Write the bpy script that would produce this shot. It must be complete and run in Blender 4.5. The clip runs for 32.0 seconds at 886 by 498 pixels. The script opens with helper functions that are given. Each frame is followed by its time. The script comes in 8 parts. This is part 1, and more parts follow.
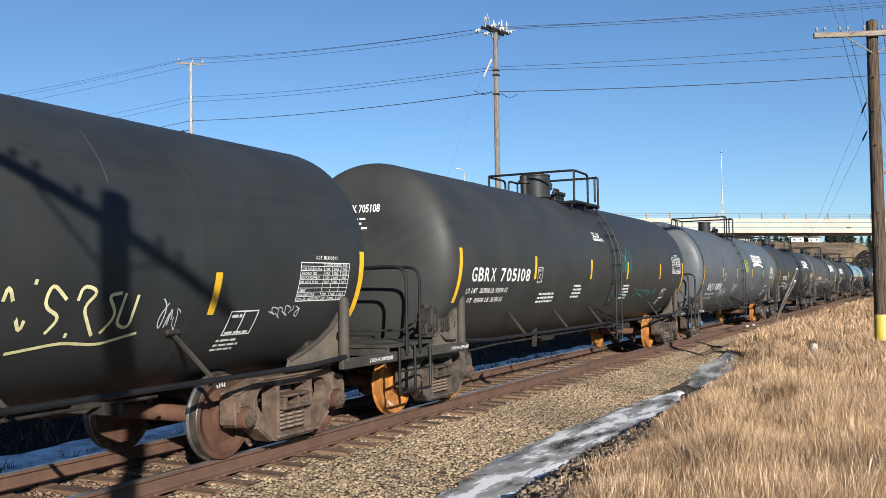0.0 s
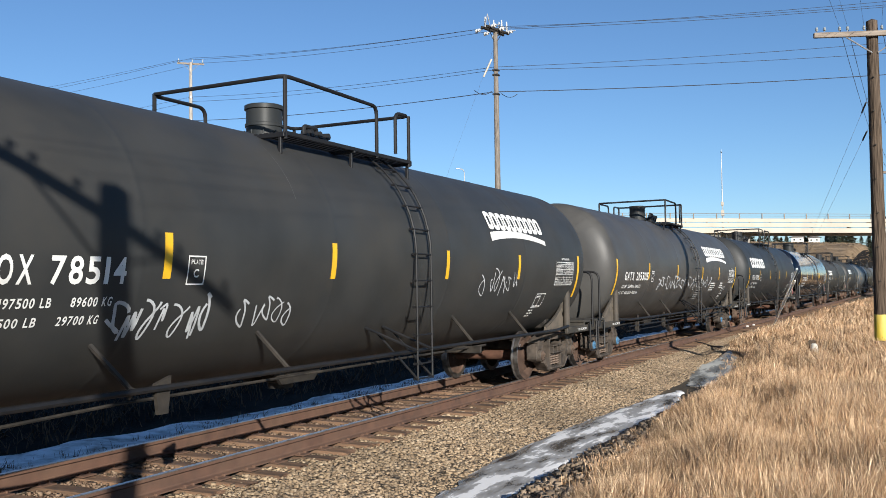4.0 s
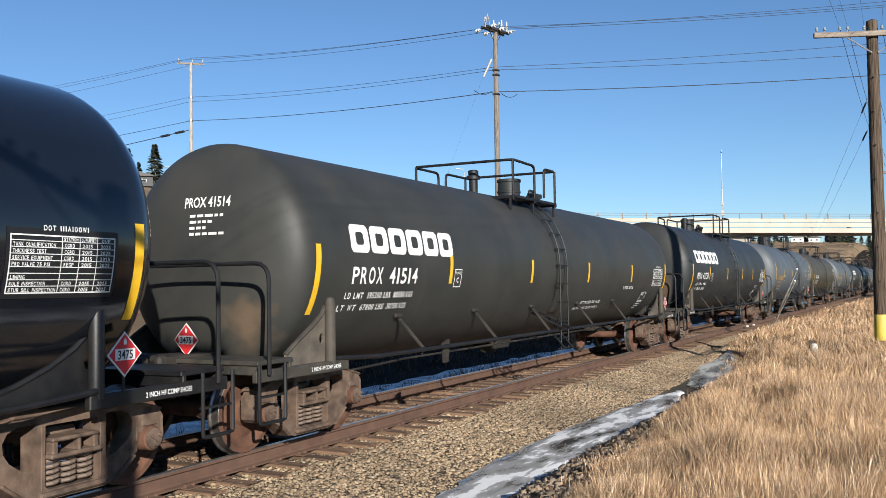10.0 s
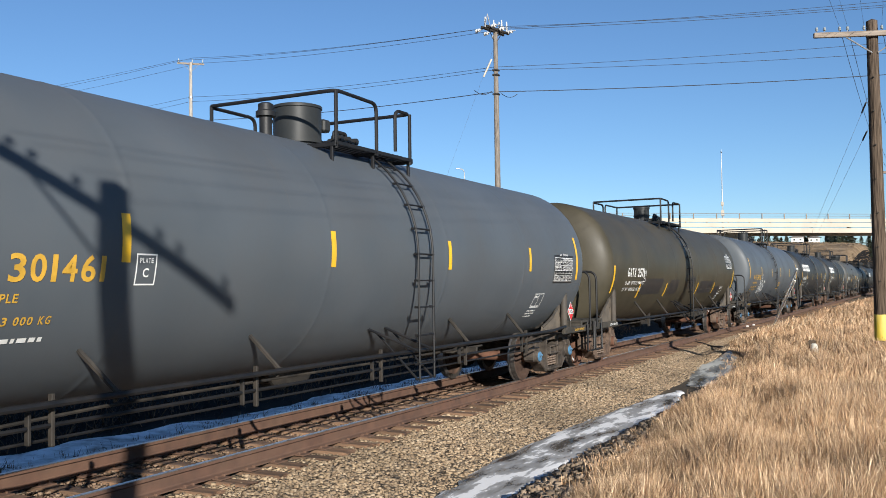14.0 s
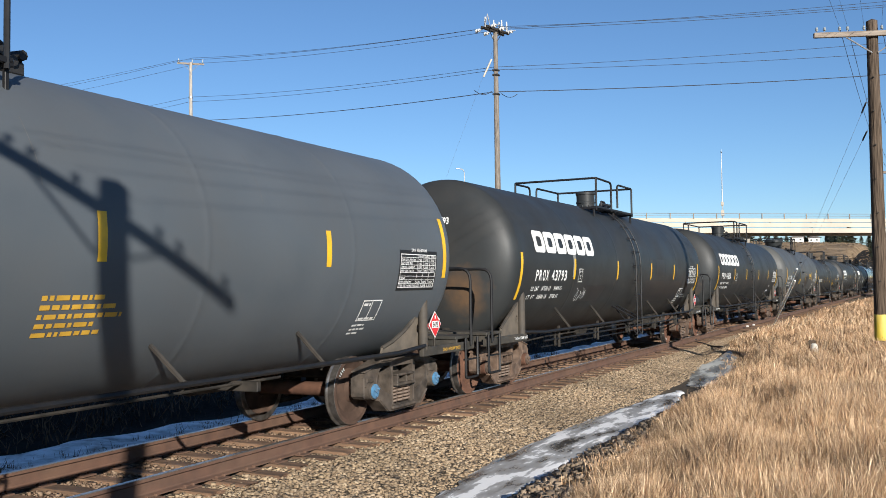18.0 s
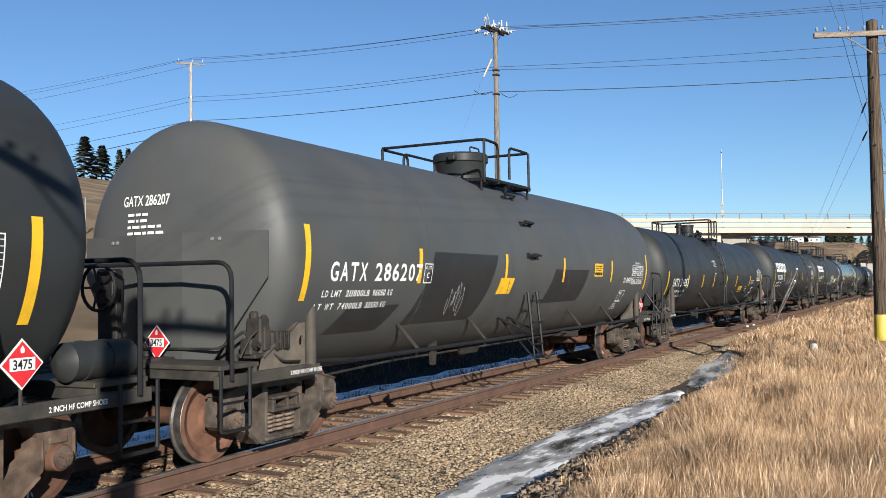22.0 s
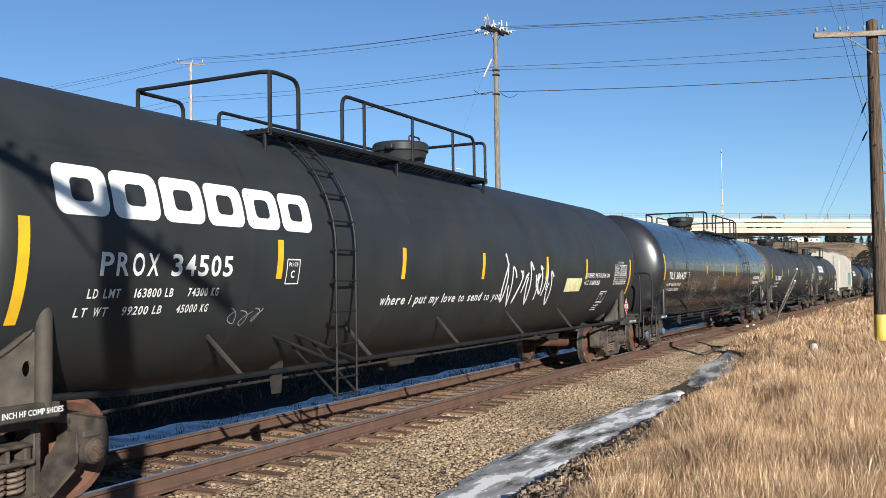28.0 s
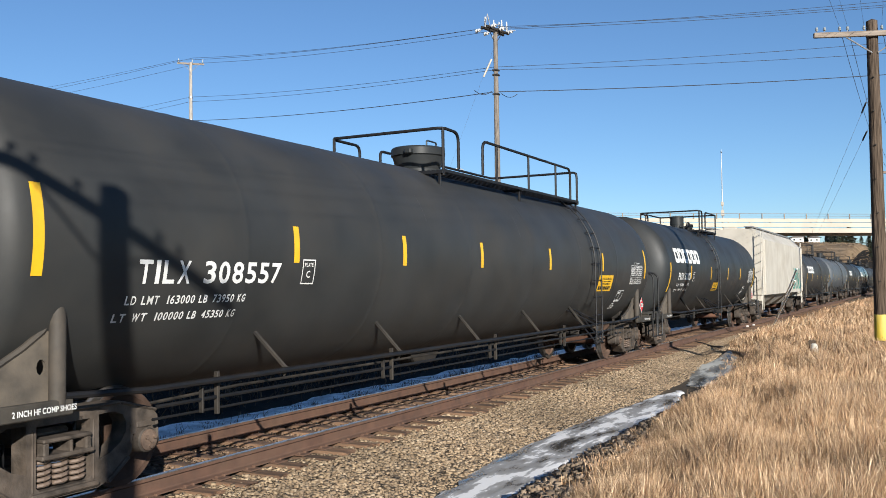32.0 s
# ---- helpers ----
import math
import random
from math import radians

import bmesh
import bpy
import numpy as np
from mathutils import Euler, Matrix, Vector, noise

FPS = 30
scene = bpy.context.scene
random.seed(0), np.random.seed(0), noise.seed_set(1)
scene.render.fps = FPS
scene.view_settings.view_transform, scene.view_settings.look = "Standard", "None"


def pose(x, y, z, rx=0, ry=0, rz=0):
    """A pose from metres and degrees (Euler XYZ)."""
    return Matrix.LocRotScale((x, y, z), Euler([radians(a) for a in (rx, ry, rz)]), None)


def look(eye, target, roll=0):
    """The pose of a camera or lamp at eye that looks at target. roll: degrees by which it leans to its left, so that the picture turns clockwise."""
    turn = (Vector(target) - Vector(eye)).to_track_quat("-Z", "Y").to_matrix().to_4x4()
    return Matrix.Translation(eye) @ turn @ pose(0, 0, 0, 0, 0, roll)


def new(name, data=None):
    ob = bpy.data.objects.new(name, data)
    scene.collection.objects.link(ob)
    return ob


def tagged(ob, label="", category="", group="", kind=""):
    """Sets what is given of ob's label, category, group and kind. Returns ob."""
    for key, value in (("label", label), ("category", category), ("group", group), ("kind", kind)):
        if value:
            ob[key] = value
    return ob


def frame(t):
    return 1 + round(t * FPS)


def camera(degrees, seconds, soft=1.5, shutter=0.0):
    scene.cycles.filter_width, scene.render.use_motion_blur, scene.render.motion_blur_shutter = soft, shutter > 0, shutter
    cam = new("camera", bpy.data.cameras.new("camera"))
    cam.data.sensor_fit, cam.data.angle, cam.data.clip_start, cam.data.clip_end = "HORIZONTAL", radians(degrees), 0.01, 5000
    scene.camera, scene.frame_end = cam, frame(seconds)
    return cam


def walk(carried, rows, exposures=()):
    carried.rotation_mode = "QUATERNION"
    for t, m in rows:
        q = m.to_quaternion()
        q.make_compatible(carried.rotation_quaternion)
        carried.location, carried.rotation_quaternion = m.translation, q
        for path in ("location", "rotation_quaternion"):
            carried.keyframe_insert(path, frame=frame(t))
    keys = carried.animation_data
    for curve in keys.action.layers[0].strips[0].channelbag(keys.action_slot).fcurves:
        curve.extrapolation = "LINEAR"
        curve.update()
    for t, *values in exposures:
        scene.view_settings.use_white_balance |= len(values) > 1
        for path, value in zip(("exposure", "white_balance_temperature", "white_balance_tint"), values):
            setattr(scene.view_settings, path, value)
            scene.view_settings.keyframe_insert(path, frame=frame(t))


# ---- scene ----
# The camera stands still beside the line; x runs along the track, y away from the camera, z = 0 is the rail top.
cam = camera(52.376, 32.0, soft=0.5)
EYE = Vector((0.0, -7.381, 1.845))
YAW, PITCH, ROLL = 0.45229, 0.04109, -0.7875
AIM = Vector((math.cos(YAW) * math.cos(PITCH), math.sin(YAW) * math.cos(PITCH), math.sin(PITCH)))
STAND = look(EYE, EYE + AIM * 10, ROLL)
walk(cam, [(0.0, STAND), (32.0, STAND)], [(0.0, 0.72, 5900, 9), (32.0, 0.72, 5900, 9)])

# ---- light ----
LIGHT = Vector((1.12, 1.0, -0.53)).normalized()
ELEV = math.asin(-LIGHT.z)
AZIM = math.atan2(-LIGHT.x, -LIGHT.y)
world = bpy.data.worlds.new("sky")
scene.world = world
world.use_nodes = True
wn, wl = world.node_tree.nodes, world.node_tree.links
sky = wn.new("ShaderNodeTexSky")
sky.sky_type = "NISHITA"
sky.sun_disc = False
sky.sun_elevation, sky.sun_rotation = ELEV, AZIM
sky.altitude, sky.air_density, sky.dust_density, sky.ozone_density = 600, 1.0, 0.0, 4.2
wl.new(sky.outputs["Color"], wn["Background"].inputs["Color"])
wn["Background"].inputs["Strength"].default_value = 0.067
sun = new("sun", bpy.data.lights.new("sun", "SUN"))
sun.data.energy, sun.data.angle, sun.data.color = 5.0, radians(0.53), (1.0, 0.89, 0.74)
sun.matrix_world = look((-40, -45, 40), Vector((-40, -45, 40)) + LIGHT)


# ---- materials ----
def mat(name, col, rough=0.6, metal=0.0, col2=None, scale=6.0, bump=0.0, bscale=60.0, spec=0.5, dirt=None, dscale=1.2, damt=0.45, perob=0.0,
        stretch=None, coat=0.0, stain=None):
    """Procedural surface: two colours mixed by fine noise, a second broad layer of dirt, and a bump."""
    m = bpy.data.materials.new(name)
    m.use_nodes = True
    n, l = m.node_tree.nodes, m.node_tree.links
    b = n["Principled BSDF"]
    b.inputs["Roughness"].default_value = rough
    b.inputs["Metallic"].default_value = metal
    b.inputs["Specular IOR Level"].default_value = spec
    b.inputs["Coat Weight"].default_value = coat
    b.inputs["Coat Roughness"].default_value = 0.08
    tc = n.new("ShaderNodeTexCoord")
    mp = n.new("ShaderNodeMapping")
    if stretch:
        mp.inputs["Scale"].default_value = stretch
    l.new(tc.outputs["Object"], mp.inputs["Vector"])
    t1 = n.new("ShaderNodeTexNoise")
    t1.inputs["Scale"].default_value, t1.inputs["Detail"].default_value = scale, 6
    l.new(mp.outputs["Vector"], t1.inputs["Vector"])
    r1 = n.new("ShaderNodeValToRGB")
    c2 = col2 or tuple(c * 0.72 for c in col)
    r1.color_ramp.elements[0].position, r1.color_ramp.elements[1].position = 0.32, 0.68
    r1.color_ramp.elements[0].color, r1.color_ramp.elements[1].color = (*c2, 1), (*col, 1)
    l.new(t1.outputs["Fac"], r1.inputs["Fac"])
    out = r1.outputs["Color"]
    if dirt:
        t2 = n.new("ShaderNodeTexNoise")
        t2.inputs["Scale"].default_value, t2.inputs["Detail"].default_value, t2.inputs["Roughness"].default_value = dscale, 8, 0.62
        l.new(mp.outputs["Vector"], t2.inputs["Vector"])
        r2 = n.new("ShaderNodeValToRGB")
        r2.color_ramp.elements[0].position, r2.color_ramp.elements[1].position = 0.42, 0.75
        r2.color_ramp.elements[0].color, r2.color_ramp.elements[1].color = (0, 0, 0, 1), (damt, damt, damt, 1)
        l.new(t2.outputs["Fac"], r2.inputs["Fac"])
        mx = n.new("ShaderNodeMix")
        mx.data_type = "RGBA"
        l.new(r2.outputs["Color"], mx.inputs[0])
        l.new(out, mx.inputs[6])
        mx.inputs[7].default_value = (*dirt, 1)
        out = mx.outputs[2]
        rr = n.new("ShaderNodeMapRange")
        rr.inputs["To Min"].default_value, rr.inputs["To Max"].default_value = rough, min(1, rough + 0.25)
        l.new(r2.outputs["Color"], rr.inputs["Value"])
        l.new(rr.outputs["Result"], b.inputs["Roughness"])
    if stain:
        # rust smear round one spot of the thing
        (cx, cy, cz, far, near), tint = stain
        vd = n.new("ShaderNodeVectorMath")
        vd.operation = "DISTANCE"
        vd.inputs[1].default_value = (cx, cy, cz)
        l.new(tc.outputs["Object"], vd.inputs[0])
        t4 = n.new("ShaderNodeTexNoise")
        t4.inputs["Scale"].default_value, t4.inputs["Detail"].default_value = 3.5, 7
        l.new(tc.outputs["Object"], t4.inputs["Vector"])
        ad = n.new("ShaderNodeMath")
        ad.operation = "MULTIPLY_ADD"
        l.new(t4.outputs["Fac"], ad.inputs[0])
        ad.inputs[1].default_value = -0.8
        l.new(vd.outputs["Value"], ad.inputs[2])
        m4 = n.new("ShaderNodeMapRange")
        m4.inputs["From Min"].default_value, m4.inputs["From Max"].default_value = near - 0.4, far - 0.4
        m4.inputs["To Min"].default_value, m4.inputs["To Max"].default_value = 0.85, 0.0
        l.new(ad.outputs["Value"], m4.inputs["Value"])
        x4 = n.new("ShaderNodeMix")
        x4.data_type = "RGBA"
        l.new(m4.outputs["Result"], x4.inputs[0])
        l.new(out, x4.inputs[6])
        x4.inputs[7].default_value = (*tint, 1)
        out = x4.outputs[2]
    if perob:
        oi = n.new("ShaderNodeObjectInfo")
        hv = n.new("ShaderNodeHueSaturation")
        mr = n.new("ShaderNodeMapRange")
        mr.inputs["To Min"].default_value, mr.inputs["To Max"].default_value = 1 - perob, 1 + perob
        l.new(oi.outputs["Random"], mr.inputs["Value"])
        l.new(mr.outputs["Result"], hv.inputs["Value"])
        l.new(out, hv.inputs["Color"])
        out = hv.outputs["Color"]
    l.new(out, b.inputs["Base Color"])
    if bump:
        t3 = n.new("ShaderNodeTexNoise")
        t3.inputs["Scale"].default_value, t3.inputs["Detail"].default_value = bscale, 5
        l.new(mp.outputs["Vector"], t3.inputs["Vector"])
        bp = n.new("ShaderNodeBump")
        bp.inputs["Strength"].default_value, bp.inputs["Distance"].default_value = bump, 0.02
        l.new(t3.outputs["Fac"], bp.inputs["Height"])
        l.new(bp.outputs["Normal"], b.inputs["Normal"])
    return m


def island_mat(name, cols, rough=0.8, patchy=0.0, pscale=0.8):
    """Loose pieces in one mesh, each island with its own shade, in broader drifts of darker and lighter growth."""
    m = bpy.data.materials.new(name)
    m.use_nodes = True
    n, l = m.node_tree.nodes, m.node_tree.links
    b = n["Principled BSDF"]
    b.inputs["Roughness"].default_value = rough
    g = n.new("ShaderNodeNewGeometry")
    r = n.new("ShaderNodeValToRGB")
    e = r.color_ramp.elements
    while len(e) < len(cols):
        e.new(0.5)
    for i, c in enumerate(cols):
        e[i].position, e[i].color = i / (len(cols) - 1), (*c, 1)
    l.new(g.outputs["Random Per Island"], r.inputs["Fac"])
    out = r.outputs["Color"]
    if patchy:
        tc = n.new("ShaderNodeTexCoord")
        t = n.new("ShaderNodeTexNoise")
        t.inputs["Scale"].default_value, t.inputs["Detail"].default_value = pscale, 5
        l.new(tc.outputs["Object"], t.inputs["Vector"])
        mr = n.new("ShaderNodeMapRange")
        mr.inputs["From Min"].default_value, mr.inputs["From Max"].default_value = 0.35, 0.65
        mr.inputs["To Min"].default_value, mr.inputs["To Max"].default_value = 1 - patchy, 1 + 0.4 * patchy
        l.new(t.outputs["Fac"], mr.inputs["Value"])
        hv = n.new("ShaderNodeHueSaturation")
        l.new(mr.outputs["Result"], hv.inputs["Value"])
        l.new(out, hv.inputs["Color"])
        out = hv.outputs["Color"]
    l.new(out, b.inputs["Base Color"])
    return m


DIRT = (0.10, 0.082, 0.062)
M = {
    "dark": mat("dark_grey_paint", (0.0294, 0.0330, 0.0348), 0.46, col2=(0.0204, 0.0230, 0.0244), scale=1.5, spec=0.25, dirt=(0.036, 0.032, 0.027), damt=0.6, dscale=0.7, bump=0.05, bscale=9),
    "rusty": mat("dark_grey_paint_with_rust", (0.0294, 0.0330, 0.0348), 0.46, col2=(0.0204, 0.0230, 0.0244), scale=1.5, spec=0.25, dirt=(0.036, 0.032, 0.027), damt=0.6, dscale=0.7, bump=0.05, bscale=9, stain=((-7.75, -0.62, 1.72, 0.52, 0.1), (0.10, 0.06, 0.032))),
    "oliverust": mat("charcoal_paint_with_rust", (0.0372, 0.0386, 0.0360), 0.48, col2=(0.0270, 0.0282, 0.0266), scale=1.3, spec=0.25, dirt=(0.055, 0.050, 0.042), damt=0.6, dscale=0.8, bump=0.05, bscale=9, stain=((-8.80, -0.70, 1.40, 0.40, 0.05), (0.12, 0.085, 0.055))),
    "charcoal": mat("charcoal_paint", (0.0366, 0.0380, 0.0380), 0.48, col2=(0.0265, 0.0277, 0.0277), scale=1.3, spec=0.25, dirt=(0.055, 0.050, 0.042), damt=0.6, dscale=0.8, bump=0.05, bscale=9),
    "ash": mat("ash_grey_paint", (0.0610, 0.0605, 0.0583), 0.44, col2=(0.0454, 0.0443, 0.0427), scale=1.3, spec=0.25, dirt=(0.08, 0.073, 0.062), damt=0.6, dscale=0.8, bump=0.05, bscale=9),
    "blackgloss": mat("black_gloss_paint", (0.0060, 0.0078, 0.0125), 0.18, col2=(0.005, 0.0065, 0.0095), scale=1.3, spec=0.6, dirt=(0.011, 0.011, 0.012), damt=0.3, dscale=0.6, coat=0.8),
    "blacksemi": mat("black_semigloss_paint", (0.020, 0.021, 0.0235), 0.24, col2=(0.015, 0.016, 0.018), scale=1.3, spec=0.65, dirt=(0.028, 0.026, 0.023), damt=0.45, dscale=0.6, coat=0.3),
    "grey": mat("weathered_grey_paint", (0.0980, 0.1080, 0.1170), 0.44, col2=(0.0790, 0.0880, 0.0960), scale=1.6, spec=0.28, dirt=(0.085, 0.075, 0.062), damt=0.55, dscale=0.8, bump=0.06, bscale=8),
    "bluegrey": mat("blue_grey_paint", (0.0900, 0.1020, 0.1140), 0.46, col2=(0.0720, 0.0830, 0.0940), scale=1.4, spec=0.28, dirt=(0.055, 0.053, 0.050), damt=0.5, dscale=0.7, bump=0.04, bscale=8),
    "greyflat": mat("flat_grey_paint", (0.0700, 0.0735, 0.0735), 0.48, col2=(0.0590, 0.0620, 0.0610), scale=1.4, spec=0.28, dirt=(0.085, 0.078, 0.066), damt=0.5, dscale=0.8, bump=0.04, bscale=8),
    "olive": mat("olive_brown_paint", (0.050, 0.044, 0.028), 0.47, col2=(0.040, 0.035, 0.022), scale=1.5, spec=0.28, dirt=(0.085, 0.072, 0.05), damt=0.55, dscale=0.8, bump=0.05, bscale=8),
    "patch": mat("fresh_dark_patch", (0.022, 0.022, 0.023), 0.5, scale=3),
    "primer": mat("brown_bare_primer", (0.085, 0.06, 0.04), 0.7, col2=(0.05, 0.04, 0.032), scale=5),
    "yellow": mat("yellow_reflector", (0.80, 0.47, 0.012), 0.4, col2=(0.72, 0.41, 0.01), scale=9, dirt=(0.25, 0.17, 0.05), damt=0.35, dscale=4),
    "white": mat("white_lettering", (0.78, 0.78, 0.76), 0.55, col2=(0.68, 0.68, 0.65), scale=6, dirt=(0.4, 0.38, 0.34), damt=0.4, dscale=2),
    "chalk": mat("spray_chalk", (0.52, 0.54, 0.55), 0.8, scale=8),
    "dim": mat("faded_lettering", (0.30, 0.30, 0.29), 0.6, scale=8),
    "scuff": mat("pale_scuff", (0.11, 0.11, 0.108), 0.7, scale=8),
    "gold": mat("gold_lettering", (0.62, 0.36, 0.04), 0.55, scale=8),
    "lime": mat("lime_spray", (0.50, 0.62, 0.05), 0.7, scale=8),
    "teal": mat("teal_spray", (0.03, 0.28, 0.22), 0.7, scale=8),
    "pale": mat("pale_yellow_spray", (0.75, 0.70, 0.36), 0.7, scale=8),
    "blackline": mat("black_panel", (0.012, 0.012, 0.013), 0.5, scale=8),
    "red": mat("red_placard", (0.60, 0.025, 0.03), 0.45, col2=(0.5, 0.02, 0.025), scale=7),
    "steel": mat("dirty_frame_steel", (0.026, 0.0235, 0.021), 0.66, col2=(0.010, 0.009, 0.008), scale=7, spec=0.3, dirt=(0.10, 0.082, 0.062), damt=0.5, dscale=2.5, bump=0.15, bscale=40),
    "rail_tube": mat("black_painted_tube", (0.010, 0.0105, 0.012), 0.5, scale=7, spec=0.3, dirt=(0.035, 0.029, 0.024), damt=0.35, dscale=3),
    "saddlegrey": mat("dusty_dark_saddle", (0.058, 0.052, 0.044), 0.65, spec=0.3, col2=(0.036, 0.032, 0.027), scale=4, dirt=(0.11, 0.088, 0.065), damt=0.6, dscale=3, bump=0.1, bscale=30),
    "blacksteel": mat("black_painted_end_steel", (0.011, 0.0115, 0.0125), 0.4, spec=0.4, col2=(0.007, 0.007, 0.008), scale=5, dirt=(0.035, 0.030, 0.025), damt=0.4, dscale=2.5, bump=0.08, bscale=35),
    "fitting": mat("dark_painted_top_fitting", (0.017, 0.0175, 0.019), 0.5, col2=(0.010, 0.0105, 0.0115), scale=6, spec=0.35, dirt=(0.045, 0.040, 0.034), damt=0.4, dscale=3, bump=0.08, bscale=40),
    "decksteel": mat("dusty_grey_deck_steel", (0.044, 0.042, 0.037), 0.65, spec=0.3, col2=(0.022, 0.021, 0.018), scale=6, dirt=(0.095, 0.078, 0.058), damt=0.6, dscale=2.5, bump=0.12, bscale=35),
    "gusset": mat("dusty_saddle_plate", (0.115, 0.097, 0.074), 0.75, col2=(0.062, 0.053, 0.042), scale=4, dirt=(0.17, 0.135, 0.098), damt=0.6, dscale=2, bump=0.15, bscale=30),
    "cast": mat("dusty_cast_steel", (0.150, 0.106, 0.078), 0.85, spec=0.25, col2=(0.050, 0.035, 0.027), scale=7, dirt=(0.13, 0.082, 0.054), damt=0.7, dscale=3, bump=0.25, bscale=45, perob=0.15),
    "castdark": mat("oily_dark_cast_steel", (0.092, 0.075, 0.061), 0.75, spec=0.3, col2=(0.026, 0.022, 0.018), scale=7, dirt=(0.10, 0.074, 0.053), damt=0.6, dscale=3, bump=0.25, bscale=45, perob=0.15),
    "wheelrust": mat("rusty_wheel_plate", (0.138, 0.068, 0.043), 0.9, spec=0.2, col2=(0.068, 0.037, 0.026), scale=5, dirt=(0.13, 0.07, 0.046), damt=0.6, dscale=2.5, bump=0.15, bscale=50, perob=0.3),
    "wheeldark": mat("brown_wheel_plate", (0.098, 0.060, 0.043), 0.9, spec=0.2, col2=(0.050, 0.033, 0.025), scale=5, dirt=(0.11, 0.072, 0.052), damt=0.6, dscale=2.5, bump=0.15, bscale=50, perob=0.3),
    "wheelorange": mat("fresh_orange_rust_wheel", (0.40, 0.16, 0.025), 0.85, col2=(0.22, 0.085, 0.02), scale=7, bump=0.15, bscale=50),
    "tread": mat("worn_wheel_tread", (0.30, 0.28, 0.26), 0.36, 0.85, col2=(0.12, 0.105, 0.092), scale=9),
    "capblue": mat("blue_bearing_cap", (0.07, 0.20, 0.36), 0.5, col2=(0.05, 0.12, 0.2), scale=14, dirt=(0.2, 0.19, 0.17), damt=0.6, dscale=9),
    "spring": mat("coil_spring_steel", (0.16, 0.115, 0.085), 0.7, scale=14),
    "railrust": mat("brown_rail_web", (0.118, 0.062, 0.040), 0.8, col2=(0.070, 0.039, 0.027), scale=5, dirt=(0.14, 0.084, 0.052), damt=0.6, dscale=1.5, bump=0.2, bscale=40),
    "railtop": mat("polished_rail_head", (0.60, 0.58, 0.56), 0.3, 0.85, col2=(0.4, 0.36, 0.33), scale=6),
    "tie": mat("weathered_tie_wood", (0.185, 0.104, 0.058), 0.9, col2=(0.062, 0.036, 0.022), scale=3.2, dirt=(0.20, 0.132, 0.082), damt=0.75, dscale=2.2, bump=0.6, bscale=22, perob=0.35, stretch=(3, 0.5, 3)),
    "pole": mat("weathered_pole_wood", (0.155, 0.115, 0.083), 0.95, col2=(0.010, 0.007, 0.005), scale=46, spec=0.15, dirt=(0.085, 0.064, 0.047), damt=0.8, dscale=13, bump=1.0, bscale=60, stretch=(1, 1, 0.05)),
    "polepale": mat("pale_pole_wood", (0.25, 0.213, 0.175), 0.9, col2=(0.062, 0.050, 0.040), scale=28, dirt=(0.25, 0.228, 0.20), damt=0.6, dscale=6, bump=0.6, bscale=30, stretch=(1, 1, 0.07)),
    "poleash": mat("ash_grey_pole_wood", (0.46, 0.43, 0.385), 0.9, col2=(0.20, 0.18, 0.155), scale=22, dirt=(0.36, 0.33, 0.29), damt=0.6, dscale=6, bump=0.5, bscale=30, stretch=(1, 1, 0.07)),
    "arm": mat("grey_crossarm_wood", (0.30, 0.25, 0.20), 0.9, col2=(0.17, 0.14, 0.115), scale=7, bump=0.5, bscale=18, stretch=(4, 0.4, 4)),
    "yellowband": mat("yellow_pole_wrap", (0.68, 0.50, 0.04), 0.6, col2=(0.50, 0.37, 0.05), scale=9, dirt=(0.62, 0.52, 0.22), damt=0.7, dscale=5, stretch=(1, 1, 0.4)),
    "glass_ins": mat("grey_glass_insulator", (0.30, 0.33, 0.34), 0.2, col2=(0.22, 0.24, 0.25), scale=9),
    "guardwhite": mat("dull_plastic_guard", (0.80, 0.76, 0.70), 0.8, col2=(0.68, 0.64, 0.58), scale=5),
    "porcelain": mat("pale_porcelain", (0.62, 0.63, 0.62), 0.25, scale=9),
    "wire": mat("dark_wire", (0.035, 0.036, 0.04), 0.6, scale=9),
    "galv": mat("galvanised_steel", (0.42, 0.42, 0.42), 0.45, 0.6, scale=9),
    "concrete": mat("sunlit_concrete", (0.50, 0.45, 0.37), 0.85, col2=(0.42, 0.37, 0.30), scale=0.6, dirt=(0.30, 0.26, 0.21), damt=0.5, dscale=0.25, stretch=(1, 1, 0.4)),
    "concretedark": mat("old_pier_concrete", (0.33, 0.30, 0.26), 0.9, scale=0.5),
    "snow": mat("old_snow", (0.92, 0.93, 0.94), 0.6, col2=(0.70, 0.72, 0.74), scale=3.5, dirt=(0.10, 0.085, 0.068), damt=0.95, dscale=2.6, bump=0.5, bscale=5),
    # bare soil with the train's deep shade put into its near-black colour
    "shadesoil": mat("shade_darkened_soil", (0.016, 0.013, 0.010), 0.95, col2=(0.007, 0.006, 0.005), scale=5, spec=0.1, bump=0.7, bscale=12),
    "conifer": mat("dark_conifer_needles", (0.082, 0.096, 0.056), 0.9, col2=(0.045, 0.056, 0.033), scale=1.2),
    "bark": mat("grey_bark", (0.12, 0.09, 0.065), 0.9, scale=8),
    "housewhite": mat("white_siding", (0.74, 0.72, 0.68), 0.7, scale=2),
    "houseroof": mat("grey_shingle_roof", (0.14, 0.13, 0.125), 0.9, scale=2),
    "housegrey": mat("dark_grey_siding", (0.085, 0.085, 0.088), 0.8, scale=2),
    "window": mat("dark_window_pane", (0.02, 0.025, 0.03), 0.1, scale=2),
    "hoppercream": mat("cream_hopper_paint", (0.52, 0.49, 0.42), 0.6, col2=(0.44, 0.41, 0.35), scale=1.2, dirt=(0.30, 0.25, 0.18), damt=0.5, dscale=0.7),
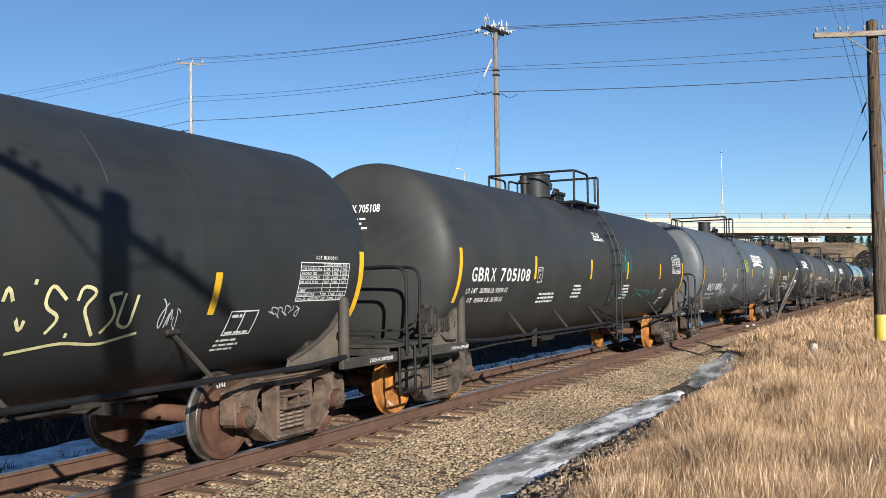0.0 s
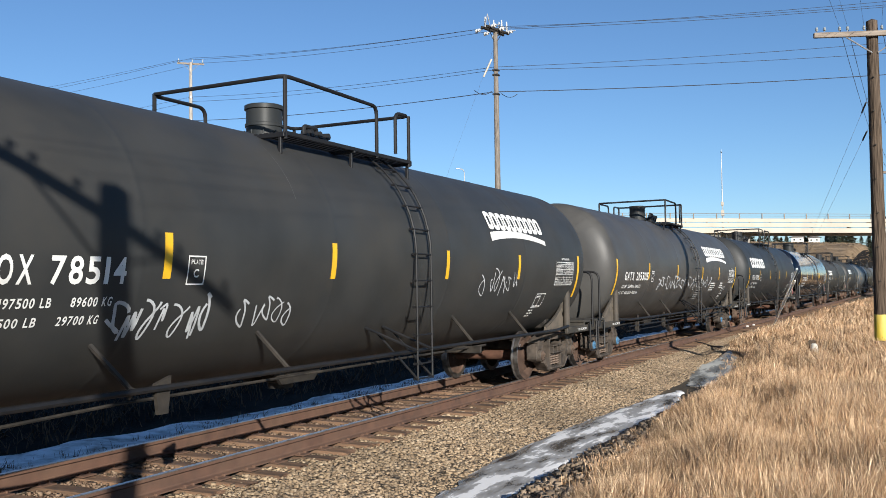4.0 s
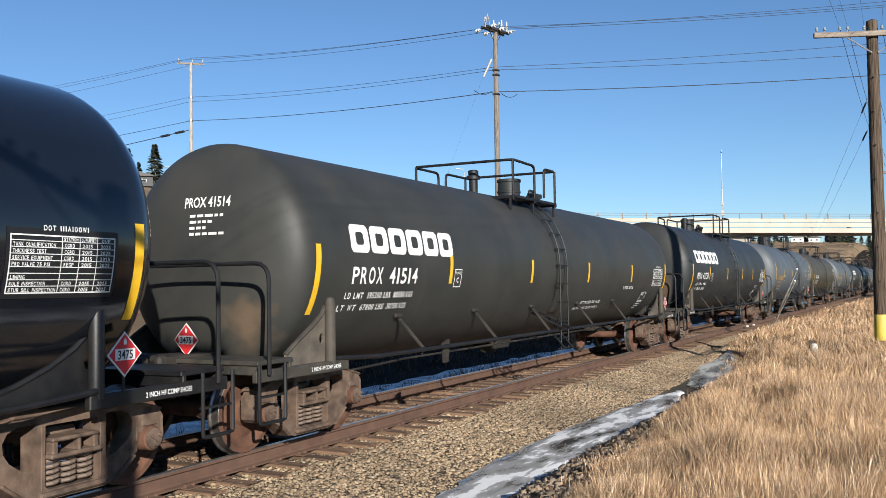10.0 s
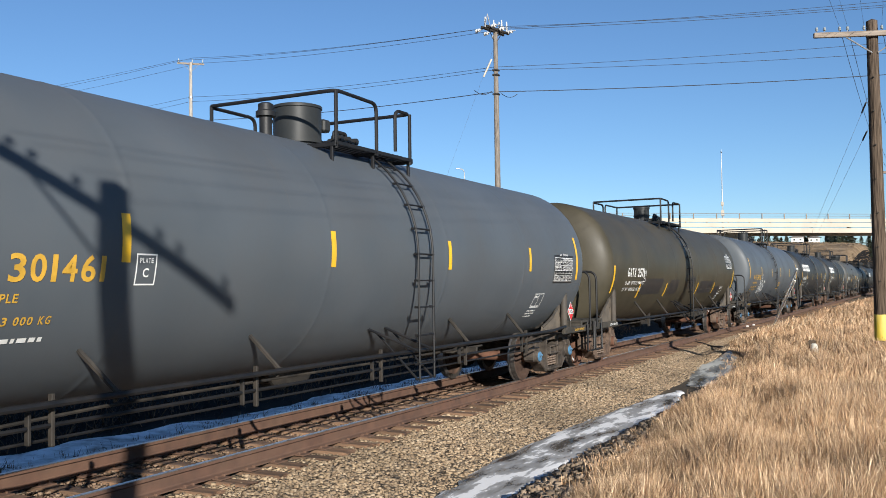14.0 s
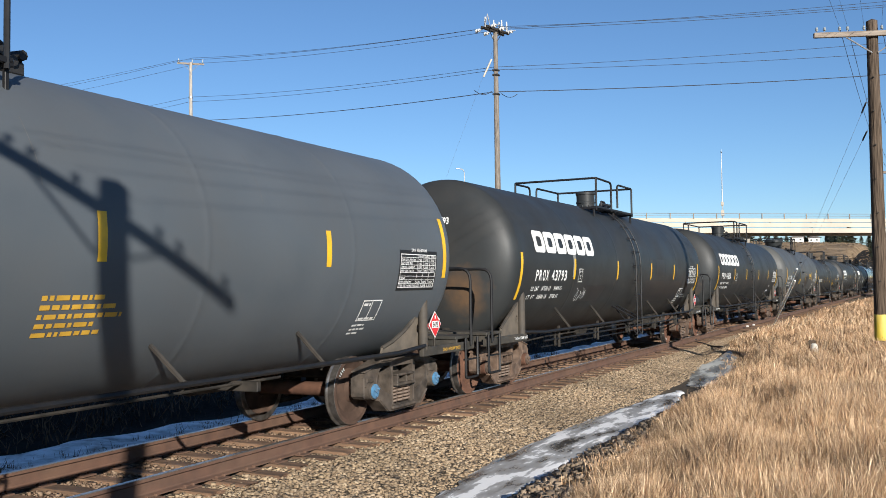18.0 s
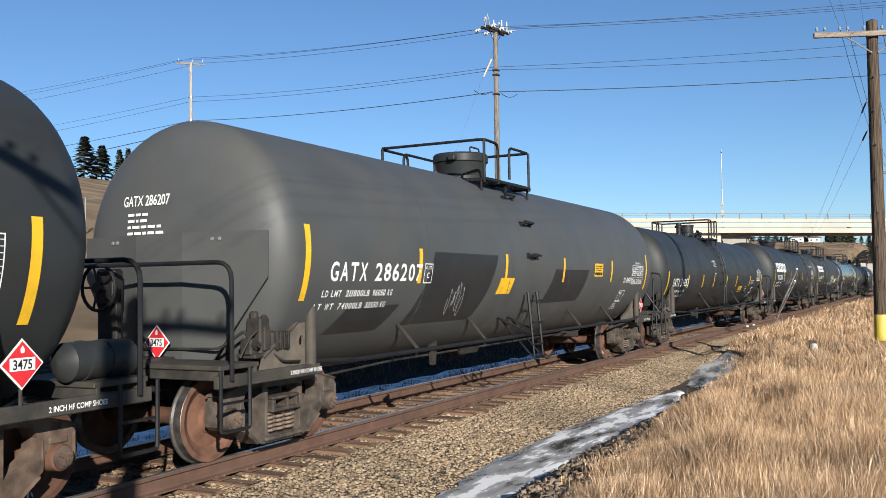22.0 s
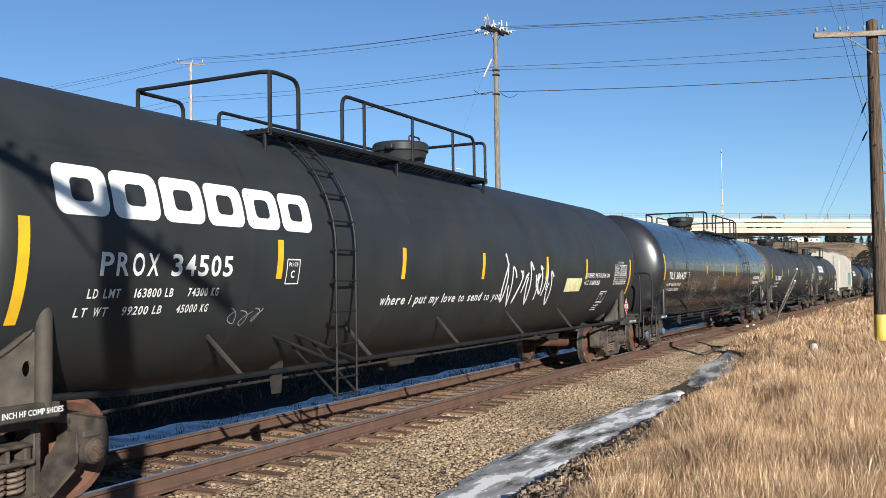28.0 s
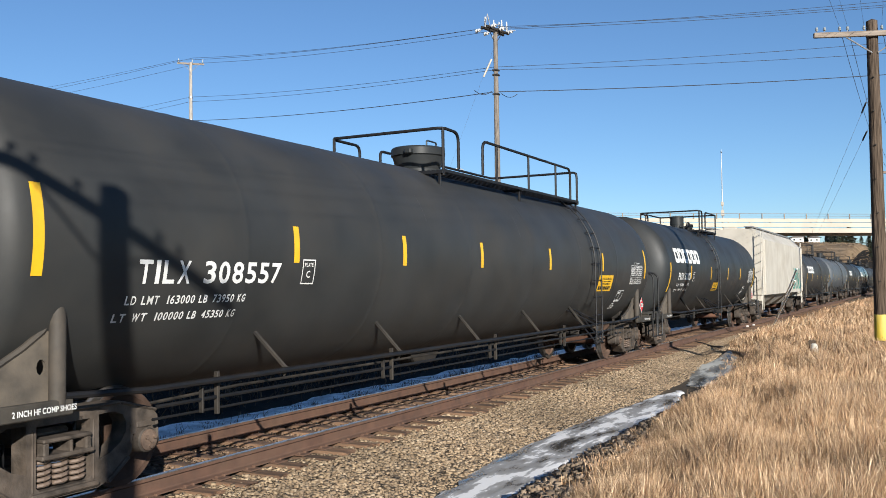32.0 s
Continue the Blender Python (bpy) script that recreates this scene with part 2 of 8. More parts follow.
    "rubber": mat("black_rubber", (0.015, 0.015, 0.015), 0.7, scale=9),
    "carblack": mat("black_car_paint", (0.012, 0.013, 0.015), 0.25, scale=9),
    "carsilver": mat("silver_car_paint", (0.30, 0.31, 0.32), 0.3, 0.3, scale=9),
}

# the guard sleeve is translucent plastic
sleeve = M["guardwhite"].node_tree.nodes["Principled BSDF"]
sleeve.inputs["Subsurface Weight"].default_value = 1.0
sleeve.inputs["Subsurface Radius"].default_value = (0.12, 0.11, 0.10)
sleeve.inputs["Subsurface Scale"].default_value = 1.0


# ---- mesh kit ----
CACHE = {}
TANK = {"r": 1.517, "z": 2.284, "flat": 0, "head": 0.46, "nose": 0.08}


def mesh_of(bm, name, materials, smooth=30):
    me = bpy.data.meshes.new(name)
    bmesh.ops.recalc_face_normals(bm, faces=bm.faces[:])
    bm.to_mesh(me)
    bm.free()
    for m in materials if isinstance(materials, (list, tuple)) else [materials]:
        me.materials.append(m)
    if smooth:
        me.shade_smooth()
        me.set_sharp_from_angle(angle=radians(smooth))
    return me


def part(name, bm, material, parent, label="", m=None, smooth=30):
    """One mesh object under a thing or under a part; bm may also be a mesh that is shared."""
    me = bm if isinstance(bm, bpy.types.Mesh) else mesh_of(bm, name, material, smooth)
    ob = new(name, me)
    if parent:
        ob.parent = parent
    if m is not None:
        ob.matrix_basis = m
    if label:
        ob["label"] = label
    return ob


def shared(key, build, material, smooth=30):
    key += "|%.3f|%.2f" % (TANK["r"], TANK["head"])
    if key not in CACHE:
        bm = bmesh.new()
        build(bm)
        CACHE[key] = mesh_of(bm, key.split("|")[0], material, smooth)
    return CACHE[key]


def box(bm, c, s, bev=0.0, rot=None, mi=0):
    g = bmesh.ops.create_cube(bm, size=1.0)
    vs = g["verts"]
    m = Matrix.Translation(c) @ (rot.to_matrix().to_4x4() if rot is not None else Matrix()) @ Matrix.Diagonal((*s, 1))
    bmesh.ops.transform(bm, matrix=m, verts=vs)
    fs = list({f for v in vs for f in v.link_faces})
    for f in fs:
        f.material_index = mi
    if bev:
        es = list({e for v in vs for e in v.link_edges})
        bmesh.ops.bevel(bm, geom=es, offset=bev, segments=1, affect="EDGES", profile=0.5)


def tube(bm, pts, r, n=8, cap=True, mi=0):
    """A round bar along a polyline."""
    pts = [Vector(p) for p in pts]
    rings = []
    up = Vector((0, 0, 1))
    for i, p in enumerate(pts):
        a = pts[max(0, i - 1)]
        b = pts[min(len(pts) - 1, i + 1)]
        d = (b - a).normalized()
        s = d.cross(up) if not rings else last - d * last.dot(d)
        if s.length < 0.05:
            s = d.cross(Vector((0, 1, 0)))
        s.normalize()
        last = s
        u = s.cross(d).normalized()
        k = 1.0
        if 0 < i < len(pts) - 1:
            c = max(0.5, (p - a).normalized().dot(d))
            k = 1 / c
        rings.append([bm.verts.new(p + (s * math.cos(6.2832 * j / n) + u * math.sin(6.2832 * j / n)) * r * (k if j % 1 == 0 else 1)) for j in range(n)])
    for q0, q1 in zip(rings, rings[1:]):
        for j in range(n):
            bm.faces.new((q0[j], q0[(j + 1) % n], q1[(j + 1) % n], q1[j])).material_index = mi
    if cap:
        bm.faces.new(rings[0][::-1]).material_index = mi
        bm.faces.new(rings[-1]).material_index = mi


def bend(pts, r=0.12, n=4):
    """Rounds the inner corners of a polyline."""
    pts = [Vector(p) for p in pts]
    out = [pts[0]]
    for a, b, c in zip(pts, pts[1:], pts[2:]):
        u, v = (a - b), (c - b)
        k = min(r, u.length * 0.45, v.length * 0.45)
        p0, p1 = b + u.normalized() * k, b + v.normalized() * k
        for i in range(n + 1):
            t = i / n
            out.append(p0 * (1 - t) ** 2 + b * 2 * t * (1 - t) + p1 * t * t)
    out.append(pts[-1])
    return out


def spin(bm, prof, axis="x", n=32, mi=0, a0=0.0, a1=6.283185, caps=True):
    """A body of revolution: prof is (along, radius)."""
    closed = abs(a1 - a0) > 6.28
    m = n if closed else n + 1
    rings = []
    for s, r in prof:
        ring = []
        for j in range(m):
            a = a0 + (a1 - a0) * j / n
            c, d = math.cos(a) * r, math.sin(a) * r
            ring.append(bm.verts.new({"x": (s, c, d), "y": (c, s, d), "z": (c, d, s)}[axis]))
        rings.append(ring)
    for q0, q1 in zip(rings, rings[1:]):
        for j in range(n):
            k = (j + 1) % m
            bm.faces.new((q0[j], q0[k], q1[k], q1[j])).material_index = mi
    if closed and caps:
        for q in (rings[0], rings[-1]):
            if (q[0].co - q[n // 2].co).length > 1e-4:
                bm.faces.new(q).material_index = mi
    return rings


def plate(bm, outline, y0, y1, mi=0):
    """A flat plate in the x-z plane, from y0 to y1."""
    a = [bm.verts.new((x, y0, z)) for x, z in outline]
    b = [bm.verts.new((x, y1, z)) for x, z in outline]
    bm.faces.new(a).material_index = mi
    bm.faces.new(b[::-1]).material_index = mi
    k = len(a)
    for i in range(k):
        bm.faces.new((a[i], b[i], b[(i + 1) % k], a[(i + 1) % k])).material_index = mi


def pierced(bm, loops, y0, y1):
    """A plate in the x-z plane whose first loop is its outline and whose other loops are holes."""
    rims = []
    t = bmesh.new()
    for q in loops:
        vs = [t.verts.new((x, y0, z)) for x, z in q]
        for a, b in zip(vs, vs[1:] + vs[:1]):
            t.edges.new((a, b))
    bmesh.ops.triangle_fill(t, use_beauty=True, use_dissolve=False, edges=t.edges[:])
    t.verts.index_update()
    for y in (y0, y1):
        vs = [bm.verts.new((v.co.x, y, v.co.z)) for v in t.verts]
        for f in t.faces:
            bm.faces.new([vs[v.index] for v in f.verts])
        rims.append(vs)
    k = 0
    for q in loops:
        for i in range(len(q)):
            a, b = k + i, k + (i + 1) % len(q)
            bm.faces.new((rims[0][a], rims[0][b], rims[1][b], rims[1][a]))
        k += len(q)
    t.free()


def raw(name, verts, faces, material, smooth=False):
    me = bpy.data.meshes.new(name)
    me.from_pydata(verts, [], faces)
    me.materials.append(material)
    if smooth:
        me.shade_smooth()
    return me


def big(name, v, f, material):
    """A large mesh from arrays: v (n, 3), f (m, 3 or 4)."""
    me = bpy.data.meshes.new(name)
    k = f.shape[1]
    me.vertices.add(len(v))
    me.vertices.foreach_set("co", np.ascontiguousarray(v, dtype=np.float32).ravel())
    me.loops.add(f.size)
    me.loops.foreach_set("vertex_index", np.ascontiguousarray(f, dtype=np.int32).ravel())
    me.polygons.add(len(f))
    me.polygons.foreach_set("loop_start", np.arange(0, f.size, k, dtype=np.int32))
    me.update(calc_edges=True)
    me.materials.append(material)
    return me


def empty(name, m, label, category, group=""):
    e = new(name)
    e.empty_display_size = 0.2
    e.matrix_basis = m
    return tagged(e, label, category, group)


# ---- the line of the track ----
BEND, BEND_END = 0.001869, 39.84


def heading(s):
    c = min(max(s, 0.0), BEND_END)
    return -(BEND * c - BEND * c * c / 2 / BEND_END)


def offset_y(s):
    c = min(max(s, 0.0), BEND_END)
    return -(BEND * c * c / 2 - BEND * c ** 3 / 6 / BEND_END) - BEND * BEND_END / 2 * max(s - BEND_END, 0.0)


def on_track(s, off=0.0, z=0.0):
    h = heading(s)
    return Vector((s - off * math.sin(h), offset_y(s) + off * math.cos(h), z))


STATIONS = [-30, -20, -10, -5, 0] + [2.5 * i for i in range(1, 33)] + [90, 100, 120, 150, 200, 260, 340, 450, 600]


def profile_along(name, outline, material, parent, off, label="", mi_of=None):
    """Sweeps a cross-section (across, height) along the track."""
    bm = bmesh.new()
    rings = [[bm.verts.new(on_track(s, off + a, z)) for a, z in outline] for s in STATIONS]
    k = len(outline)
    for q0, q1 in zip(rings, rings[1:]):
        for j in range(k):
            f = bm.faces.new((q0[j], q0[(j + 1) % k], q1[(j + 1) % k], q1[j]))
            if mi_of:
                f.material_index = mi_of(j)
    return part(name, bm, material, parent, label, smooth=25)


# ---- ground ----
def smooth_step(x, a, b):
    t = np.clip((x - a) / (b - a), 0, 1)
    return t * t * (3 - 2 * t)


def lateral(x, y):
    x = np.asarray(x, dtype=float)
    c = np.clip(x, 0, BEND_END)
    ty = -(BEND * c * c / 2 - BEND * c ** 3 / 6 / BEND_END) - BEND * BEND_END / 2 * np.maximum(x - BEND_END, 0)
    return y - ty


PROFILE_O = [-400, -60, -25, -12, -9, -7.2, -6.0, -5.2, -4.6, -4.1, -3.75, -3.5, -2.75, -2.5, -1.65, -1.3, 1.3, 1.65, 2.6, 3.0, 4.4, 5.2, 7, 9, 12, 20, 40, 75, 110, 160, 400]
PROFILE_Z = [-1.5, -0.6, 0.1, 0.28, 0.30, 0.26, 0.16, 0.06, -0.08, -0.22, -0.40, -0.52, -0.52, -0.45, -0.27, -0.24, -0.24, -0.27, -0.50, -0.54, -0.5, -0.3, 0.1, 0.5, 1.1, 2.6, 7.0, 14.0, 20.0, 22.5, 23.0]


def ground_z(x, y):
    o = lateral(x, y)
    z = np.interp(o, PROFILE_O, PROFILE_Z)
    # the ditch closes towards the far end of the ice
    shallow = smooth_step(np.asarray(x, float), 19, 34) * np.exp(-((o + 3.1) / 0.6) ** 2) * 0.22
    far = smooth_step(np.asarray(x, float), 150, 300) * smooth_step(o, 1, 9) * (13.3 + 0.6 * np.sin(np.asarray(x) * 0.02 + y * 0.05) + 0.02 * np.clip(y, -30, 60))
    farn = smooth_step(np.asarray(x, float), 60, 130) * smooth_step(-o, 8, 30) * 2.0
    z = np.where(far > 0.05, np.maximum(z, far), z + shallow + farn)
    bank = smooth_step(np.asarray(x, float), 21, 31) * smooth_step(-o, 1.8, 2.7)
    z = z + bank * np.maximum(0.02 + 0.06 * np.clip(-o - 2.4, 0, 3) - z, 0)
    edge = smooth_step(-o, 3.6, 4.0)
    wob = np.sin(x * 2.1 + y * 1.3) * np.cos(x * 0.9 - y * 2.3)
    z = z + wob * np.where(np.abs(o) < 2.9, 0.006, 0.035) * (np.abs(o) > 1.5) + np.sin(x * 5.3) * np.cos(y * 6.1) * 0.03 * edge
    return z


def ground_material(name, cols, scale, bump, bscale, rough=0.95, voronoi=False):
    m = bpy.data.materials.new(name)
    m.use_nodes = True
    n, l = m.node_tree.nodes, m.node_tree.links
    b = n["Principled BSDF"]
    b.inputs["Roughness"].default_value = rough
    b.inputs["Specular IOR Level"].default_value = 0.2
    tc = n.new("ShaderNodeTexCoord")
    t1 = n.new("ShaderNodeTexVoronoi" if voronoi else "ShaderNodeTexNoise")
    t1.inputs["Scale"].default_value = scale
    l.new(tc.outputs["Object"], t1.inputs["Vector"])
    r = n.new("ShaderNodeValToRGB")
    e = r.color_ramp.elements
    while len(e) < len(cols):
        e.new(0.5)
    for i, c in enumerate(cols):
        e[i].position, e[i].color = 0.25 + 0.5 * i / (len(cols) - 1), (*c, 1)
    if voronoi:
        bw = n.new("ShaderNodeSeparateColor")
        l.new(t1.outputs["Color"], bw.inputs["Color"])
        l.new(bw.outputs[0], r.inputs["Fac"])
    else:
        t1.inputs["Detail"].default_value = 8
        l.new(t1.outputs["Fac"], r.inputs["Fac"])
    t2 = n.new("ShaderNodeTexNoise")
    t2.inputs["Scale"].default_value, t2.inputs["Detail"].default_value = 0.35, 6
    l.new(tc.outputs["Object"], t2.inputs["Vector"])
    mr = n.new("ShaderNodeMapRange")
    mr.inputs["From Min"].default_value, mr.inputs["From Max"].default_value = 0.3, 0.7
    mr.inputs["To Min"].default_value, mr.inputs["To Max"].default_value = 0.72, 1.2
    l.new(t2.outputs["Fac"], mr.inputs["Value"])
    hv = n.new("ShaderNodeHueSaturation")
    l.new(mr.outputs["Result"], hv.inputs["Value"])
    l.new(r.outputs["Color"], hv.inputs["Color"])
    l.new(hv.outputs["Color"], b.inputs["Base Color"])
    t3 = n.new("ShaderNodeTexVoronoi" if voronoi else "ShaderNodeTexNoise")
    t3.inputs["Scale"].default_value = bscale
    l.new(tc.outputs["Object"], t3.inputs["Vector"])
    bp = n.new("ShaderNodeBump")
    bp.inputs["Strength"].default_value, bp.inputs["Distance"].default_value = bump, 0.04
    l.new(t3.outputs["Distance" if voronoi else "Fac"], bp.inputs["Height"])
    l.new(bp.outputs["Normal"], b.inputs["Normal"])
    return m


G_BALLAST = ground_material("gravel_ballast", [(0.060, 0.045, 0.030), (0.15, 0.112, 0.074), (0.25, 0.195, 0.135)], 26, 0.9, 26, voronoi=True)
G_MUD = ground_material("dark_gravel_mud", [(0.05, 0.042, 0.032), (0.11, 0.09, 0.065)], 9, 0.7, 20)
G_GRASS = ground_material("dry_grass_floor", [(0.07, 0.048, 0.028), (0.16, 0.11, 0.065), (0.27, 0.195, 0.12)], 7, 0.8, 30)
G_HILL = ground_material("dry_grass_hillside", [(0.10, 0.072, 0.042), (0.22, 0.155, 0.09), (0.31, 0.225, 0.135)], 0.22, 0.6, 1.5)
# far bank strip, its shade behind the train painted into the colour
G_SHADESOIL = M["shadesoil"]

GX = sorted(set([-900, -300, -100, -50, -25, -12, -6] + list(np.round(np.arange(-3, 46, 0.4), 2)) + list(range(46, 120, 4)) + list(range(120, 420, 20)) + [450, 600, 900, 1500, 3000]))
GO = sorted(set([-1500, -500, -200, -90, -50, -30, -20, -15, -12, -10] + list(np.round(np.arange(-9, 6.01, 0.25), 2)) + [7, 8, 9, 10, 12, 14, 17, 20, 25, 30, 40, 50, 60, 75, 90, 110, 140, 180, 250, 400, 800, 2000]))


def build_ground():
    X = np.array(GX, float)[:, None] + np.zeros(len(GO))[None]
    Y = np.array(GO, float)[None] - lateral(X, 0.0 * X)
    Z = ground_z(X, Y)
    v = np.stack([X, Y, Z], -1).reshape(-1, 3)
    nx, no = len(GX), len(GO)
    i, j = np.meshgrid(np.arange(nx - 1), np.arange(no - 1), indexing="ij")
    a = (i * no + j).ravel()
    f = np.stack([a, a + no, a + no + 1, a + 1], -1)
    me = big("ground", v, f, G_BALLAST)
    for m in (G_MUD, G_GRASS, G_HILL, G_SHADESOIL):
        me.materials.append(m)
    oc = (np.array(GO)[:-1] + np.array(GO)[1:]) / 2
    xc = (np.array(GX)[:-1] + np.array(GX)[1:]) / 2
    O = np.tile(oc, nx - 1)
    XX = np.repeat(xc, no - 1)
    idx = np.full(O.shape, 2)
    idx[(O > -4.3)] = 1
    idx[(O > -2.6)] = 0
    idx[(O > 2.3)] = 1
    # index 4: soil strip coloured near black as the train's shade
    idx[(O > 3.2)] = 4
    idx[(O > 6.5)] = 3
    idx[(O < -2.25) & (XX > 27)] = 2
    idx[(O < -30) | ((XX > 130) & (O < -6))] = 3
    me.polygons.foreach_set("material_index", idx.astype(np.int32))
    me.shade_smooth()
    return tagged(new("ground", me), "gravel ballast, muddy ditch and dry tan grassland", "ground", kind="structure")


ground = build_ground()


# ---- track: rails and ties ----
track = tagged(new("railway_track"), "rusty steel rails on weathered wooden ties in gravel", "railway track", kind="structure")
RAIL = [(-0.076, -0.185), (0.076, -0.185), (0.076, -0.172), (0.022, -0.160), (0.010, -0.145), (0.009, -0.055), (0.020, -0.045), (0.037, -0.036), (0.037, -0.006), (0.028, 0.0), (-0.028, 0.0), (-0.037, -0.006),
        (-0.037, -0.036), (-0.020, -0.045), (-0.009, -0.055), (-0.010, -0.145), (-0.022, -0.160), (-0.076, -0.172)]
for side in (-1, 1):
    profile_along("rail", RAIL, [M["railrust"], M["railtop"]], track, side * 0.755, "brown rail with polished head", lambda j: 1 if j in (8, 9, 10) else 0)


def tie_mesh(k):
    rng = random.Random(k)
    bm = bmesh.new()
    box(bm, (0, 0, -0.09), (0.225, 2.56, 0.18), 0.012)
    for v in bm.verts:
        v.co += Vector((rng.uniform(-0.012, 0.012), rng.uniform(-0.05, 0.05), rng.uniform(-0.01, 0.008)))
    return mesh_of(bm, "tie", M["tie"], 0)


def plate_mesh():
    bm = bmesh.new()
    box(bm, (0, 0, 0.004), (0.19, 0.36, 0.016), 0.003)
    for x in (-0.06, 0.06):
        for y in (-0.092, 0.092):
            box(bm, (x, y, 0.022), (0.02, 0.034, 0.03), 0.004)
    return mesh_of(bm, "tie_plate", M["railrust"], 0)


TIES = [tie_mesh(k) for k in range(8)]
TIE_PLATE = plate_mesh()
rng = random.Random(5)
s = 2.2
count = 0
while s < 98:
    h = heading(s)
    t = part("tie", TIES[count % 8], None, track, m=Matrix.Translation(on_track(s, rng.uniform(-0.05, 0.05), -0.198 + rng.uniform(-0.012, 0.004))) @ Matrix.Rotation(h + rng.uniform(-0.025, 0.025), 4, "Z"))
    if s < 30:
        for side in (-1, 1):
            part("tie_plate", TIE_PLATE, None, track, m=Matrix.Translation(on_track(s, side * 0.755, -0.196)) @ Matrix.Rotation(h, 4, "Z"))
    s += rng.uniform(0.47, 0.53)
    count += 1


# ---- tank cars ----
WHEEL_R = 0.457


def truck_parts():
    """Shared meshes of one bogie; its middle lies at the origin, on the rail top."""

    def limb(bm, p, q, hgt, dep, y=0.0):
        p, q = Vector((p[0], 0, p[1])), Vector((q[0], 0, q[1]))
        d = q - p
        box(bm, (p + q) / 2 + Vector((0, y, 0)), (d.length + 0.02, dep, hgt), 0.018, Euler((0, -math.atan2(d.z, d.x), 0)))

    def frame_mesh(bm):
        # one casting: straight top member, rounded pedestals over the bearings, two D-shaped windows and the spring opening
        right = [(0.30, 0.84), (0.62, 0.825), (0.86, 0.775), (1.02, 0.72), (1.075, 0.65), (1.085, 0.40), (1.03, 0.36), (1.025, 0.52), (0.765, 0.52), (0.745, 0.36), (0.66, 0.30), (0.47, 0.155), (0.36, 0.12)]
        outline = right + [(-x, z) for x, z in right[::-1]]
        window = [(0.37, 0.755), (0.54, 0.76), (0.64, 0.72), (0.685, 0.645), (0.675, 0.56), (0.62, 0.48), (0.50, 0.40), (0.37, 0.36)]
        spring = [(0.275, 0.735), (0.275, 0.235), (0.24, 0.205), (-0.24, 0.205), (-0.275, 0.235), (-0.275, 0.735)]
        pierced(bm, [outline, window, [(-x, z) for x, z in window], spring], -0.095, 0.085)
        for s in (-1, 1):
            # flanges along the edges, the columns beside the springs and the pedestal bosses
            limb(bm, (s * 1.05, 0.715), (s * 0.62, 0.83), 0.03, 0.24)
            limb(bm, (s * 0.70, 0.325), (s * 0.46, 0.145), 0.035, 0.26)
            limb(bm, (s * 0.31, 0.20), (s * 0.31, 0.72), 0.035, 0.21)
            limb(bm, (s * 1.06, 0.40), (s * 1.06, 0.64), 0.04, 0.22)
            limb(bm, (s * 0.735, 0.62), (s * 0.74, 0.44), 0.035, 0.21)
            box(bm, (s * 0.895, 0, 0.60), (0.24, 0.215, 0.11), 0.035)
        box(bm, (0, 0, 0.835), (1.22, 0.24, 0.03), 0.012)
        box(bm, (0, 0, 0.165), (0.70, 0.28, 0.05), 0.018)

    def adapter(bm):
        box(bm, (0, -0.02, 0.515), (0.22, 0.16, 0.10), 0.03)
        spin_y(bm, [(-0.16, 0.0), (-0.16, 0.10), (-0.145, 0.115), (-0.02, 0.125), (0.06, 0.125), (0.06, 0.0)], (0, 0, WHEEL_R), 20)

    def cap(bm):
        spin_y(bm, [(-0.185, 0.0), (-0.185, 0.075), (-0.175, 0.098), (-0.155, 0.100), (-0.155, 0.0)], (0, 0, WHEEL_R), 20)
        for k in range(3):
            a = 2.0944 * k + 0.5
            spin_y(bm, [(-0.205, 0.0), (-0.205, 0.02), (-0.18, 0.022)], (math.cos(a) * 0.055, 0, WHEEL_R + math.sin(a) * 0.055), 6)
        box(bm, (0, -0.19, WHEEL_R), (0.075, 0.01, 0.03), 0, Euler((0, 0.6, 0)))

    def coil(bm):
        turns, r = 5, 0.078
        pts = [(math.cos(a) * r, math.sin(a) * r, 0.215 + 0.235 * i / (turns * 10)) for i, a in ((i, 6.2832 * i / 10) for i in range(turns * 10 + 1))]
        tube(bm, pts, 0.018, 6)

    def bolster(bm):
        box(bm, (0, 0, 0.60), (0.42, 1.86, 0.16), 0.03)
        box(bm, (0, 0, 0.72), (0.6, 0.7, 0.12), 0.03)
        for y in (-1.04, 1.04):
            box(bm, (0, y, 0.61), (0.50, 0.24, 0.035), 0.012)
            box(bm, (0, y, 0.475), (0.54, 0.26, 0.04), 0.012)
            for x in (-0.215, 0.04, 0.215):
                box(bm, (x, y, 0.54), (0.06 if abs(x) > 0.1 else 0.035, 0.23, 0.11), 0.012)

    def wheel(bm):
        prof = [(-0.068, 0.10), (-0.068, 0.13), (-0.028, 0.16), (-0.005, 0.30), (-0.050, 0.385), (-0.066, 0.40), (-0.066, 0.455)]
        spin_y(bm, prof, (0, 0, 0), 40, 0, False)
        spin_y(bm, [(-0.066, 0.455), (-0.062, 0.460), (0.03, 0.462), (0.045, 0.484), (0.060, 0.487), (0.068, 0.478), (0.068, 0.400)], (0, 0, 0), 40, 1, False)
        spin_y(bm, [(0.068, 0.400), (0.03, 0.375), (0.02, 0.30), (0.02, 0.16), (0.07, 0.13), (0.07, 0.08)], (0, 0, 0), 40, 0, False)

    def axle(bm):
        spin_y(bm, [(-1.08, 0.0), (-1.08, 0.075), (-0.86, 0.075), (-0.84, 0.10), (-0.68, 0.105), (-0.60, 0.095), (0.60, 0.095), (0.68, 0.105), (0.84, 0.10), (0.86, 0.075), (1.08, 0.075), (1.08, 0.0)], (0, 0, 0), 18)
